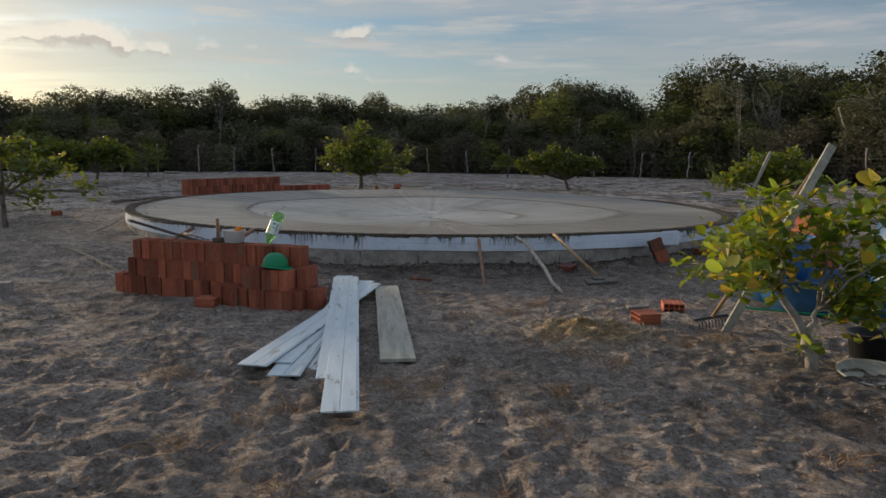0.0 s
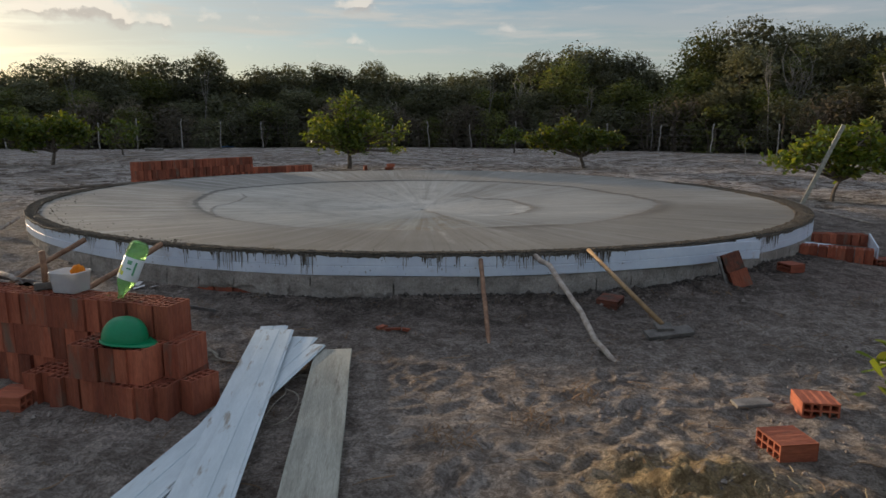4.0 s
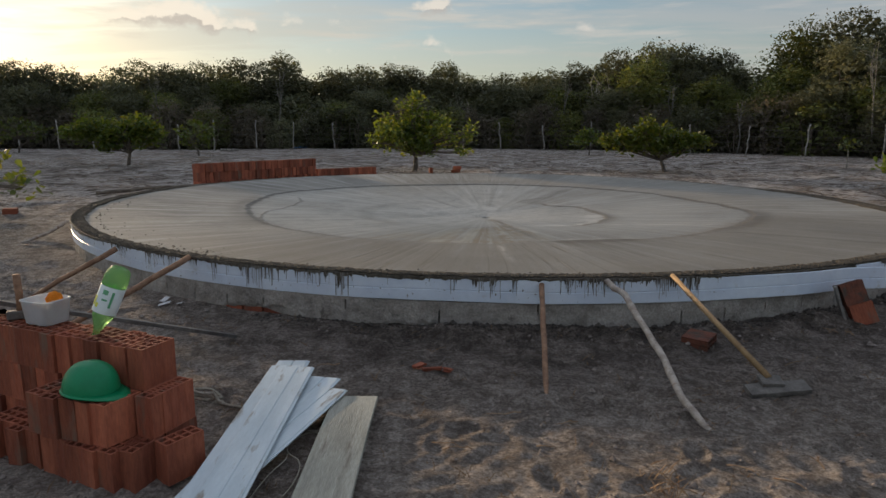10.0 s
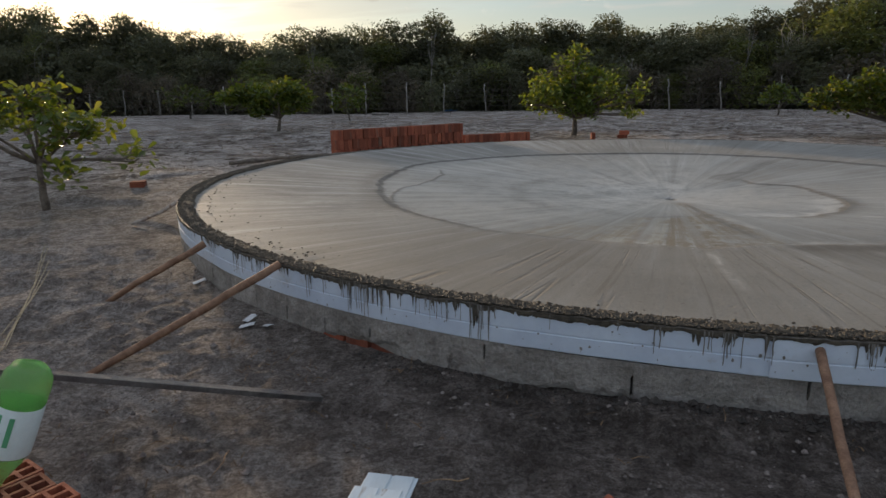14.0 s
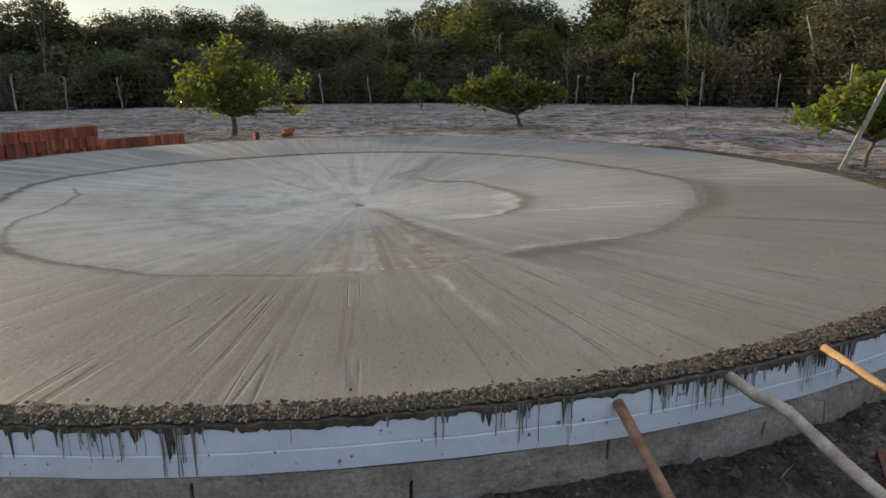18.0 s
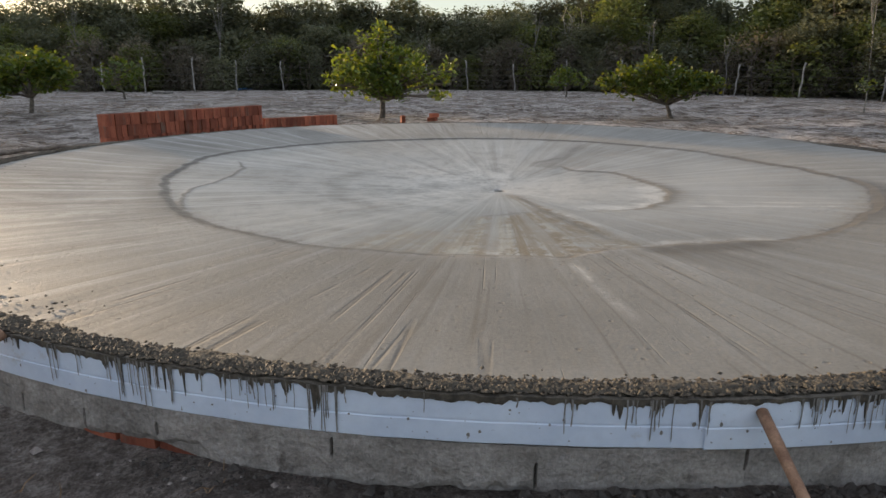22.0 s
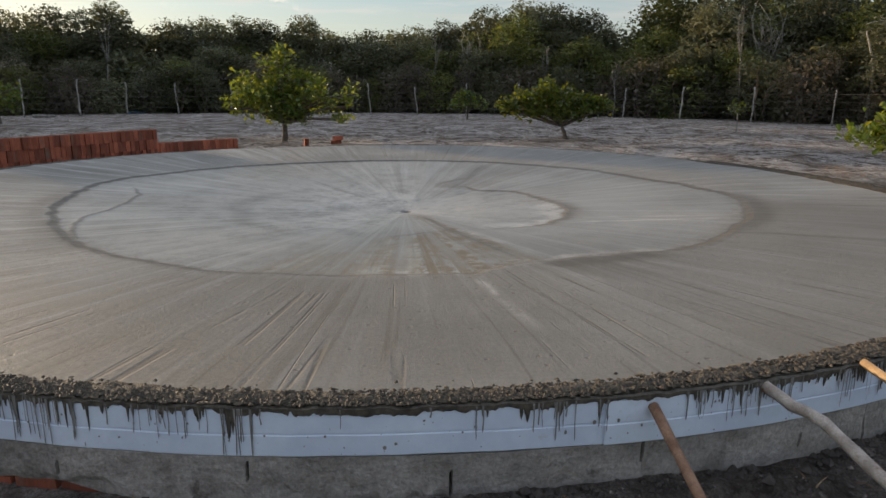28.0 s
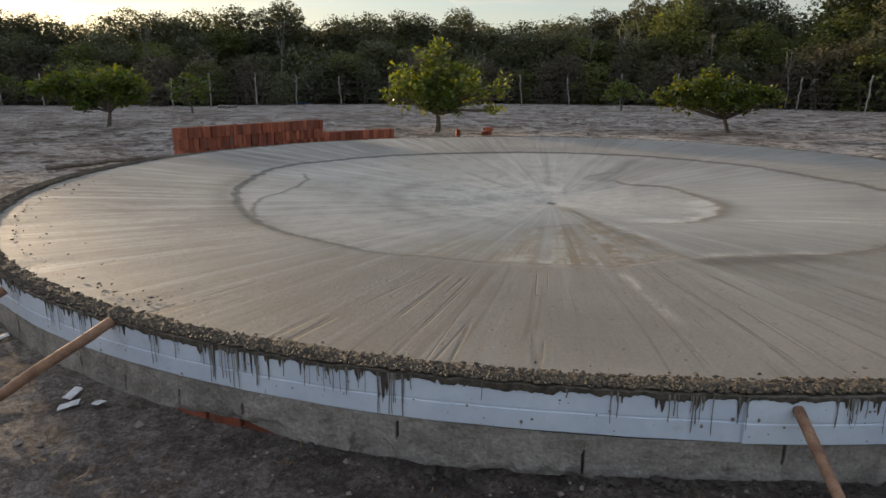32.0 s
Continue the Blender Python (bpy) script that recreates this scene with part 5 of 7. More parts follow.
def cashew(name, label, at, blobs, clusters, per, size, trunk, seed, lean=(0, 0), leaf=None, bark=None, spread=0.11, shell=0.5):
    """A small orchard tree: short forked trunk, limbs out to the leaf clusters, leathery rounded leaves."""
    r = np.random.default_rng(seed)
    tree = thing(name, label, "tree", pose(at[0], at[1], ground_at(*at) - 0.03))
    pts, mids = crown_points(blobs, clusters, per, spread, r, shell)
    v, f = leaf_cloud(pts, 0.25, size, 0.62, r)
    fork = np.array([lean[0], lean[1], trunk[1]])
    pieces = [limb((0, 0, -0.05), fork, trunk[0] * 1.15, trunk[0] * 0.75, r, 0.05, 6)]
    tops = []
    for b in blobs:
        for _ in range(2):
            e = np.array(b[:3]) + r.normal(0, 0.35, 3) * (b[3], b[4], b[5] * 0.5) - (0, 0, b[5] * 0.35)
            pieces.append(limb(fork, e, trunk[0] * 0.6, trunk[0] * 0.28, r))
            tops.append(e)
    for m in mids[:: max(1, len(mids) // 70)]:
        near = min(tops, key=lambda e: np.linalg.norm(e - m))
        pieces.append(limb(near, m, trunk[0] * 0.24, 0.006, r, 0.1, 4))
    tv, tf = joined([([tuple(q) for q in a], b) for a, b in pieces])
    link_mesh("trunk", tv, tf, bark or M_BARK, tree, "forked grey-brown trunk and limbs", smooth=True)
    link_mesh("crown", v, f, leaf or M_LEAF, tree, "yellow-green rounded leaves")
    return tree


cashew("cashew_tree", "bushy young cashew tree with yellow-green leaves on pale sand", (-2.0, 23.7),
       [(-0.3, 0, 0.92, 0.74, 0.75, 0.55), (0.1, 0, 0.75, 0.6, 0.6, 0.35), (-0.15, 0, 1.35, 0.5, 0.5, 0.4), (0.0, 0, 1.75, 0.42, 0.45, 0.42), (0.05, 0, 2.12, 0.18, 0.2, 0.26), (-0.42, 0, 1.95, 0.15, 0.2, 0.22), (-0.85, 0, 1.25, 0.45, 0.5, 0.42), (-1.15, 0, 0.95, 0.28, 0.35, 0.24), (0.55, 0, 1.1, 0.6, 0.6, 0.5), (0.55, 0, 1.6, 0.25, 0.3, 0.22),
        (1.52, 0, 1.05, 0.38, 0.4, 0.24), (1.78, 0, 1.28, 0.2, 0.25, 0.12), (1.35, 0, 0.62, 0.26, 0.3, 0.16)], 330, 13, 0.125, (0.075, 0.5), 11, spread=0.10, shell=0.2)
cashew("cashew_tree", "low spreading cashew tree with a peaked crown on pale sand", (5.62, 24.2),
       [(-0.6, 0, 0.82, 0.95, 0.8, 0.36), (0.0, 0, 0.68, 0.5, 0.5, 0.25), (-0.62, 0, 1.34, 0.34, 0.35, 0.30), (-1.30, 0, 1.10, 0.46, 0.5, 0.26), (-1.65, 0, 0.92, 0.28, 0.3, 0.18), (0.45, 0, 0.92, 0.6, 0.6, 0.30), (0.98, 0, 0.90, 0.34, 0.3, 0.20), (-0.1, 0, 1.15, 0.36, 0.4, 0.26)], 330, 13, 0.12, (0.06, 0.38), 12, lean=(-0.15, 0), shell=0.2, spread=0.09, leaf=M_LEAF_MID)
cashew("cashew_tree", "flat-topped small cashew tree beside a leaning stake", (8.25, 15.2),
       [(-0.45, 0, 0.88, 0.50, 0.5, 0.26), (0.4, 0, 0.90, 0.55, 0.5, 0.30), (0.05, 0, 1.20, 0.30, 0.35, 0.22), (-0.98, 0, 0.80, 0.28, 0.35, 0.17), (-0.85, 0, 1.06, 0.18, 0.2, 0.13), (0.98, 0, 0.76, 0.28, 0.35, 0.22), (0.55, 0, 1.38, 0.18, 0.2, 0.20), (-0.42, 0, 1.26, 0.17, 0.2, 0.17), (0.95, 0, 1.12, 0.15, 0.2, 0.14), (0.2, 0, 0.6, 0.3, 0.3, 0.16)], 215, 13, 0.125, (0.036, 0.42), 13, lean=(0.12, 0), shell=0.25, spread=0.075, leaf=M_LEAF_MID)
cashew("cashew_tree", "wide low cashew tree, back-lit, on pale sand", (-11.8, 24.6),
       [(-1.6, 0, 1.12, 0.46, 0.5, 0.32), (-0.9, 0, 1.20, 0.6, 0.7, 0.38), (-0.2, 0, 1.05, 0.6, 0.6, 0.36), (0.5, 0, 1.25, 0.5, 0.6, 0.42), (0.98, 0, 1.1, 0.34, 0.4, 0.34), (-0.55, 0, 0.70, 0.42, 0.4, 0.26), (0.6, 0, 0.85, 0.4, 0.4, 0.24)], 330, 13, 0.14, (0.06, 0.45), 14, lean=(0.1, 0), shell=0.25, leaf=M_LEAF_MID)
cashew("cashew_tree", "thin open cashew tree, back-lit, with drooping side branches", (-6.95, 11.6),
       [(-0.15, 0, 1.12, 0.5, 0.5, 0.28), (0.6, 0, 1.0, 0.4, 0.4, 0.2), (1.3, 0.1, 0.72, 0.24, 0.24, 0.14), (-0.85, 0, 1.15, 0.45, 0.45, 0.3), (0.75, -0.2, 0.55, 0.2, 0.2, 0.13), (0.05, 0, 1.42, 0.26, 0.26, 0.18)], 84, 12, 0.125, (0.045, 0.6), 15)
cashew("cashew_sapling", "slender sapling with a sparse leafy top", (11.9, 26.3), [(0, 0, 0.75, 0.25, 0.25, 0.2)], 10, 8, 0.13, (0.022, 0.6), 16, bark=M_BARK_PALE)
cashew("cashew_sapling", "thin bent sapling with a tuft of bright leaves", (12.9, 16.1), [(-0.25, 0, 1.2, 0.25, 0.2, 0.16), (0.1, 0, 1.0, 0.2, 0.2, 0.2)], 14, 8, 0.14, (0.035, 0.8), 17, bark=M_BARK_PALE)
cashew("cashew_bush", "small round cashew bush before the fence", (5.1, 38.0), [(0, 0, 0.75, 0.8, 0.6, 0.5)], 40, 12, 0.18, (0.05, 0.3), 18)
cashew("cashew_bush", "small round cashew bush before the fence", (-13.6, 33.5), [(0, 0, 1.0, 0.75, 0.7, 0.6)], 40, 12, 0.18, (0.05, 0.3), 19)
cashew("cashew_bush", "hazy back-lit bush near the fence", (-24.5, 36.0), [(0, 0, 1.1, 1.3, 1.0, 0.7)], 50, 12, 0.2, (0.06, 0.3), 20)


# ---- the scrub wood behind the fence ----
def scrub_kind(label, height, width, clumps, per, size, leaf, bark, seed, bare=0.0, low=0.2):
    """A tree of the wood: several thin stems and a domed crown built of many rounded clumps of small leaves."""
    r = np.random.default_rng(seed)
    tree = thing("scrub_tree", label, "tree", pose(0, 0, -200), group="scrub wood behind the fence")
    v, f, count = [], [], 0
    for k in range(clumps):
        h = low + (0.97 - low) * ((k + r.uniform(0, 1)) / clumps) ** 0.85
        girth = math.sqrt(max(0.05, 1 - ((h - 0.45) / 0.56) ** 2)) if h > 0.45 else 0.8 + 0.2 * h / 0.45
        a, out = r.uniform(0, 6.28), math.sqrt(r.uniform(0.15, 1.0))
        rc = width * r.uniform(0.17, 0.30)
        c = np.array([math.cos(a) * out * width * 0.5 * girth, math.sin(a) * out * width * 0.5 * girth, h * height - 0.5 * rc])
        way = np.array([math.cos(a) * out, math.sin(a) * out, 0.75])
        q = r.normal(0, 1, (per * 2, 3))
        q /= np.linalg.norm(q, axis=1)[:, None]
        q = q[np.argsort(-(q @ way) + r.normal(0, 0.55, len(q)))][:per]
        pts = c + q * (rc * r.uniform(0.62, 1.05, (per, 1)) * (1 + 0.18 * np.sin(q[:, :1] * 5 + k))) * (1, 1, 0.8)
        cv, cf = leaf_cloud(pts, 0.1, size, 0.72, r, lobed="blade")
        v.append(cv)
        f += [tuple(i + count for i in t) for t in cf]
        count += len(cv)
    if bare < 0.8:
        n = int(clumps * 34 * (1 if height > 4 else 0.6))
        a, out, h = r.uniform(0, 6.28, n), np.sqrt(r.uniform(0, 1, n)), r.uniform(low, 0.93, n)
        girth = np.sqrt(np.clip(1 - ((h - 0.4) / 0.6) ** 2, 0.1, 1))
        core = np.stack([np.cos(a) * out * width * 0.5 * girth, np.sin(a) * out * width * 0.5 * girth, h * height - 0.2], 1)
        cv, cf = leaf_cloud(core, 0.0, 0.27 if height > 4 else 0.19, 0.9, r, lobed="blade")
        v.append(cv)
        f += [tuple(i + count for i in t) for t in cf]
    pieces = []
    for k in range(3 + int(3 * bare)):
        a = r.uniform(0, 6.28)
        foot = (math.cos(a) * 0.18, math.sin(a) * 0.18, -0.1)
        mid = np.array([math.cos(a) * width * 0.25, math.sin(a) * width * 0.25, height * r.uniform(0.4, 0.6)])
        top = mid + (r.normal(0, width * 0.2), r.normal(0, width * 0.2), height * (0.20 + 0.24 * bare))
        pieces += [limb(foot, mid, 0.05, 0.034, r, 0.07, 5, 4), limb(mid, top, 0.034, 0.008, r, 0.1, 4, 4)]
        for _ in range(2 + int(9 * bare)):
            e = mid + (top - mid) * r.uniform(0, 0.75) + r.normal(0, width * 0.20, 3)
            pieces.append(limb(mid + (top - mid) * r.uniform(0, 0.6), e, 0.018, 0.005, r, 0.12, 4, 3))
    tv, tf = joined([([tuple(q) for q in a], b) for a, b in pieces])
    link_mesh("trunk", tv, tf, bark, tree, smooth=True)
    link_mesh("crown", np.concatenate(v), f, leaf, tree)
    return tree


KINDS = [
    scrub_kind("dense dark green scrub tree behind the fence", 5.2, 3.1, 34, 170, 0.135, M_SCRUB, M_BARK, 31, low=0.12),
    scrub_kind("dense dark green scrub tree with a domed top", 5.6, 3.5, 38, 170, 0.135, M_SCRUB, M_BARK, 32, low=0.12),
    scrub_kind("tall scrub tree with an uneven dark crown", 6.2, 2.8, 32, 170, 0.135, M_SCRUB, M_BARK, 33, low=0.2),
    scrub_kind("yellow-green scrub tree at the wood's edge", 5.4, 2.9, 32, 170, 0.135, M_SCRUB_PALE, M_BARK, 34, low=0.10),
    scrub_kind("half-bare scrub tree with pale twigs", 5.6, 2.2, 14, 70, 0.11, M_SCRUB_PALE, M_BARK_PALE, 35, bare=1.0, low=0.45),
    scrub_kind("brownish dry thicket behind the fence", 2.6, 2.1, 22, 110, 0.09, M_SCRUB_DRY, M_BARK, 36, bare=0.5, low=0.04),
    scrub_kind("low dark green thicket behind the fence", 2.4, 2.0, 20, 110, 0.105, M_SCRUB, M_BARK, 37, low=0.04),
    scrub_kind("low yellow-green thicket behind the fence", 2.2, 1.9, 20, 110, 0.105, M_SCRUB_PALE, M_BARK, 38, low=0.04),
    scrub_kind("broad-leaved dark thicket deep in the wood", 3.2, 2.8, 18, 70, 0.24, M_SCRUB, M_BARK, 39, low=0.02),
]
TALL = (5.2, 5.6, 6.2, 5.4, 5.6, 2.6, 2.4, 2.2, 3.2)
EDGE = [(-54, 33), (-46, 37.5), (-37, 41), (-27, 42.5), (-15, 43), (-6, 45.5), (3, 46.5), (9, 43), (14, 38.5), (18.5, 34), (20.5, 29), (21.5, 23), (23, 16), (25, 11)]
# how high the wood stands against the sky, in degrees, round the clearing
SKYLINE_AT = (-55, -47, -43, -39, -35, -31, -27.3, -25, -22.2, -19.7, -17.1, -14.9, -10.3, -7.5, -4.2, -0.8, 1.6, 5, 8.8, 13.4, 16.6, 18.9, 21, 23.3, 26.5, 28.6, 31.3, 35, 41, 52, 60)
SKYLINE = (5.4, 5.8, 5.6, 5.2, 4.2, 4.0, 5.1, 4.6, 5.3, 4.3, 5.4, 4.3, 5.8, 4.6, 5.4, 4.4, 5.4, 4.7, 5.5, 7.1, 5.9, 4.5, 5.4, 6.9, 7.5, 8.2, 7.0, 7.7, 8.4, 9.3, 9.5)


def along_edge(step, deep):
    """Places and inward normals along the wood's edge; where it bends, the deeper rows fan out."""
    out, carry, last = [], 0.0, None
    for (x0, y0), (x1, y1) in zip(EDGE, EDGE[1:]):
        L = math.hypot(x1 - x0, y1 - y0)
        d = ((x1 - x0) / L, (y1 - y0) / L)
        way = math.atan2(d[1], d[0])
        if last is not None and last - way > 0.05:
            n = int((last - way) * deep / step + 0.6)
            for i in range(n):
                a = last + (way - last) * (i + 0.5) / n
                out.append((x0, y0, -math.sin(a), math.cos(a)))
        last = way
        s = carry
        while s < L:
            out.append((x0 + d[0] * s, y0 + d[1] * s, -d[1], d[0]))
            s += step
        carry = s - L
    return out


rw = random.Random(4)
undergrowth = []
for row, (step, deep, kinds, scale) in enumerate((
        (1.4, 0.4, (5, 5, 6, 6, 7, 5, 5), (0.75, 1.25)),
        (2.2, 1.9, (0, 1, 3, 4, 0, 2, 6, 5), (0.50, 0.76)),
        (2.6, 3.7, (0, 1, 2, 0, 4, 3), (0.62, 0.90)),
        (2.4, 6.0, (0, 1, 1, 2, 0, 1), (0.90, 1.05)),
        (3.0, 4.6, (8,), (0.95, 1.25)),
        (2.6, 8.6, (8,), (0.80, 0.92)),
        (4.2, 2.4, (8,), (0.6, 0.8)),
        (1.7, 7.2, (8,), (0.76, 0.88)),
        (2.1, 3.4, (8,), (0.50, 0.66)))):
    for px, py, nx, ny in along_edge(step, deep):
        x, y = px + nx * (deep + rw.uniform(-0.8, 0.8)) + rw.uniform(-0.6, 0.6), py + ny * (deep + rw.uniform(-0.8, 0.8))
        k = rw.choice(kinds)
        # right side: extra yellow-green trees put its sunlit look into the leaf colour
        if x > 9 and row in (1, 2, 3) and rw.random() < 0.4:
            k = 3
        s = rw.uniform(*scale)
        if TALL[k] > 4 or row in (5, 7, 8):
            az = math.degrees(math.atan2(x, y - 3))
            want = 1.075 * (1.25 + math.hypot(x, y - 3) * math.tan(radians(float(np.interp(az, SKYLINE_AT, SKYLINE)))))
            s *= want / TALL[k]
        wide = (0.62 + 0.42 * s) if TALL[k] > 4 else min(s, 1.5)
        at = Matrix.Translation((x, y, float(ground_level(x, y)))) @ Matrix.Rotation(rw.uniform(0, 6.28), 4, "Z") @ Matrix.Diagonal((wide * rw.uniform(0.95, 1.2), wide * rw.uniform(0.95, 1.2), s, 1))
        if k == 8:
            undergrowth.append(at)
        else:
            copy_thing(KINDS[k], at)
# the thickets deep in the wood cannot be told apart: one mass of leaves
deep_crown = next(o for o in KINDS[8].children if o.name.startswith("crown")).data
base = np.empty(len(deep_crown.vertices) * 3)
deep_crown.vertices.foreach_get("co", base)
base = np.c_[base.reshape(-1, 3), np.ones(len(deep_crown.vertices))]
tris = np.empty(len(deep_crown.polygons) * 3, int)
deep_crown.polygons.foreach_get("vertices", tris)
tris = tris.reshape(-1, 3)
mass_v = np.concatenate([(base @ np.array(m).T)[:, :3] for m in undergrowth])
mass_f = np.concatenate([tris + i * len(base) for i in range(len(undergrowth))]).tolist()
mass = link_mesh("undergrowth", mass_v, mass_f, M_SCRUB, None)
tagged(mass, "dense dark green undergrowth deep in the scrub wood", "undergrowth", kind="stuff")
for k in KINDS:
    for o in (*k.children_recursive, k):
        bpy.data.objects.remove(o)

# ---- bricks ----
BX, BY, BZ = 0.09, 0.19, 0.19         # hollow brick: thickness, width, length along its holes


def hollow_brick_mesh():
    """A clay brick standing on end: two by four square holes open at the top and bottom, scored sides."""
    wall, hx, hy = 0.010, 2, 4
    xs, ys = [-BX / 2], [-BY / 2]
    for i in range(hx):
        w = (BX - wall * (hx + 1)) / hx
        xs += [xs[-1] + wall, xs[-1] + wall + w]
    xs.append(BX / 2)
    for i in range(hy):
        w = (BY - wall * (hy + 1)) / hy
        ys += [ys[-1] + wall, ys[-1] + wall + w]
    ys.append(BY / 2)
    v, f, index = [], [], {}

    def vert(x, y, z):
        key = (round(x, 5), round(y, 5), round(z, 5))
        if key not in index:
            index[key] = len(v)
            v.append((x, y, z))
        return index[key]

    for z, flip in ((BZ / 2, False), (-BZ / 2, True)):
        deep = z - 0.075 if z > 0 else z + 0.075
        for i in range(len(xs) - 1):
            for j in range(len(ys) - 1):
                hole = i % 2 == 1 and j % 2 == 1
                c = [(xs[i], ys[j]), (xs[i + 1], ys[j]), (xs[i + 1], ys[j + 1]), (xs[i], ys[j + 1])]
                q = [vert(*p, deep if hole else z) for p in c]
                f.append(tuple(q[::-1] if flip else q))
                if hole:
                    for a in range(4):
                        p0, p1 = c[a], c[(a + 1) % 4]
                        s = [vert(*p0, z), vert(*p1, z), vert(*p1, deep), vert(*p0, deep)]
                        f.append(tuple(s[::-1] if flip else s))
    # scored sides: shallow ribs that run along the holes
    ring = [(x, ys[0]) for x in xs[:-1]] + [(xs[-1], y) for y in ys[:-1]] + [(x, ys[-1]) for x in xs[:0:-1]] + [(xs[0], y) for y in ys[:0:-1]]
    loops = []
    for z, deep in ((-BZ / 2, 0.0), (-BZ / 2 + 0.005, 1.0), (BZ / 2 - 0.005, 1.0), (BZ / 2, 0.0)):
        loop = []
        for k, (x, y) in enumerate(ring):
            corner = abs(abs(x) - BX / 2) < 1e-6 and abs(abs(y) - BY / 2) < 1e-6
            d = 0.0026 * deep if (k % 2 and not corner) else 0.0
            sx = math.copysign(d, x) if abs(abs(x) - BX / 2) < 1e-6 else 0.0
            sy = math.copysign(d, y) if abs(abs(y) - BY / 2) < 1e-6 else 0.0
            loop.append(vert(x - sx, y - sy, z))
        loops.append(loop)
    n = len(ring)
    for lo, hi in zip(loops, loops[1:]):
        for k in range(n):
            f.append((lo[k], lo[(k + 1) % n], hi[(k + 1) % n], hi[k]))
    me = bpy.data.meshes.new("brick")
    me.from_pydata(v, [], f)
    me.materials.append(M_BRICK)
    return me


BRICK = hollow_brick_mesh()
rb = random.Random(9)


def jitter(a=0.006, turn=2.5):
    return Matrix.Translation((rb.uniform(-a, a), rb.uniform(-a, a), 0)) @ Matrix.Rotation(radians(rb.uniform(-turn, turn)), 4, "Z")


# the stack beside the boards: u runs along it, its front looks towards the boards
stack_yaw = math.atan2(0.555, -1.78)
STACK = Matrix.Translation((-0.92, 6.38, -0.045)) @ Matrix.Rotation(stack_yaw, 4, "Z")
stack = thing("brick_stack", "stack of hollow orange clay bricks standing on end, stepped in front", "brick stack", STACK)


def stack_brick(u, depth, course, spin=0.0):
    """u metres along the stack, depth metres behind its front line, and the course."""
    share("brick", BRICK, stack, Matrix.Translation((u, -depth, BZ / 2 + course * (BZ + 0.001))) @ Matrix.Rotation(radians(spin), 4, "Z") @ jitter())


for course in range(3):
    u = (0.02, -0.055, 0.046)[course]
    end = (2.02, 1.94, 1.87)[course]
    while u < end:
        if rb.random() < 0.14 and u > 0.3 and u + 0.19 < end:
            stack_brick(u + 0.05, 0.05, course, 90)
            stack_brick(u + 0.05, 0.145, course, 90)
            u += 0.194
        else:
            stack_brick(u, 0.095 + (rb.uniform(-0.012, 0.012) if u > 0.1 else -0.003), course)
            u += 0.0935
# the step in front: bricks one deep, with the helmet on the upper course
for k in range(9):
    stack_brick(0.0 + 0.095 * k, -0.105 - (rb.uniform(0.0, 0.06) if k < 5 else rb.uniform(-0.01, 0.05)), 0, rb.uniform(-3, 3))
for k in range(5):
    stack_brick(0.055 + 0.095 * k, -0.105 - rb.uniform(0.0, 0.045), 1, rb.uniform(-3, 3))
stack_brick(-0.055, 0.035, 1, 4)
stack_brick(-0.06, -0.10, 0, 2)
stack_brick(-0.055, 0.10, 0, 0)
stack_brick(-0.175, 0.01, 0, -12)
stack_brick(2.16, 0.16, 0, 10)
lying = share("brick", BRICK, stack, Matrix.Translation((0.83, 0.27, 0.05)) @ Matrix.Rotation(radians(12), 4, "Z") @ Matrix.Rotation(radians(90), 4, "Y"))


def course_row(name, label, start, end, courses, group="", depth=1, sunk=0.02, base=None):
    """A straight row of bricks standing on end, so many courses high."""
    (x0, y0), (x1, y1) = start, end
    L, yaw = math.hypot(x1 - x0, y1 - y0), math.atan2(y1 - y0, x1 - x0)
    z = min(ground_at(x0, y0), ground_at(x1, y1), ground_at((x0 + x1) / 2, (y0 + y1) / 2)) - sunk if base is None else base
    row = thing(name, label, "brick stack", Matrix.Translation((x0, y0, z)) @ Matrix.Rotation(yaw, 4, "Z"), group)
    for c in range(courses):
        for d in range(depth):
            u = 0.05
            while u < L:
                share("brick", BRICK, row, Matrix.Translation((u, d * 0.2 + rb.uniform(-0.02, 0.02), BZ / 2 + c * (BZ + 0.001))) @ jitter())
                u += 0.0945
    return row


course_row("brick_stack", "long stack of orange bricks three courses high beyond the slab", (-5.95, 17.35), (-4.2, 20.25), 3)
course_row("brick_row", "single row of orange bricks continuing the far stack", (-4.15, 20.35), (-2.85, 21.6), 2, sunk=0.12)
course_row("brick_wall", "low brick side of a small pit beside the slab", (5.04, 10.78), (5.74, 10.33), 1, "pit sides", base=-0.09)
course_row("brick_wall", "low brick side of a small pit beside the slab", (5.50, 11.52), (6.34, 11.36), 1, "pit sides", base=-0.07)
pit_board = part("pit_board", box_bm(0.018, 1.22, 0.19, 0.003), M_PVC, None)
pit_board.matrix_basis = pose(6.10, 10.83, 0.035, 0, 0, -30)
tagged(pit_board, "white plastic board closing the brick pit", "board")


def loose_brick(label, x, y, yaw, lie="flat", z=None, tilt=0.0):
    """flat: broad side down, holes to the side; edge: narrow side down; end: holes up."""
    lay = {"flat": Matrix.Rotation(radians(90), 4, "Y"), "edge": Matrix.Rotation(radians(90), 4, "X"), "end": Matrix.Identity(4)}[lie]
    high = {"flat": BX, "edge": BY, "end": BZ}[lie] / 2
    ob = new("brick", BRICK)
    ob.matrix_basis = Matrix.Translation((x, y, (ground_at(x, y) - 0.008 if z is None else z) + high)) @ Matrix.Rotation(radians(yaw), 4, "Z") @ Matrix.Rotation(radians(tilt), 4, "X") @ lay
    return tagged(ob, label, "brick", "loose bricks")


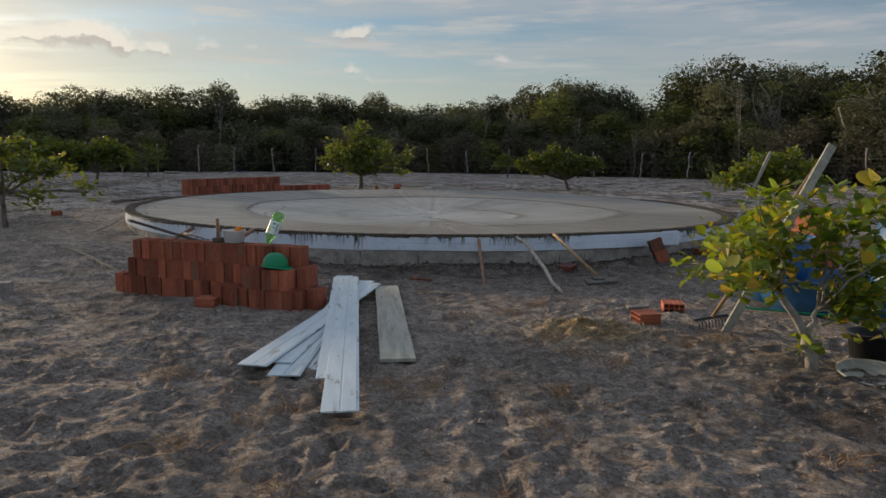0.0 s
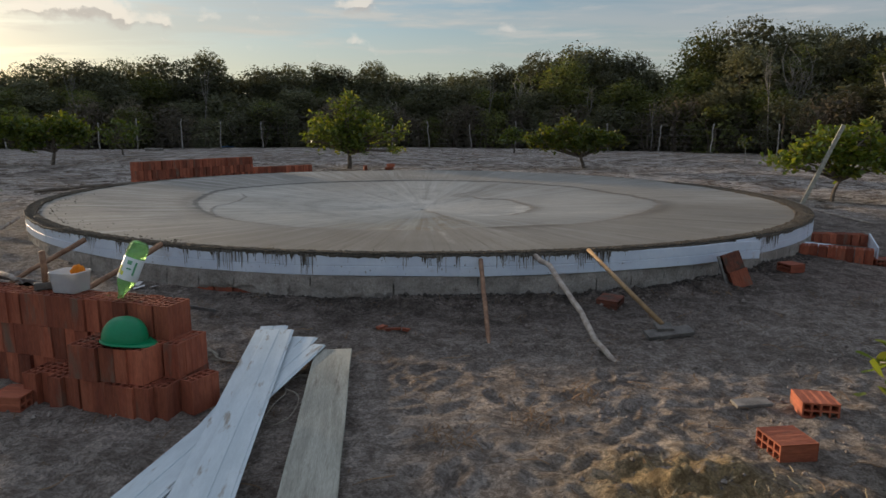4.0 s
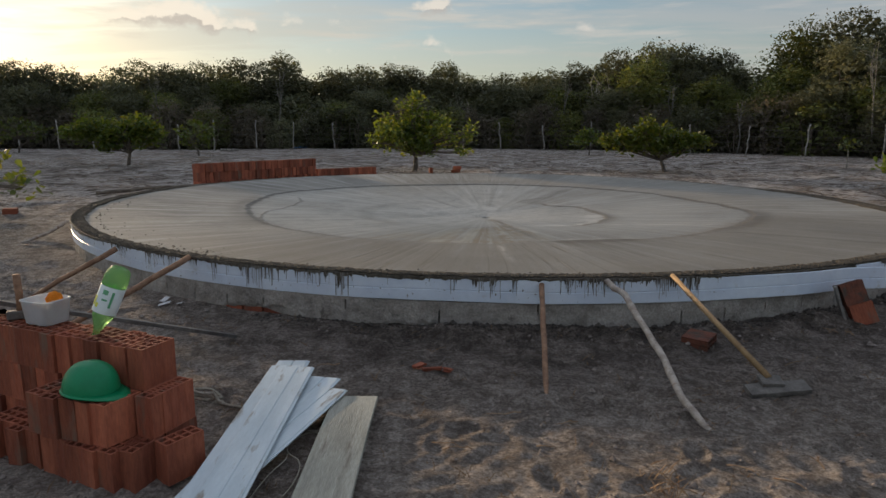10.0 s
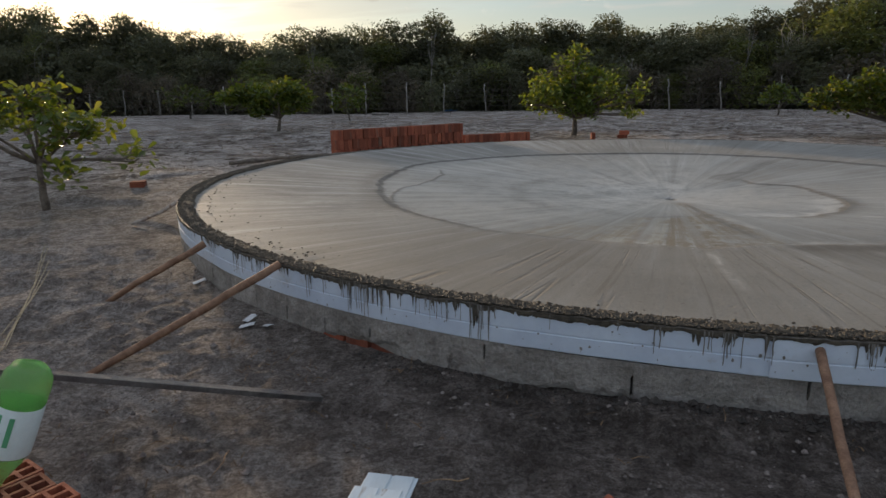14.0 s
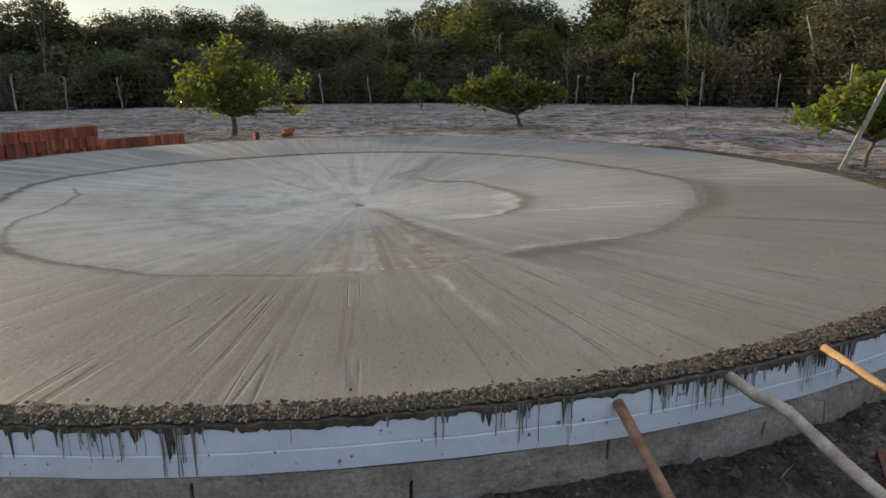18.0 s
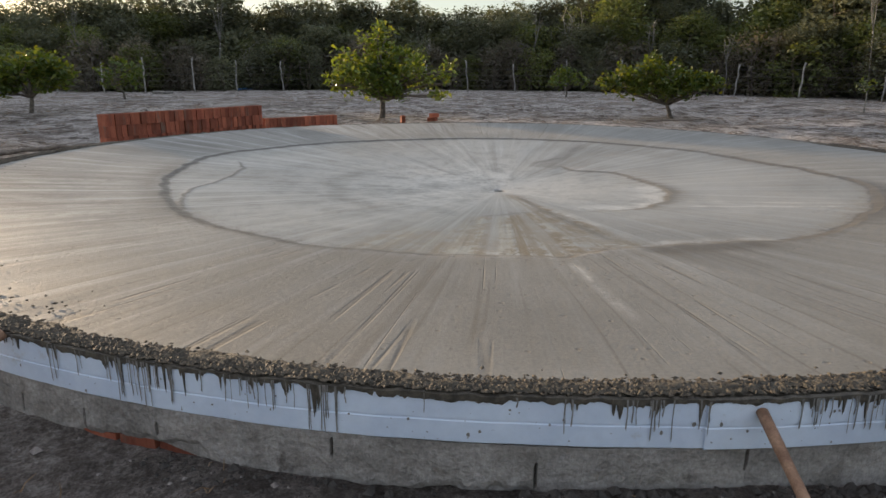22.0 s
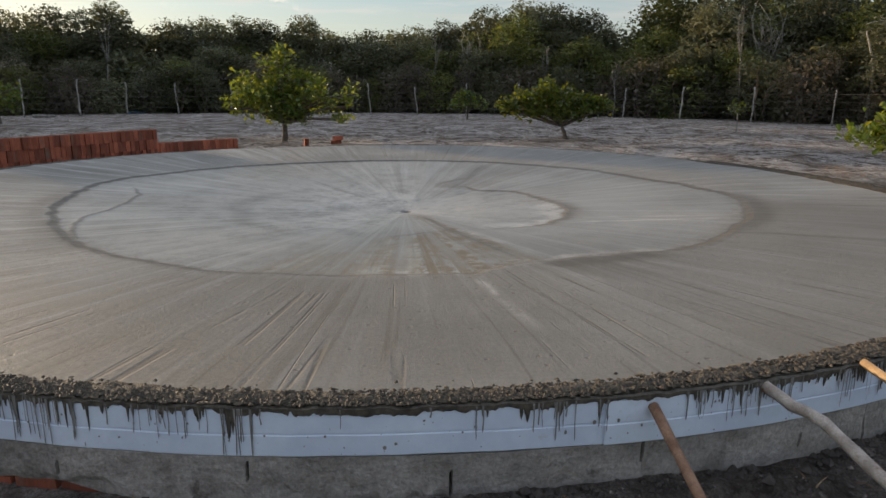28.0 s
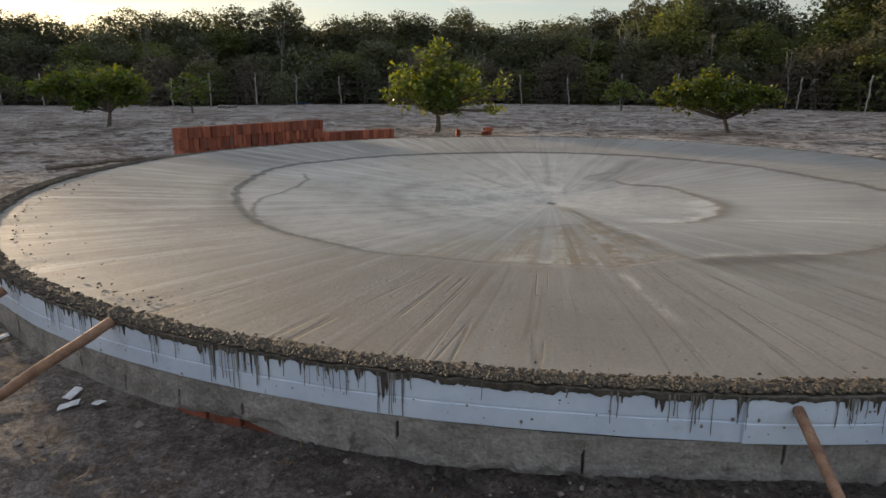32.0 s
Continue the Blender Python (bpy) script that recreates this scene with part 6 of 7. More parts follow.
loose_brick("hollow brick lying flat on the sand", 2.215, 5.735, 6)
loose_brick("hollow brick lying flat, its eight holes showing", 2.64, 6.22, 78)
damp_brick = loose_brick("brick half sunk in damp soil beside the wall", 2.12, 8.44, -35, "flat", ground_at(2.12, 8.44) - 0.035, 5)
damp_brick.material_slots[0].link = "OBJECT"
damp_brick.material_slots[0].material = M_BRICK_DAMP
loose_brick("brick lying near the slab's foot", 4.42, 9.68, 16)
loose_brick("brick lying beside the pit", 5.86, 10.33, 82)
loose_brick("brick lying beside the pit", 6.08, 10.38, 8)
loose_brick("brick on the far sand by the tree", -1.35, 22.2, 15, "edge")
loose_brick("brick on the far sand by the tree", -0.66, 22.45, 70, "flat")
loose_brick("brick on top of another far brick", -0.62, 22.45, 25, "flat", ground_at(-0.66, 22.45) + 0.09)
loose_brick("brick on the pale sand near a tree", -6.9, 13.1, 30, "flat")
# two bricks and a tile propped on the shuttering's loose end
prop = thing("propped_bricks", "two bricks and a grey tile leaning on the shuttering", "bricks", Matrix.Translation((3.60, 9.06, ground_at(3.58, 9.0) - 0.02)) @ Matrix.Rotation(radians(-6), 4, "Z") @ Matrix.Rotation(radians(-12), 4, "X") @ Matrix.Rotation(radians(-20), 4, "Y") @ Matrix.Scale(0.93, 4))
share("brick", BRICK, prop, Matrix.Translation((0.01, 0.0, 0.11)) @ Matrix.Rotation(radians(90), 4, "Z"))
dusty = share("brick", BRICK, prop, Matrix.Translation((-0.005, 0.004, 0.302)) @ Matrix.Rotation(radians(93), 4, "Z"))
dusty.material_slots[0].link = "OBJECT"
dusty.material_slots[0].material = M_BRICK_DAMP
# tile in dark post grey: the shade on its face put into the colour
tile = part("tile", box_bm(0.022, 0.16, 0.37, 0.004), M_POST, prop, "grey cement tile")
tile.matrix_basis = pose(-0.120, 0.04, 0.21, 0, 4, -14)
pile = thing("brick_pile", "stepped pile of orange bricks four courses high", "brick stack", pose(5.36, 8.74, ground_at(5.36, 8.74) - 0.01, 0, 0, 12))
for c, (u0, n) in enumerate(((0.0, 6), (0.06, 5), (0.10, 5), (0.15, 1))):
    for i in range(n):
        for d in range(2):
            share("brick", BRICK, pile, Matrix.Translation((u0 + 0.096 * i, 0.2 * d, BZ / 2 + c * (BZ + 0.001))) @ jitter())
loose_brick("brick lying behind the stepped pile", 5.75, 9.3, 80, "edge")
slabs = part("slab_piece", box_bm(0.42, 0.12, 0.03, 0.004), M_PVC, None)
slabs.matrix_basis = pose(5.34, 10.80, 0.075, 4, 3, -32)
tagged(slabs, "white plastic off-cut lying in the brick pit", "board")
for label, x, y, yaw, sx, sy in (("flat orange brick shard", 0.15, 7.76, 66, 0.105, 0.04), ("brown brick shard on the sand", 0.24, 7.72, 30, 0.13, 0.026), ("dusty brick shard half buried", 0.34, 7.73, -12, 0.06, 0.035)):
    bm = box_bm(sx, sy, 0.022, 0.004)
    for q in bm.verts:
        q.co += Vector((rb.uniform(-0.008, 0.008), rb.uniform(-0.008, 0.008), 0))
    s = part("brick_shard", bm, M_BRICK, None)
    s.matrix_basis = pose(x, y, ground_at(x, y) + 0.008, rb.uniform(-8, 8), 6, yaw)
    tagged(s, label, "brick shard")
bm = box_bm(0.20, 0.09, 0.02, 0.005)
s = part("block_piece", bm, M_POST, None)
s.matrix_basis = pose(2.32, 6.28, ground_at(2.32, 6.28) + 0.012, 2, -3, 0)
tagged(s, "broken piece of grey cement block", "rubble")


# ---- boards on the sand ----
def pvc_strip(label, a, b, width, z0, z1, seed):
    """A hollow plastic lining board: one groove along the middle, a lip, slightly warped."""
    r = np.random.default_rng(seed)
    (x0, y0), (x1, y1) = a, b
    L, yaw = math.hypot(x1 - x0, y1 - y0), math.atan2(y1 - y0, x1 - x0)
    n = 40
    xs = np.linspace(0, L, n)
    half = width / 2
    prof = ((-half, 0), (-half, 0.008), (-half + 0.006, 0.009), (-0.006, 0.009), (-0.004, 0.005), (0.004, 0.005), (0.006, 0.009), (half - 0.016, 0.009), (half - 0.014, 0.005), (half, 0.005), (half, 0))
    warp = z0 + (z1 - z0) * (xs / L) + 0.005 * value_noise(xs / 0.9 + seed, xs * 0, seed) + 0.012
    v = [(float(xs[i]), p, float(warp[i]) + q) for i in range(n) for p, q in prof]
    k = len(prof)
    f = [(i * k + j, i * k + (j + 1) % k, (i + 1) * k + (j + 1) % k, (i + 1) * k + j) for i in range(n - 1) for j in range(k)]
    f += [tuple(range(k)), tuple(reversed(range((n - 1) * k, n * k)))]
    f = [q[::-1] for q in f]
    ob = link_mesh("plastic_board", v, f, M_PVC_DIRTY, None)
    ob.matrix_basis = Matrix.Translation((x0, y0, 0)) @ Matrix.Rotation(yaw, 4, "Z")
    return tagged(ob, label, "board", "white boards on the sand")


pvc_strip("long white plastic board lying on top of the others", (-0.57, 7.48), (-0.165, 3.45), 0.20, 0.030, 0.068, 3)
pvc_strip("white plastic board half hidden under the topmost one", (-0.655, 7.53), (-0.28, 4.0), 0.20, 0.018, 0.056, 7)
pvc_strip("white plastic board whose end sticks out beyond the topmost one", (-0.645, 7.63), (-0.30, 4.45), 0.20, 0.006, 0.045, 8)
pvc_strip("white plastic board with dirt stains fanned out widest", (-0.29, 7.22), (-0.835, 4.29), 0.20, 0.004, 0.036, 4)
pvc_strip("narrow-looking dirty plastic board, mostly covered by its neighbour", (-0.38, 7.40), (-0.70, 4.42), 0.20, -0.006, 0.018, 6)
pvc_strip("white plastic board whose end juts out under the fan", (-0.50, 7.30), (-0.614, 4.19), 0.21, -0.018, 0.002, 9)
pvc_strip("short white plastic board under the others", (-0.47, 5.60), (-0.395, 4.35), 0.20, -0.030, -0.014, 5)
plank = thing("plank", "grey weathered wooden plank lying on the sand", "plank", Matrix.Translation((-0.02, 5.82, 0.03)) @ Matrix.Rotation(radians(4.9), 4, "Z"))
bm = bmesh.new()
bmesh.ops.create_cube(bm, size=1, matrix=Matrix.Diagonal((0.245, 2.70, 0.026, 1)))
bmesh.ops.subdivide_edges(bm, edges=[e for e in bm.edges if abs(e.verts[0].co.y - e.verts[1].co.y) > 1], cuts=14)
for q in bm.verts:
    q.co.z += 0.008 * math.sin(q.co.y * 1.7)
    q.co.x += 0.0015 * math.sin(q.co.y * 5)
bmesh.ops.bevel(bm, geom=[e for e in bm.edges if e.calc_face_angle(0) > 0.8], offset=0.003, segments=1, affect="EDGES")
b = part("board", bm, M_WOOD, plank)
b.matrix_basis = pose(0, 0, -0.018, -1.0, 0, 0)

# ---- props, tools ----
def stick(name, label, points, radii, mat, category="pole", group="", sides=9, wob=0.012, seed=1):
    r = random.Random(seed)
    pts = []
    P = [Vector(p) for p in points]
    for a, b in zip(P, P[1:]):
        n = max(2, int((b - a).length / 0.12))
        pts += [a.lerp(b, i / n) + Vector((r.uniform(-wob, wob), r.uniform(-wob, wob), r.uniform(-wob, wob))) * (0 < i) for i in range(n)]
    pts.append(P[-1])
    m = len(pts) - 1
    rad = [(radii[0] + (radii[1] - radii[0]) * i / m) * r.uniform(0.93, 1.07) for i in range(m + 1)]
    v, f = tube_data(pts, rad, sides)
    ob = link_mesh(name, v, f, mat, None, smooth=True)
    if label:
        tagged(ob, label, category, group)
    return ob


def edge_at(x, out=0.015):
    """The near edge of the slab at x."""
    c = (x - CX) / RADIUS
    return CY - math.sqrt((RADIUS + out + 0.15 * c * c) ** 2 - (x - CX) ** 2)


stick("prop_pole", "short straight brown prop pole against the shuttering", [(0.947, 7.27, -0.12), (0.968, 7.9, 0.085), (0.985, edge_at(0.985) - 0.01, 0.325)], (0.017, 0.020), M_STICK, group="props", seed=2, wob=0.004)
stick("prop_pole", "crooked pale branch propping the shuttering", [(1.775, 6.97, -0.055), (1.727, 7.152, -0.008), (1.692, 7.283, 0.023), (1.687, 7.429, 0.057), (1.682, 7.664, 0.111), (1.653, 7.857, 0.156), (1.621, 8.128, 0.22), (1.598, 8.329, 0.267), (1.584, 8.48, 0.305), (1.522, 8.58, 0.325), (1.487, edge_at(1.487) - 0.01, 0.35)], (0.020, 0.024), M_STICK_PALE, group="props", seed=3, wob=0.004)
stick("prop_pole", "brown branch propping the shuttering", [(-2.72, 8.15, -0.05), (-2.375, 8.62, 0.172), (-2.065, edge_at(-2.065) - 0.01, 0.39)], (0.022, 0.026), M_STICK, group="props", seed=4, wob=0.005)
stick("prop_pole", "bent brown branch propping the shuttering", [(-3.66, 9.20, -0.05), (-3.35, 9.42, 0.16), (-3.08, edge_at(-3.08) - 0.01, 0.345)], (0.020, 0.028), M_STICK, group="props", seed=5, wob=0.008)
stick("prop_pole", "thin grey branch propping the shuttering", [(-5.45, 11.2, 0.03), (-5.15, 11.55, 0.18), (-4.98, edge_at(-4.98) - 0.01, 0.31)], (0.017, 0.022), M_STICK_PALE, group="props", seed=6, wob=0.006)
stick("twig", "short pale twig lying on the sand", [(-5.2, 11.15, 0.09), (-4.9, 11.05, 0.09)], (0.009, 0.006), M_STICK_PALE, "twig", seed=7)
stick("log", "dark pole lying against the slab's far edge", [(-6.75, 15.05, 0.34), (-6.3, 15.7, 0.36), (-5.75, 16.3, 0.37), (-5.2, 17.0, 0.36)], (0.034, 0.026), M_BARK, "log", seed=8)

# float with a long handle that leans on the slab
tool = thing("long_handled_float", "wooden float with a yellow handle leaning on the shuttering", "hand tool")
v, f = tube_data([(2.27, 7.57, 0.05), (2.13, 8.05, 0.21), (2.0, edge_at(2.0) - 0.015, 0.385)], [0.0195, 0.0185, 0.019], 12)
link_mesh("handle", v, f, M_HANDLE, tool, "yellow wooden handle", smooth=True)
h = part("float_board", box_bm(0.37, 0.10, 0.032, 0.004), M_POST, tool, "grey wooden float board")
h.matrix_basis = pose(2.31, 7.53, ground_at(2.31, 7.53) + 0.035, 16, -3, 10)
h = part("bracket", box_bm(0.13, 0.09, 0.025, 0.004), M_POST, tool)
h.matrix_basis = pose(2.28, 7.56, ground_at(2.31, 7.53) + 0.072, 16, 0, 4)

# rake and a pale board leaning among the bush
rake = thing("rake", "black iron rake with an orange-brown handle", "rake")
v, f = tube_data([(2.73, 5.57, 0.06), (3.13, 5.57, 0.72), (3.52, 5.58, 1.34)], [0.016, 0.015, 0.015], 10)
link_mesh("handle", v, f, M_HANDLE, rake, "orange-brown wooden handle", smooth=True)
v, f = tube_data([(2.54, 5.48, 0.055), (2.90, 5.66, 0.055)], [0.011, 0.011], 8)
link_mesh("rake_head", v, f, M_BLACK, rake)
for k in range(11):
    t = k / 10
    x, y = 2.54 + 0.36 * t, 5.48 + 0.18 * t
    v, f = tube_data([(x, y, 0.06), (x + 0.02, y - 0.045, 0.045), (x + 0.025, y - 0.055, -0.01)], [0.005, 0.0045, 0.003], 6)
    link_mesh("tine", v, f, M_BLACK, rake)
lean_board = part("leaning_board", box_bm(0.075, 0.022, 1.80, 0.003), M_WOOD, None)
lean_board.matrix_basis = Matrix.Translation((3.2, 5.48, 0.74)) @ Matrix.Rotation(radians(29.5), 4, "Y") @ Matrix.Rotation(radians(-6), 4, "X")
tagged(lean_board, "pale narrow board leaning beside the rake", "board")
stake = part("stake", box_bm(0.075, 0.028, 1.62, 0.003), M_WOOD, None)
stake.matrix_basis = Matrix.Translation((7.72, 14.75, 0.82)) @ Matrix.Rotation(radians(21), 4, "Y") @ Matrix.Rotation(radians(4), 4, "X")
tagged(stake, "pale wooden stake leaning in the cashew tree", "stake")
bx, by = (7.25, 14.3), (7.12, 12.35)
strip = part("batten", box_bm(0.03, math.dist(bx, by), 0.018, 0.003), M_STICK_PALE, None)
strip.matrix_basis = pose((bx[0] + by[0]) / 2, (bx[1] + by[1]) / 2, ground_at((bx[0] + by[0]) / 2, (bx[1] + by[1]) / 2) + 0.02, 0, 0, math.degrees(math.atan2(by[1] - bx[1], by[0] - bx[0])) - 90)
tagged(strip, "long pale batten lying on the sand", "batten")
bar_low, bar_high = Vector((-1.29, 8.23, -0.02)), Vector((-2.6, 6.6, 0.76))
bar = part("straightedge", box_bm(0.055, (bar_high - bar_low).length, 0.025, 0.003), M_STEEL, None)
bar.matrix_basis = Matrix.Translation((bar_low + bar_high) / 2) @ (bar_high - bar_low).to_track_quat("Y", "Z").to_matrix().to_4x4()
tagged(bar, "long dark metal straightedge leaning across the brick stack", "straightedge")


# ---- on the stack ----
def on_stack(u, depth, z):
    p = STACK @ Vector((u, -depth, z))
    return p


TOP = 3 * (BZ + 0.001)
# helmet: ribbed shell and a peaked brim
helmet = thing("hard_hat", "green plastic hard hat resting on the bricks", "helmet", Matrix.Translation(on_stack(0.185, -0.125, 2 * BZ + 0.016)) @ Matrix.Rotation(radians(3), 4, "Z") @ Matrix.Diagonal((0.89, 0.96, 0.89, 1)) @ Matrix.Rotation(radians(5), 4, "Y"))
v, f = [], []
nu, nv = 48, 14
for i in range(nv + 1):
    e = i / nv * math.pi / 2
    for k in range(nu):
        a = 2 * math.pi * k / nu
        x, y, z = 0.135 * math.cos(e) ** 0.8 * math.cos(a), 0.108 * math.cos(e) ** 0.8 * math.sin(a), 0.02 + 0.135 * math.sin(e)
        rib = 0.0015 * math.exp(-((y / 0.014) ** 2)) * smooth_step(0.05, 0.10, z) + 0.0008 * math.exp(-(((abs(y) - 0.045) / 0.008) ** 2)) * smooth_step(0.06, 0.11, z)
        v.append((x, y, z + float(rib)))
for i in range(nv):
    for k in range(nu):
        f.append((i * nu + k, i * nu + (k + 1) % nu, (i + 1) * nu + (k + 1) % nu, (i + 1) * nu + k))
link_mesh("shell", v, f, M_HELMET, helmet, smooth=True)
v, f = [], []
for lev, (grow, z) in enumerate(((0.0, 0.022), (1.0, 0.010), (1.0, 0.005), (0.0, 0.014))):
    for k in range(nu):
        a = 2 * math.pi * k / nu
        brim = 0.010 + 0.045 * max(0.0, math.cos(a)) ** 2.2
        v.append(((0.134 + brim * grow) * math.cos(a), (0.107 + brim * grow * 0.8) * math.sin(a), z - 0.014 * grow * max(0, math.cos(a)) ** 2))
for i in range(4):
    for k in range(nu):
        f.append((i * nu + k, ((i + 1) % 4) * nu + k, ((i + 1) % 4) * nu + (k + 1) % nu, i * nu + (k + 1) % nu))
link_mesh("peak", v, f, M_HELMET, helmet, smooth=True)

# empty bottle standing on its neck in a brick's hole
M_GREEN = bpy.data.materials.new("clear_green_plastic")
M_GREEN.use_nodes = True
gb = M_GREEN.node_tree.nodes["Principled BSDF"]
gb.inputs["Base Color"].default_value, gb.inputs["Roughness"].default_value = (0.50, 0.92, 0.36, 1), 0.08
gb.inputs["Transmission Weight"].default_value, gb.inputs["IOR"].default_value = 0.78, 1.2
gn = M_GREEN.node_tree.nodes.new("ShaderNodeTexNoise")
gn.inputs["Scale"].default_value, gn.inputs["Detail"].default_value = 26, 3
gbump = M_GREEN.node_tree.nodes.new("ShaderNodeBump")
gbump.inputs["Strength"].default_value, gbump.inputs["Distance"].default_value = 0.5, 0.01
M_GREEN.node_tree.links.new(gn.outputs["Fac"], gbump.inputs["Height"])
M_GREEN.node_tree.links.new(gbump.outputs[0], gb.inputs["Normal"])
M_LABEL = material("bottle_label", (0.70, 0.78, 0.76), (0.80, 0.85, 0.83), scale=8, rough=0.4, bump=0.02, fine=0.05)
M_LABEL_YELLOW = material("label_yellow", (0.62, 0.66, 0.06), (0.74, 0.74, 0.12), scale=8, rough=0.4, bump=0.0, fine=0.05)
M_LABEL_GREEN = material("label_green", (0.10, 0.34, 0.16), (0.16, 0.42, 0.22), scale=8, rough=0.4, bump=0.0, fine=0.05)
bottle = thing("plastic_bottle", "empty crumpled green plastic bottle upside down in a brick hole", "bottle",
               Matrix.Translation(on_stack(0.40, 0.08, TOP - 0.03)) @ Matrix.Rotation(radians(23), 4, Vector((-0.5, 0.87, 0))) @ Matrix.Diagonal((1.08, 1.08, 1.12, 1)))
prof = [(0.013, 0.0), (0.014, 0.03), (0.016, 0.045), (0.028, 0.075), (0.043, 0.105), (0.051, 0.14), (0.052, 0.155), (0.049, 0.16), (0.049, 0.245), (0.052, 0.25), (0.053, 0.285), (0.050, 0.31), (0.041, 0.328), (0.030, 0.333), (0.022, 0.325), (0.0, 0.318)]
v, f = lathe_data(prof, 40)
v2 = []
for x, y, z in v:
    a = math.atan2(y, x)
    petal = 1 - 0.10 * (0.5 + 0.5 * math.cos(5 * a)) * float(smooth_step(0.30, 0.325, z))
    dent = 1 - 0.09 * max(0, math.cos(a - 2.2)) ** 4 * math.exp(-(((z - 0.27) / 0.03) ** 2)) - 0.06 * max(0, math.cos(a + 0.8)) ** 4 * math.exp(-(((z - 0.12) / 0.03) ** 2))
    v2.append((x * petal * dent, y * petal * dent, z))
link_mesh("body", v2, f, M_GREEN, bottle, "translucent light green plastic", smooth=True)
v, f = lathe_data([(0.0515, 0.128), (0.0525, 0.15), (0.0525, 0.245), (0.0515, 0.247)], 40)
lab = link_mesh("bottle_label", v, f, M_LABEL, bottle, "pale label with yellow fruit and dark bars", smooth=True)
for a0, a1, z0, z1, mt in ((3.75, 4.15, 0.155, 0.195, M_LABEL_YELLOW), (4.2, 4.5, 0.150, 0.17, M_LABEL_YELLOW), (4.55, 5.0, 0.212, 0.232, M_LABEL_GREEN), (4.65, 5.1, 0.185, 0.193, M_LABEL_GREEN), (5.3, 5.5, 0.16, 0.23, M_LABEL_GREEN), (3.3, 3.5, 0.16, 0.22, M_LABEL_GREEN)):
    n = 10
    v = [(0.0535 * math.cos(a0 + (a1 - a0) * i / n), 0.0535 * math.sin(a0 + (a1 - a0) * i / n), z) for z in (z0, z1) for i in range(n + 1)]
    f = [(i, i + 1, n + 2 + i, n + 1 + i) for i in range(n)]
    link_mesh("label_mark", v, f, mt, lab)
v, f = lathe_data([(0.0155, -0.004), (0.0165, 0.0), (0.0165, 0.017), (0.0145, 0.019)], 24)
link_mesh("cap", v, f, M_HELMET, bottle, "green screw cap", smooth=True)

# square tub with a sponge in it
tub = thing("plastic_tub", "white square plastic tub holding an orange sponge", "tub", Matrix.Translation(on_stack(0.785, 0.135, TOP)) @ Matrix.Rotation(radians(-14), 4, "Z") @ Matrix.Diagonal((1.02, 1.05, 1.25, 1)))
v, f = [], []
levels = ((0.068, 0.0), (0.072, 0.004), (0.082, 0.092), (0.086, 0.094), (0.086, 0.100), (0.080, 0.100), (0.070, 0.008), (0.0, 0.006))
m = 32
for s, z in levels:
    for k in range(m):
        a = 2 * math.pi * k / m
        q = (abs(math.cos(a)) ** 6 + abs(math.sin(a)) ** 6) ** (-1 / 6)
        v.append((s * q * math.cos(a) * 1.12, s * q * math.sin(a) * 0.92, z))
for i in range(len(levels) - 1):
    for k in range(m):
        f.append((i * m + k, i * m + (k + 1) % m, (i + 1) * m + (k + 1) % m, (i + 1) * m + k))
f.append(tuple(reversed(range(m))))
link_mesh("tub_body", v, f, M_TUB, tub, smooth=True)
bm = bmesh.new()
bmesh.ops.create_icosphere(bm, subdivisions=3, radius=1)
for q in bm.verts:
    n = 1 + 0.25 * noise.noise(q.co * 2.1)
    q.co = Vector((q.co.x * 0.038 * n, q.co.y * 0.03 * n, q.co.z * 0.042 * n))
sp = part("sponge", bm, M_ORANGE, None, smooth=True)
sp.matrix_basis = Matrix.Translation(on_stack(0.74, 0.15, TOP + 0.122)) @ Matrix.Rotation(0.4, 4, "Y")
tagged(sp, "torn orange sponge in the white tub", "sponge")

# hammer standing on its head, and a trowel
hammer = thing("sledge_hammer", "hammer standing on its head, brown handle upright", "hammer", Matrix.Translation(on_stack(0.965, 0.12, TOP)) @ Matrix.Rotation(0.5, 4, "Z"))
v, f = tube_data([(0, 0, 0.03), (0.004, 0, 0.12), (0, 0.003, 0.235)], [0.0165, 0.018, 0.0175], 12)
link_mesh("handle", v, f, M_STICK, hammer, "round brown wooden handle", smooth=True)
head = part("hammer_head", box_bm(0.12, 0.046, 0.046, 0.008), M_STEEL, hammer, "dark steel head")
head.matrix_basis = pose(0, 0, 0.0235)
trowel = thing("trowel", "mason's tools with a pale handle lying on the bricks", "trowel", Matrix.Translation(on_stack(1.24, 0.15, TOP + 0.02)) @ Matrix.Rotation(radians(-30), 4, "Z"))
v, f = tube_data([(0.02, 0, 0.012), (-0.06, 0.01, 0.03), (-0.20, 0.02, 0.03)], [0.014, 0.016, 0.018], 10)
link_mesh("handle", v, f, M_STICK_PALE, trowel, "pale wooden handle", smooth=True)
v, f = tube_data([(0.02, 0, 0.012), (0.06, 0, 0.02), (0.09, 0, 0.0)], [0.007, 0.006, 0.006], 8)
link_mesh("tang", v, f, M_STEEL, trowel)
bm = bmesh.new()
vs = [bm.verts.new(p) for p in ((0.07, -0.04, 0), (0.07, 0.04, 0), (0.20, 0.012, 0), (0.20, -0.012, 0))]
bm.faces.new(vs)
bmesh.ops.solidify(bm, geom=bm.faces[:], thickness=0.002)
part("blade", bm, M_STEEL, trowel)

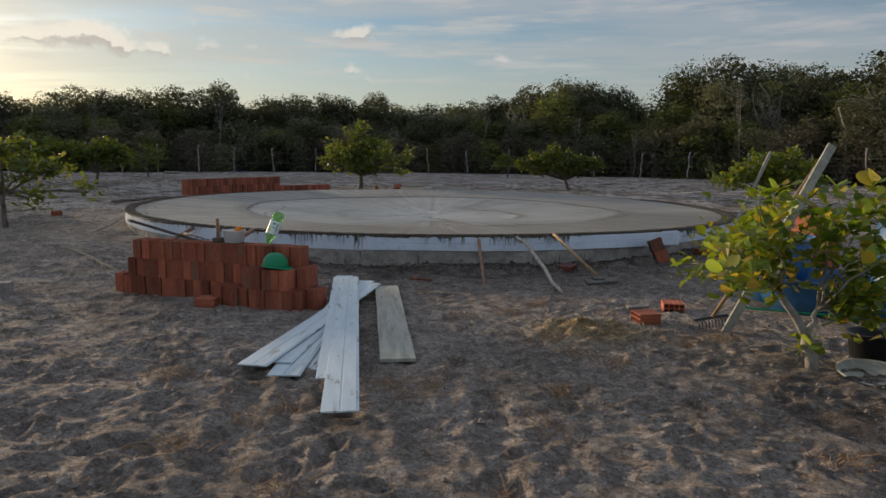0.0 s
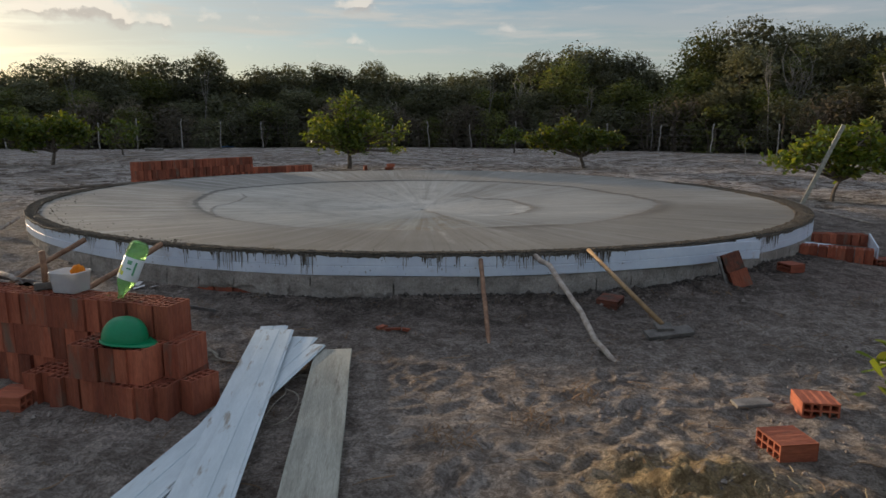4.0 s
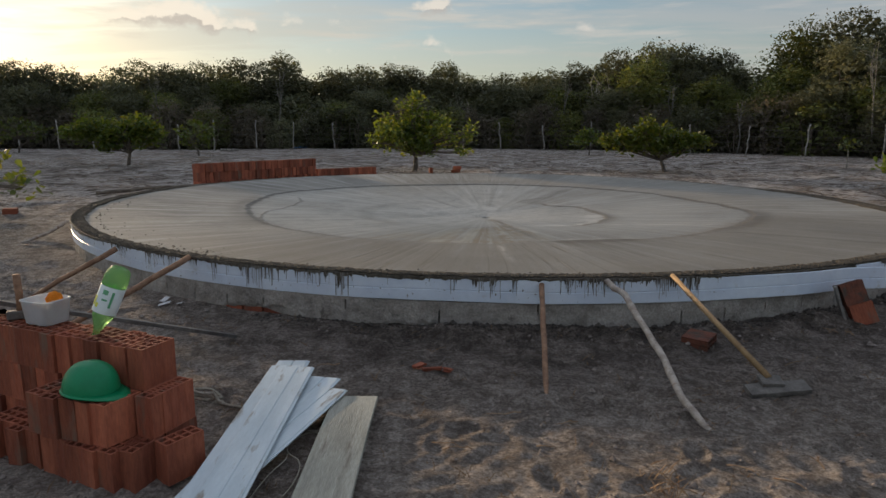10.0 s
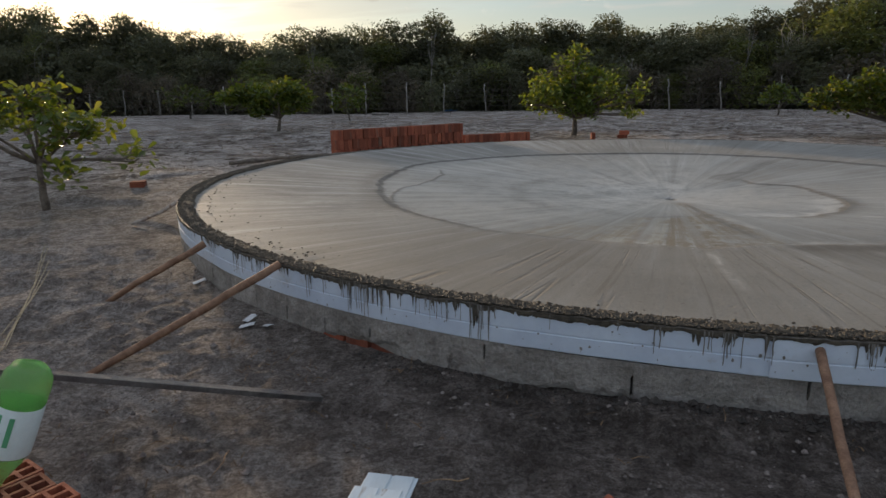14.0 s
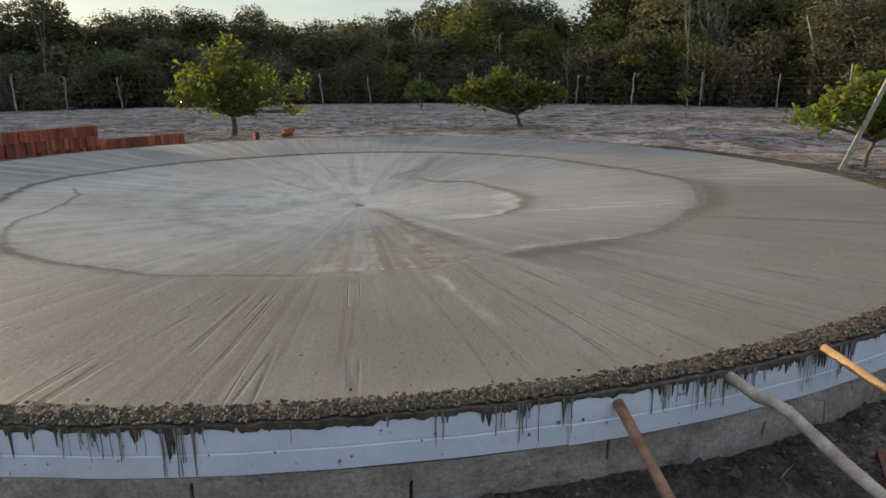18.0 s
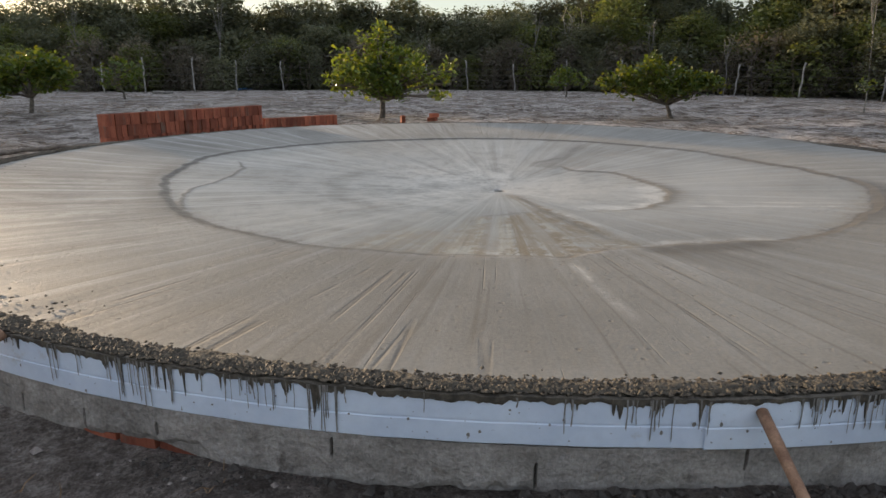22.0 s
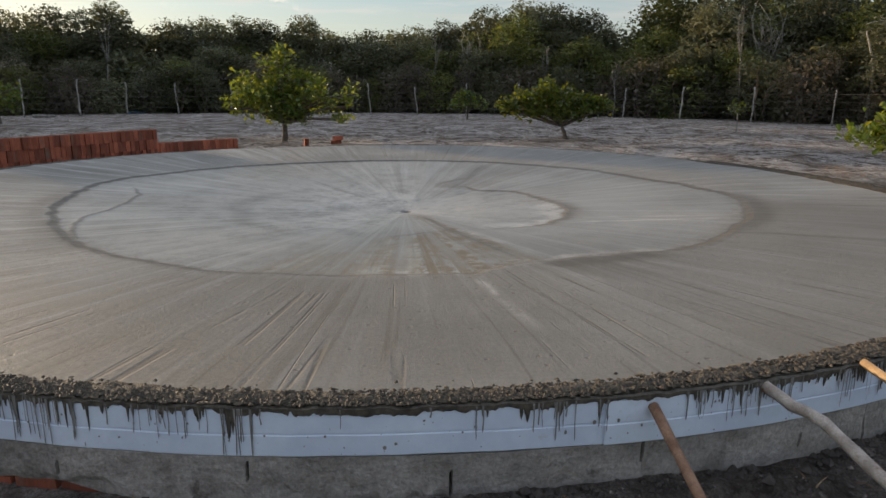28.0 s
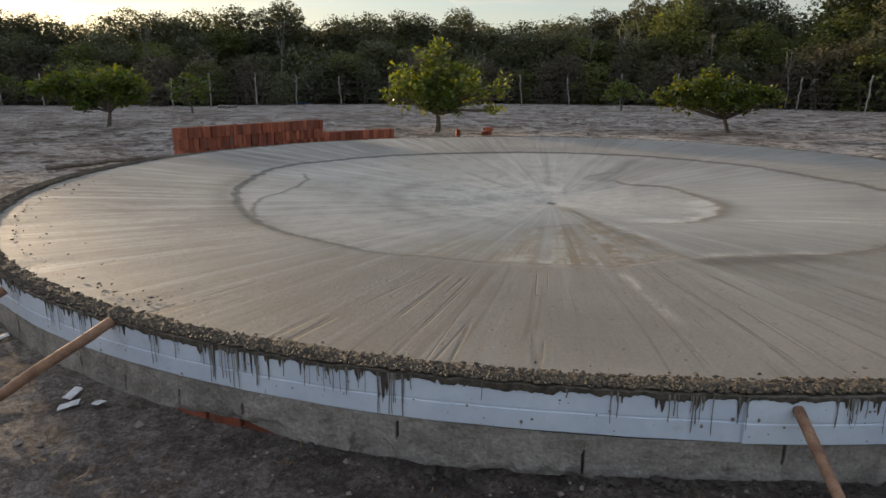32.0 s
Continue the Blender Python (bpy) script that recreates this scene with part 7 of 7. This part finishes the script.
# ---- buckets beside the bush ----
def bucket(label, x, y, r0, r1, h, tilt=0.0):
    b = thing("bucket", label, "bucket", pose(x, y, ground_at(x, y) - 0.01, tilt, 0, 20))
    v, f = lathe_data([(0.0, 0.0), (r0, 0.0), (r0 + (r1 - r0) * 0.5, h * 0.5), (r1, h), (r1 - 0.012, h), (r0 - 0.012, 0.02), (0.0, 0.02)], 40)
    link_mesh("bucket_body", v, f, M_BLUE, b, smooth=True)
    v, f = lathe_data([(r1 - 0.016, h + 0.004), (r1 + 0.006, h + 0.006), (r1 + 0.016, h - 0.004), (r1 + 0.014, h - 0.03), (r1 + 0.002, h - 0.032)], 40)
    link_mesh("rim", v, f, M_BLUE_RIM, b, "worn pale blue rim", smooth=True)
    v, f = tube_data([((r1 + 0.01) * math.cos(t), (r1 + 0.01) * math.sin(t) * 0.5 - 0.2 * r1, h - 0.02 - 0.22 * math.sin(t)) for t in np.linspace(0, math.pi, 14)], [0.004] * 14, 6)
    link_mesh("bail", v, f, M_STEEL, b, "thin wire handle")
    return b


bucket("tall blue plastic bucket with a worn pale rim", 3.92, 6.72, 0.24, 0.30, 0.68)
basin = thing("basin", "wide dark blue plastic basin on the sand", "basin", pose(4.02, 6.28, ground_at(4.0, 6.3) - 0.01))
v, f = lathe_data([(0.0, 0.0), (0.40, 0.0), (0.46, 0.15), (0.50, 0.33), (0.52, 0.335), (0.52, 0.35), (0.49, 0.35), (0.45, 0.15), (0.39, 0.02), (0.0, 0.02)], 48)
link_mesh("basin_body", v, f, M_BLUE, basin, smooth=True)
drum = thing("drum", "tall dark blue plastic drum behind the bush", "drum", pose(4.55, 5.75, ground_at(4.5, 5.7) - 0.01))
v, f = lathe_data([(0.0, 0.0), (0.26, 0.0), (0.28, 0.03), (0.28, 0.30), (0.29, 0.32), (0.28, 0.34), (0.28, 0.62), (0.29, 0.64), (0.28, 0.66), (0.27, 0.86), (0.25, 0.88), (0.0, 0.88)], 40)
link_mesh("drum_body", v, f, M_BLUE, drum, smooth=True)
for x, y, r, h in ((3.42, 4.58, 0.15, 0.20), (3.72, 4.66, 0.14, 0.19)):
    pot = thing("plant_pot", "black plastic nursery pot on the sand", "pot", pose(x, y, ground_at(x, y) - 0.01), "black pots")
    v, f = lathe_data([(0.0, 0.0), (r * 0.8, 0.0), (r, h), (r + 0.012, h), (r + 0.012, h + 0.01), (r - 0.01, h + 0.01), (r * 0.8 - 0.01, 0.03), (0.0, 0.03)], 28)
    link_mesh("pot_body", v, f, M_BLACK, pot, smooth=True)
pan = thing("mortar_pan", "flat sandy mortar board half buried beside the bush", "mortar board", pose(3.22, 4.22, ground_at(3.2, 4.2) + 0.0, 4, -4, 25))
v, f = lathe_data([(0.0, -0.02), (0.20, -0.02), (0.235, 0.018), (0.225, 0.022), (0.19, 0.0), (0.0, 0.0)], 36)
link_mesh("pan_body", v, f, M_WOOD, pan, smooth=True)
hose = stick("hose", "thin green hose lying on the sand", [(3.25, 6.1, 0.03), (3.5, 6.0, 0.02), (3.9, 5.82, 0.02), (4.3, 5.5, 0.02)], (0.01, 0.01), M_HELMET, "hose", seed=15, wob=0.01)

# ---- bush beside the walk: branches, and every leaf a piece ----
rbush = np.random.default_rng(77)
bush = thing("cashew_bush", "young cashew bush with rounded yellow-green leaves", "bush", pose(2.94, 4.42, ground_at(2.94, 4.42) - 0.02))


def big_leaf_mesh(n, curl):
    """A leathery leaf, broadest near its blunt rounded tip, folded a little along the midrib."""
    v, f = [], []
    spots = (0.0, 0.14, 0.34, 0.56, 0.76, 0.90, 0.97, 1.0)
    for t in spots:
        w = 0.35 * (0.10 + 0.90 * math.sin(0.5 * math.pi * t / 0.62)) if t < 0.62 else 0.35 * math.sqrt(max(0.02, 1 - ((t - 0.62) / 0.385) ** 2))
        w = 0.012 if t == 0 else w
        z = -curl * t * t + 0.02 * math.sin(5 * t + n)
        v += [(t, -w, z + 0.22 * w + 0.02 * math.sin(9 * t + n)), (t, 0, z), (t, w, z + 0.22 * w + 0.02 * math.cos(8 * t + n))]
    for i in range(len(spots) - 1):
        for j in range(2):
            f.append((i * 3 + j, i * 3 + j + 1, (i + 1) * 3 + j + 1, (i + 1) * 3 + j))
    me = bpy.data.meshes.new("leaf")
    me.from_pydata(v, [], f)
    me.materials.append(M_LEAF_NEAR)
    me.polygons.foreach_set("use_smooth", [True] * len(me.polygons))
    return me


LEAVES = [big_leaf_mesh(n, c) for n, c in ((0, 0.05), (1, 0.18), (2, 0.30), (3, -0.06))]
FOOT, FORK_A, FORK_B = (-0.08, 0.0, 0.24), (-0.27, 0.02, 0.53), (-0.02, 0.02, 0.42)
stems = [limb((0, 0, -0.05), FOOT, 0.047, 0.038, rbush, 0.03, 6), limb(FOOT, FORK_A, 0.032, 0.022, rbush, 0.05, 6), limb(FOOT, FORK_B, 0.022, 0.016, rbush, 0.06, 6)]
ends = []
for root, tips in ((FORK_A, ((-0.60, 0.94, 0.60), (-0.44, 0.86, 0.82), (-0.46, 0.5, 0.87), (-0.45, 0.2, 0.95), (-0.6, -0.22, 1.19), (-0.45, -0.1, 1.22), (-1.02, -0.72, 0.80), (-0.85, -0.5, 0.9), (-0.45, -0.1, 0.82), (-0.3, 0.15, 1.17),
                             (-0.75, -0.3, 1.0), (-0.15, 0.0, 1.17), (-0.55, 0.35, 0.76), (-0.2, 0.4, 1.0), (-0.6, 0.1, 0.85))),
                   (FORK_B, ((0.05, 0.0, 1.22), (0.27, 0.0, 1.27), (0.15, 0.2, 1.0), (0.45, 0.1, 1.18), (0.6, -0.1, 1.0), (0.35, 0.0, 0.7), (0.55, 0.1, 0.6), (0.22, -0.1, 0.55), (0.65, 0.0, 0.4), (0.4, -0.1, 0.35), (0.7, 0.2, 1.26), (0.15, -0.15, 0.8)))):
    for tip in tips:
        stems.append(limb(root, tip, 0.009, 0.0035, rbush, 0.09, 7))
        ends.append((np.array(root), np.array(tip)))
tv, tf = joined([([tuple(q) for q in a], b) for a, b in stems])
link_mesh("stem", tv, tf, M_BARK_PALE, bush, "forked grey stem and thin branches", smooth=True)
shoots = [(np.array(FOOT) + (0.02, -0.03, -0.04), np.array([0.3, -0.8, 0.2]))]
for start, tip in ends:
    out = (tip - start) / np.linalg.norm(tip - start)
    for k in range(3):
        shoots.append((start + (tip - start) * (1 - 0.20 * k) + rbush.normal(0, 0.05, 3) * (k > 0), out))
loose = []
for at, out in shoots:
    for k in range(4):
        yaw = k * 1.7 + rbush.uniform(0, 1)
        d = Vector(out * 0.6 + np.array([math.cos(yaw), math.sin(yaw), rbush.uniform(-0.25, 0.7)]))
        turn = d.to_track_quat("X", "Z").to_matrix().to_4x4() @ Matrix.Rotation(rbush.normal(0, 0.55), 4, "X")
        share("leaf", LEAVES[rbush.integers(4)], bush, Matrix.Translation(at + rbush.normal(0, 0.016, 3)) @ turn @ Matrix.Diagonal((*([float(rbush.uniform(0.085, 0.13))] * 3), 1)))
    loose.append(at - out * rbush.uniform(0, 0.16, (13, 1)) + rbush.normal(0, 0.065, (13, 3)))
v, f = leaf_cloud(np.concatenate(loose), 0.25, 0.085, 0.78, rbush)
tagged(link_mesh("foliage", v, f, M_LEAF_NEAR, bush, "inner leaves of the bush"), kind="stuff")

# ---- fence ----
fence = thing("fence", "wire fence of crooked weathered wooden posts", "fence")
FENCE = [(-42, 37.2), (-30, 40.2), (-15.3, 39.4), (-13.4, 40.6), (-11.8, 41.8), (-4, 42.6), (3, 42.8), (8, 40.2), (12.5, 37.0), (16.7, 33.4), (18.2, 30.2), (19.4, 24), (20.5, 17), (23, 9)]
rf = random.Random(21)
posts = []
for (x0, y0), (x1, y1) in zip(FENCE, FENCE[1:]):
    n = max(1, round(math.hypot(x1 - x0, y1 - y0) / 2.6))
    for i in range(n):
        posts.append((x0 + (x1 - x0) * i / n + rf.uniform(-0.15, 0.15), y0 + (y1 - y0) * i / n + rf.uniform(-0.15, 0.15)))
tops = []
for x, y in posts:
    z, h = ground_at(x, y), rf.uniform(1.35, 1.75)
    lx, ly = rf.uniform(-0.16, 0.16), rf.uniform(-0.1, 0.1)
    pts = [(x + lx * t + rf.uniform(-0.035, 0.035), y + ly * t, z - 0.1 + (h + 0.1) * t) for t in np.linspace(0, 1, 7)]
    v, f = tube_data(pts, [rf.uniform(0.026, 0.04) for _ in pts], 7)
    link_mesh("post", v, f, M_FENCE, fence, smooth=True)
    tops.append((Vector((x, y, z)), lx, ly, h))
for level in (0.35, 0.62, 0.9, 1.2):
    pts = [p + Vector((lx * level / h, ly * level / h + 0.05, level)) for p, lx, ly, h in tops]
    v, f = tube_data(pts, [0.006] * len(pts), 4)
    link_mesh("wire", v, f, M_WIRE, fence)
stick("snag", "bare pale dead trunk standing at the wood's edge", [(20.25, 30.9, 0.2), (20.27, 30.9, 2.35), (20.12, 30.95, 3.0), (19.8, 31.0, 3.88)], (0.08, 0.03), M_BARK_PALE, "dead tree", seed=31, wob=0.02)
stick("dead_branch", "thin grey dead stem arching over at the wood's edge", [(21.6, 30.0, 0.2), (21.5, 30.05, 2.5), (21.1, 30.2, 3.7), (20.6, 30.4, 4.15), (20.0, 30.6, 4.25), (19.5, 30.7, 4.1)], (0.05, 0.012), M_BARK_PALE, "dead tree", seed=34, wob=0.02)


def dead_stem(label, x, y, height, seed):
    """A bare pale trunk in the wood that forks upwards into thin twigs."""
    r = np.random.default_rng(seed)
    z = float(ground_level(x, y))
    fork = np.array([x + r.normal(0, 0.1), y, z + height * 0.52])
    pieces = [limb((x, y, z - 0.1), fork, 0.034, 0.026, r, 0.06, 6, 6)]
    for k in range(3):
        top = fork + (r.normal(0, 0.28), r.normal(0, 0.2), height * r.uniform(0.34, 0.48))
        pieces.append(limb(fork, top, 0.020, 0.007, r, 0.08, 6, 5))
        for _ in range(5):
            root = fork + (top - fork) * r.uniform(0.3, 0.9)
            pieces.append(limb(root, root + (r.normal(0, 0.3), r.normal(0, 0.2), r.uniform(0.1, 0.5)), 0.009, 0.004, r, 0.12, 4, 4))
    v, f = joined([([tuple(q) for q in a], b) for a, b in pieces])
    tagged(link_mesh("dead_tree", v, f, M_POST, None, smooth=True), label, "dead tree", "bare trees in the wood")


for seed, (label, x, y, height) in enumerate((
        ("slender pale bare tree rising out of the scrub", -13.3, 44.0, 4.9), ("forked pale bare trunk at the fence", 12.7, 38.9, 3.0), ("bare grey twigs standing above the scrub", 17.5, 35.4, 5.4),
        ("bare grey tree with fine twigs in the wood", 4.4, 46.6, 4.6), ("thin bare trunk leaning in the wood", 10.1, 42.6, 3.8), ("slender pale bare tree rising out of the scrub", -20.7, 43.4, 4.6))):
    dead_stem(label, x, y, height, 90 + seed)
stick("log", "pale log lying at the fence", [(-14.9, 39.0, 0.36), (-13.9, 38.9, 0.36)], (0.07, 0.06), M_POST, "log", seed=33)


# ---- small things on the sand ----
def rope(label, points, radius, mat, name="rope"):
    cu = bpy.data.curves.new(name, "CURVE")
    cu.dimensions, cu.bevel_depth, cu.bevel_resolution = "3D", radius, 2
    sp = cu.splines.new("NURBS")
    sp.points.add(len(points) - 1)
    for q, p in zip(sp.points, points):
        q.co = (*p, 1)
    sp.use_endpoint_u, sp.order_u = True, 4
    cu.materials.append(mat)
    return tagged(new(name, cu), label, "rope")


loop = [(-1.00 + 0.10 * math.cos(t) * (1 - 0.02 * t), 7.12 + 0.06 * math.sin(t), 0.0 + 0.006 * t) for t in np.linspace(0, 12, 34)]
loop = [(-1.42, 7.16, -0.02), (-1.3, 7.24, 0.0), (-1.12, 7.22, 0.0)] + loop + [(-0.9, 7.05, 0.0), (-0.75, 7.10, 0.0), (-0.62, 7.02, 0.0), (-0.55, 7.08, -0.01)]
rope("coil of dirty rope lying on the sand", [(x, y, ground_at(x, y) + 0.012 + max(0, z)) for x, y, z in loop], 0.009, M_ROPE)
wirepts = [(-0.10, 6.80), (-0.26, 6.83), (-0.35, 6.83), (-0.385, 6.75), (-0.36, 6.61), (-0.30, 6.47), (-0.34, 6.38), (-0.37, 6.28), (-0.38, 6.17), (-0.34, 6.11), (-0.25, 6.08), (-0.2, 6.3), (-0.24, 6.48), (-0.33, 6.5), (-0.37, 6.66), (-0.3, 6.86), (-0.2, 6.8)]
rope("tangle of thin pale wire between the boards", [(x, y, ground_at(x, y) + 0.03 + 0.02 * math.sin(9 * y)) for x, y in wirepts], 0.0035, M_ROPE, "wire")
for label, x, y, yaw, s in (("scrap of white paper beside the slab", -2.25, 9.0, 20, 0.10), ("scrap of white paper beside the slab", -2.12, 9.04, -35, 0.09), ("scrap of white paper beside the slab", -3.2, 9.72, 50, 0.10), ("scrap of white plastic on the sand", -2.3, 9.1, 80, 0.09)):
    bm = bmesh.new()
    bmesh.ops.create_grid(bm, x_segments=4, y_segments=3, size=0.5, matrix=Matrix.Diagonal((s, s * 0.55, 1, 1)))
    for q in bm.verts:
        q.co.z += 0.006 * math.sin(q.co.x * 30) + 0.004 * math.cos(q.co.y * 60)
    bmesh.ops.solidify(bm, geom=bm.faces[:], thickness=0.0015)
    p = part("paper_scrap", bm, M_PAPER, None)
    p.matrix_basis = pose(x, y, ground_at(x, y) + 0.018, 4, -6, yaw)
    tagged(p, label, "paper", "scraps")


tuft_heap = [(1.5, 5.2), (1.7, 5.3), (1.9, 5.35), (1.65, 5.45), (1.85, 5.15), (1.4, 5.35), (2.0, 5.25), (1.75, 5.1), (1.55, 5.05)]


def tufts(name, label, places, blades, height, spread, mat, seed):
    r = np.random.default_rng(seed)
    pieces = []
    for x, y in places:
        z = ground_at(x, y)
        for _ in range(blades):
            a, l = r.uniform(0, 6.28), height * r.uniform(0.4, 1.2)
            lean = r.uniform(0.2, 1.1)
            b = np.array([x + r.normal(0, spread), y + r.normal(0, spread), z - 0.005])
            m = b + (math.cos(a) * l * lean * 0.5, math.sin(a) * l * lean * 0.5, l * 0.32)
            e = m + (math.cos(a + r.uniform(-0.6, 0.6)) * l * lean * 0.6, math.sin(a) * l * lean * 0.6, l * r.uniform(-0.2, 0.35))
            pieces.append(tube_data([b, m, e], [0.0028, 0.0022, 0.001], 3, cap=False))
    v, f = joined(pieces)
    return tagged(link_mesh(name, v, f, mat, None), label, "grass", kind="stuff")


tufts("dry_grass", "dry reddish grass tufts on the sand", [(-0.45, 3.75), (-0.62, 3.55), (0.2, 3.9), (0.05, 4.05), (0.32, 4.1), (-0.9, 3.2), (0.9, 3.4), (1.1, 3.9), (-0.35, 2.8), (0.6, 2.7), (2.2, 3.0), (2.5, 2.7), (1.4, 4.7), (1.55, 4.4), (2.3, 5.0), (1.2, 5.0), (2.6, 5.1), (-1.3, 4.2), (1.1, 6.1), (0.6, 5.9), (1.4, 6.4)], 38, 0.12, 0.07, M_DRY, 5)
tufts("straw", "dry straw mixed into the sand heap", tuft_heap, 22, 0.05, 0.14, M_STRAW, 12)
tufts("dry_litter", "short dry stalks strewn over the sand", [(float(a), float(b)) for a, b in zip(rng.uniform(-4, 5, 700), rng.uniform(1.2, 9, 700)) if math.hypot(a - CX, b - CY) > RADIUS + 0.15], 3, 0.07, 0.05, M_DRY, 6)
tufts("far_grass", "sparse dry grass on the pale sand", [(float(a), float(b)) for a, b in zip(rng.uniform(-18, 16, 620), rng.uniform(16, 37, 620)) if math.hypot(a - CX, b - CY) > RADIUS + 0.6], 14, 0.13, 0.2, M_DRY, 8)
for k, (sx, ex) in enumerate(((-5.44, -3.5), (-5.3, -3.62), (-5.0, -3.4), (-4.7, -3.75))):
    sy, ey = 8.28 - 1.02 * (sx + 3.5) + 0.05 * k, 8.28 - 1.02 * (ex + 3.5) - 0.03 * k
    stick("stalk", "long pale dry stalk lying on the sand", [(sx, sy, ground_at(sx, sy) + 0.02), ((sx + ex) / 2, (sy + ey) / 2 + 0.04, ground_at((sx + ex) / 2, (sy + ey) / 2) + 0.03), (ex, ey, ground_at(ex, ey) + 0.02)], (0.0042, 0.003), M_STRAW, "stalk", "pale stalks", sides=6, wob=0.003, seed=70 + k)
blk = part("cement_block", box_bm(0.19, 0.14, 0.15, 0.012), M_BLOCK, None)
blk.matrix_basis = pose(-4.06, 6.89, ground_at(-4.06, 6.89) + 0.06, 0, 0, 15)
tagged(blk, "grey cement block standing on the sand", "block")
for k in range(48):
    x, y, a, l = rb.uniform(-2.5, 3.5), rb.uniform(3.0, 8.3), rb.uniform(0, 6.28), rb.uniform(0.08, 0.24)
    if math.hypot(x - CX, y - CY) < RADIUS + 0.4:
        continue
    bx, by = x + math.cos(a) * l, y + math.sin(a) * l
    stick("twig", "thin dry twig lying on the sand", [(x, y, ground_at(x, y) + 0.008), ((x + bx) / 2 + 0.02, (y + by) / 2, ground_at((x + bx) / 2, (y + by) / 2) + 0.014), (bx, by, ground_at(bx, by) + 0.008)], (0.003, 0.0015), M_DRY, "twig", "twigs", sides=5, wob=0.01, seed=k)

# crumbled clods strewn over the trodden ground
rc = np.random.default_rng(91)
clod_forms = [np.array(stone_data(1.0, 60 + k, (1.1, 0.95, 0.8))[0]) for k in range(6)]
clod_faces = np.array(stone_data(1.0, 60)[1])
vs, fs = [], []
while len(vs) < 9000:
    x, y = rc.uniform(-4.2, 5.2), rc.uniform(0.8, 10.0)
    if math.hypot(x - CX, y - CY) < RADIUS + 0.04 or (abs(x + 0.3) < 0.75 and 3.4 < y < 7.7):
        continue
    s = min(0.03, 0.004 + rc.exponential(0.0045))
    k = clod_forms[rc.integers(6)] * s
    t = rc.uniform(0, 6.28)
    k = np.stack([k[:, 0] * math.cos(t) - k[:, 1] * math.sin(t), k[:, 0] * math.sin(t) + k[:, 1] * math.cos(t), k[:, 2]], 1)
    fs.append(clod_faces + len(vs) * len(k))
    vs.append(k + (x, y, ground_at(x, y) + s * 0.3))
tagged(link_mesh("clods", np.concatenate(vs), np.concatenate(fs).tolist(), M_CLOD, None), "small dry clods and grit strewn over the sand", "grit", kind="stuff")

# dark damp soil thrown up against the foot of the wall
vs, fs = [], []
while len(vs) < 1900:
    a, off = radians(rc.uniform(253, 318)), abs(rc.normal(0, 0.11)) + 0.02
    x, y = CX + (RADIUS + off) * math.cos(a), CY + (RADIUS + off) * math.sin(a)
    if math.degrees(a) < 266 and rc.random() < 0.6:
        continue
    size = min(0.03, 0.004 + rc.exponential(0.006))
    k = clod_forms[rc.integers(6)] * size
    t = rc.uniform(0, 6.28)
    k = np.stack([k[:, 0] * math.cos(t) - k[:, 1] * math.sin(t), k[:, 0] * math.sin(t) + k[:, 1] * math.cos(t), k[:, 2]], 1)
    fs.append(clod_faces + len(vs) * len(k))
    vs.append(k + (x, y, ground_at(x, y) + size * 0.25))
tagged(link_mesh("soil_clods", np.concatenate(vs), np.concatenate(fs).tolist(), M_MUD, None), "dark damp soil clods heaped at the wall's foot", "soil", kind="stuff")

# a scrap of blue sheeting far off at the fence
bm = bmesh.new()
bmesh.ops.create_grid(bm, x_segments=6, y_segments=5, size=0.5, matrix=Matrix.Diagonal((0.7, 0.4, 1, 1)))
for q in bm.verts:
    q.co.z += 0.10 + 0.09 * noise.noise(q.co * 7)
bmesh.ops.solidify(bm, geom=bm.faces[:], thickness=0.01)
scrap = part("blue_sheet", bm, M_BLUE, None)
scrap.matrix_basis = pose(-11.72, 43.21, ground_at(-11.72, 43.21) - 0.02, 0, 0, 20)
tagged(scrap, "crumpled blue plastic sheet lying before the fence", "plastic sheet")
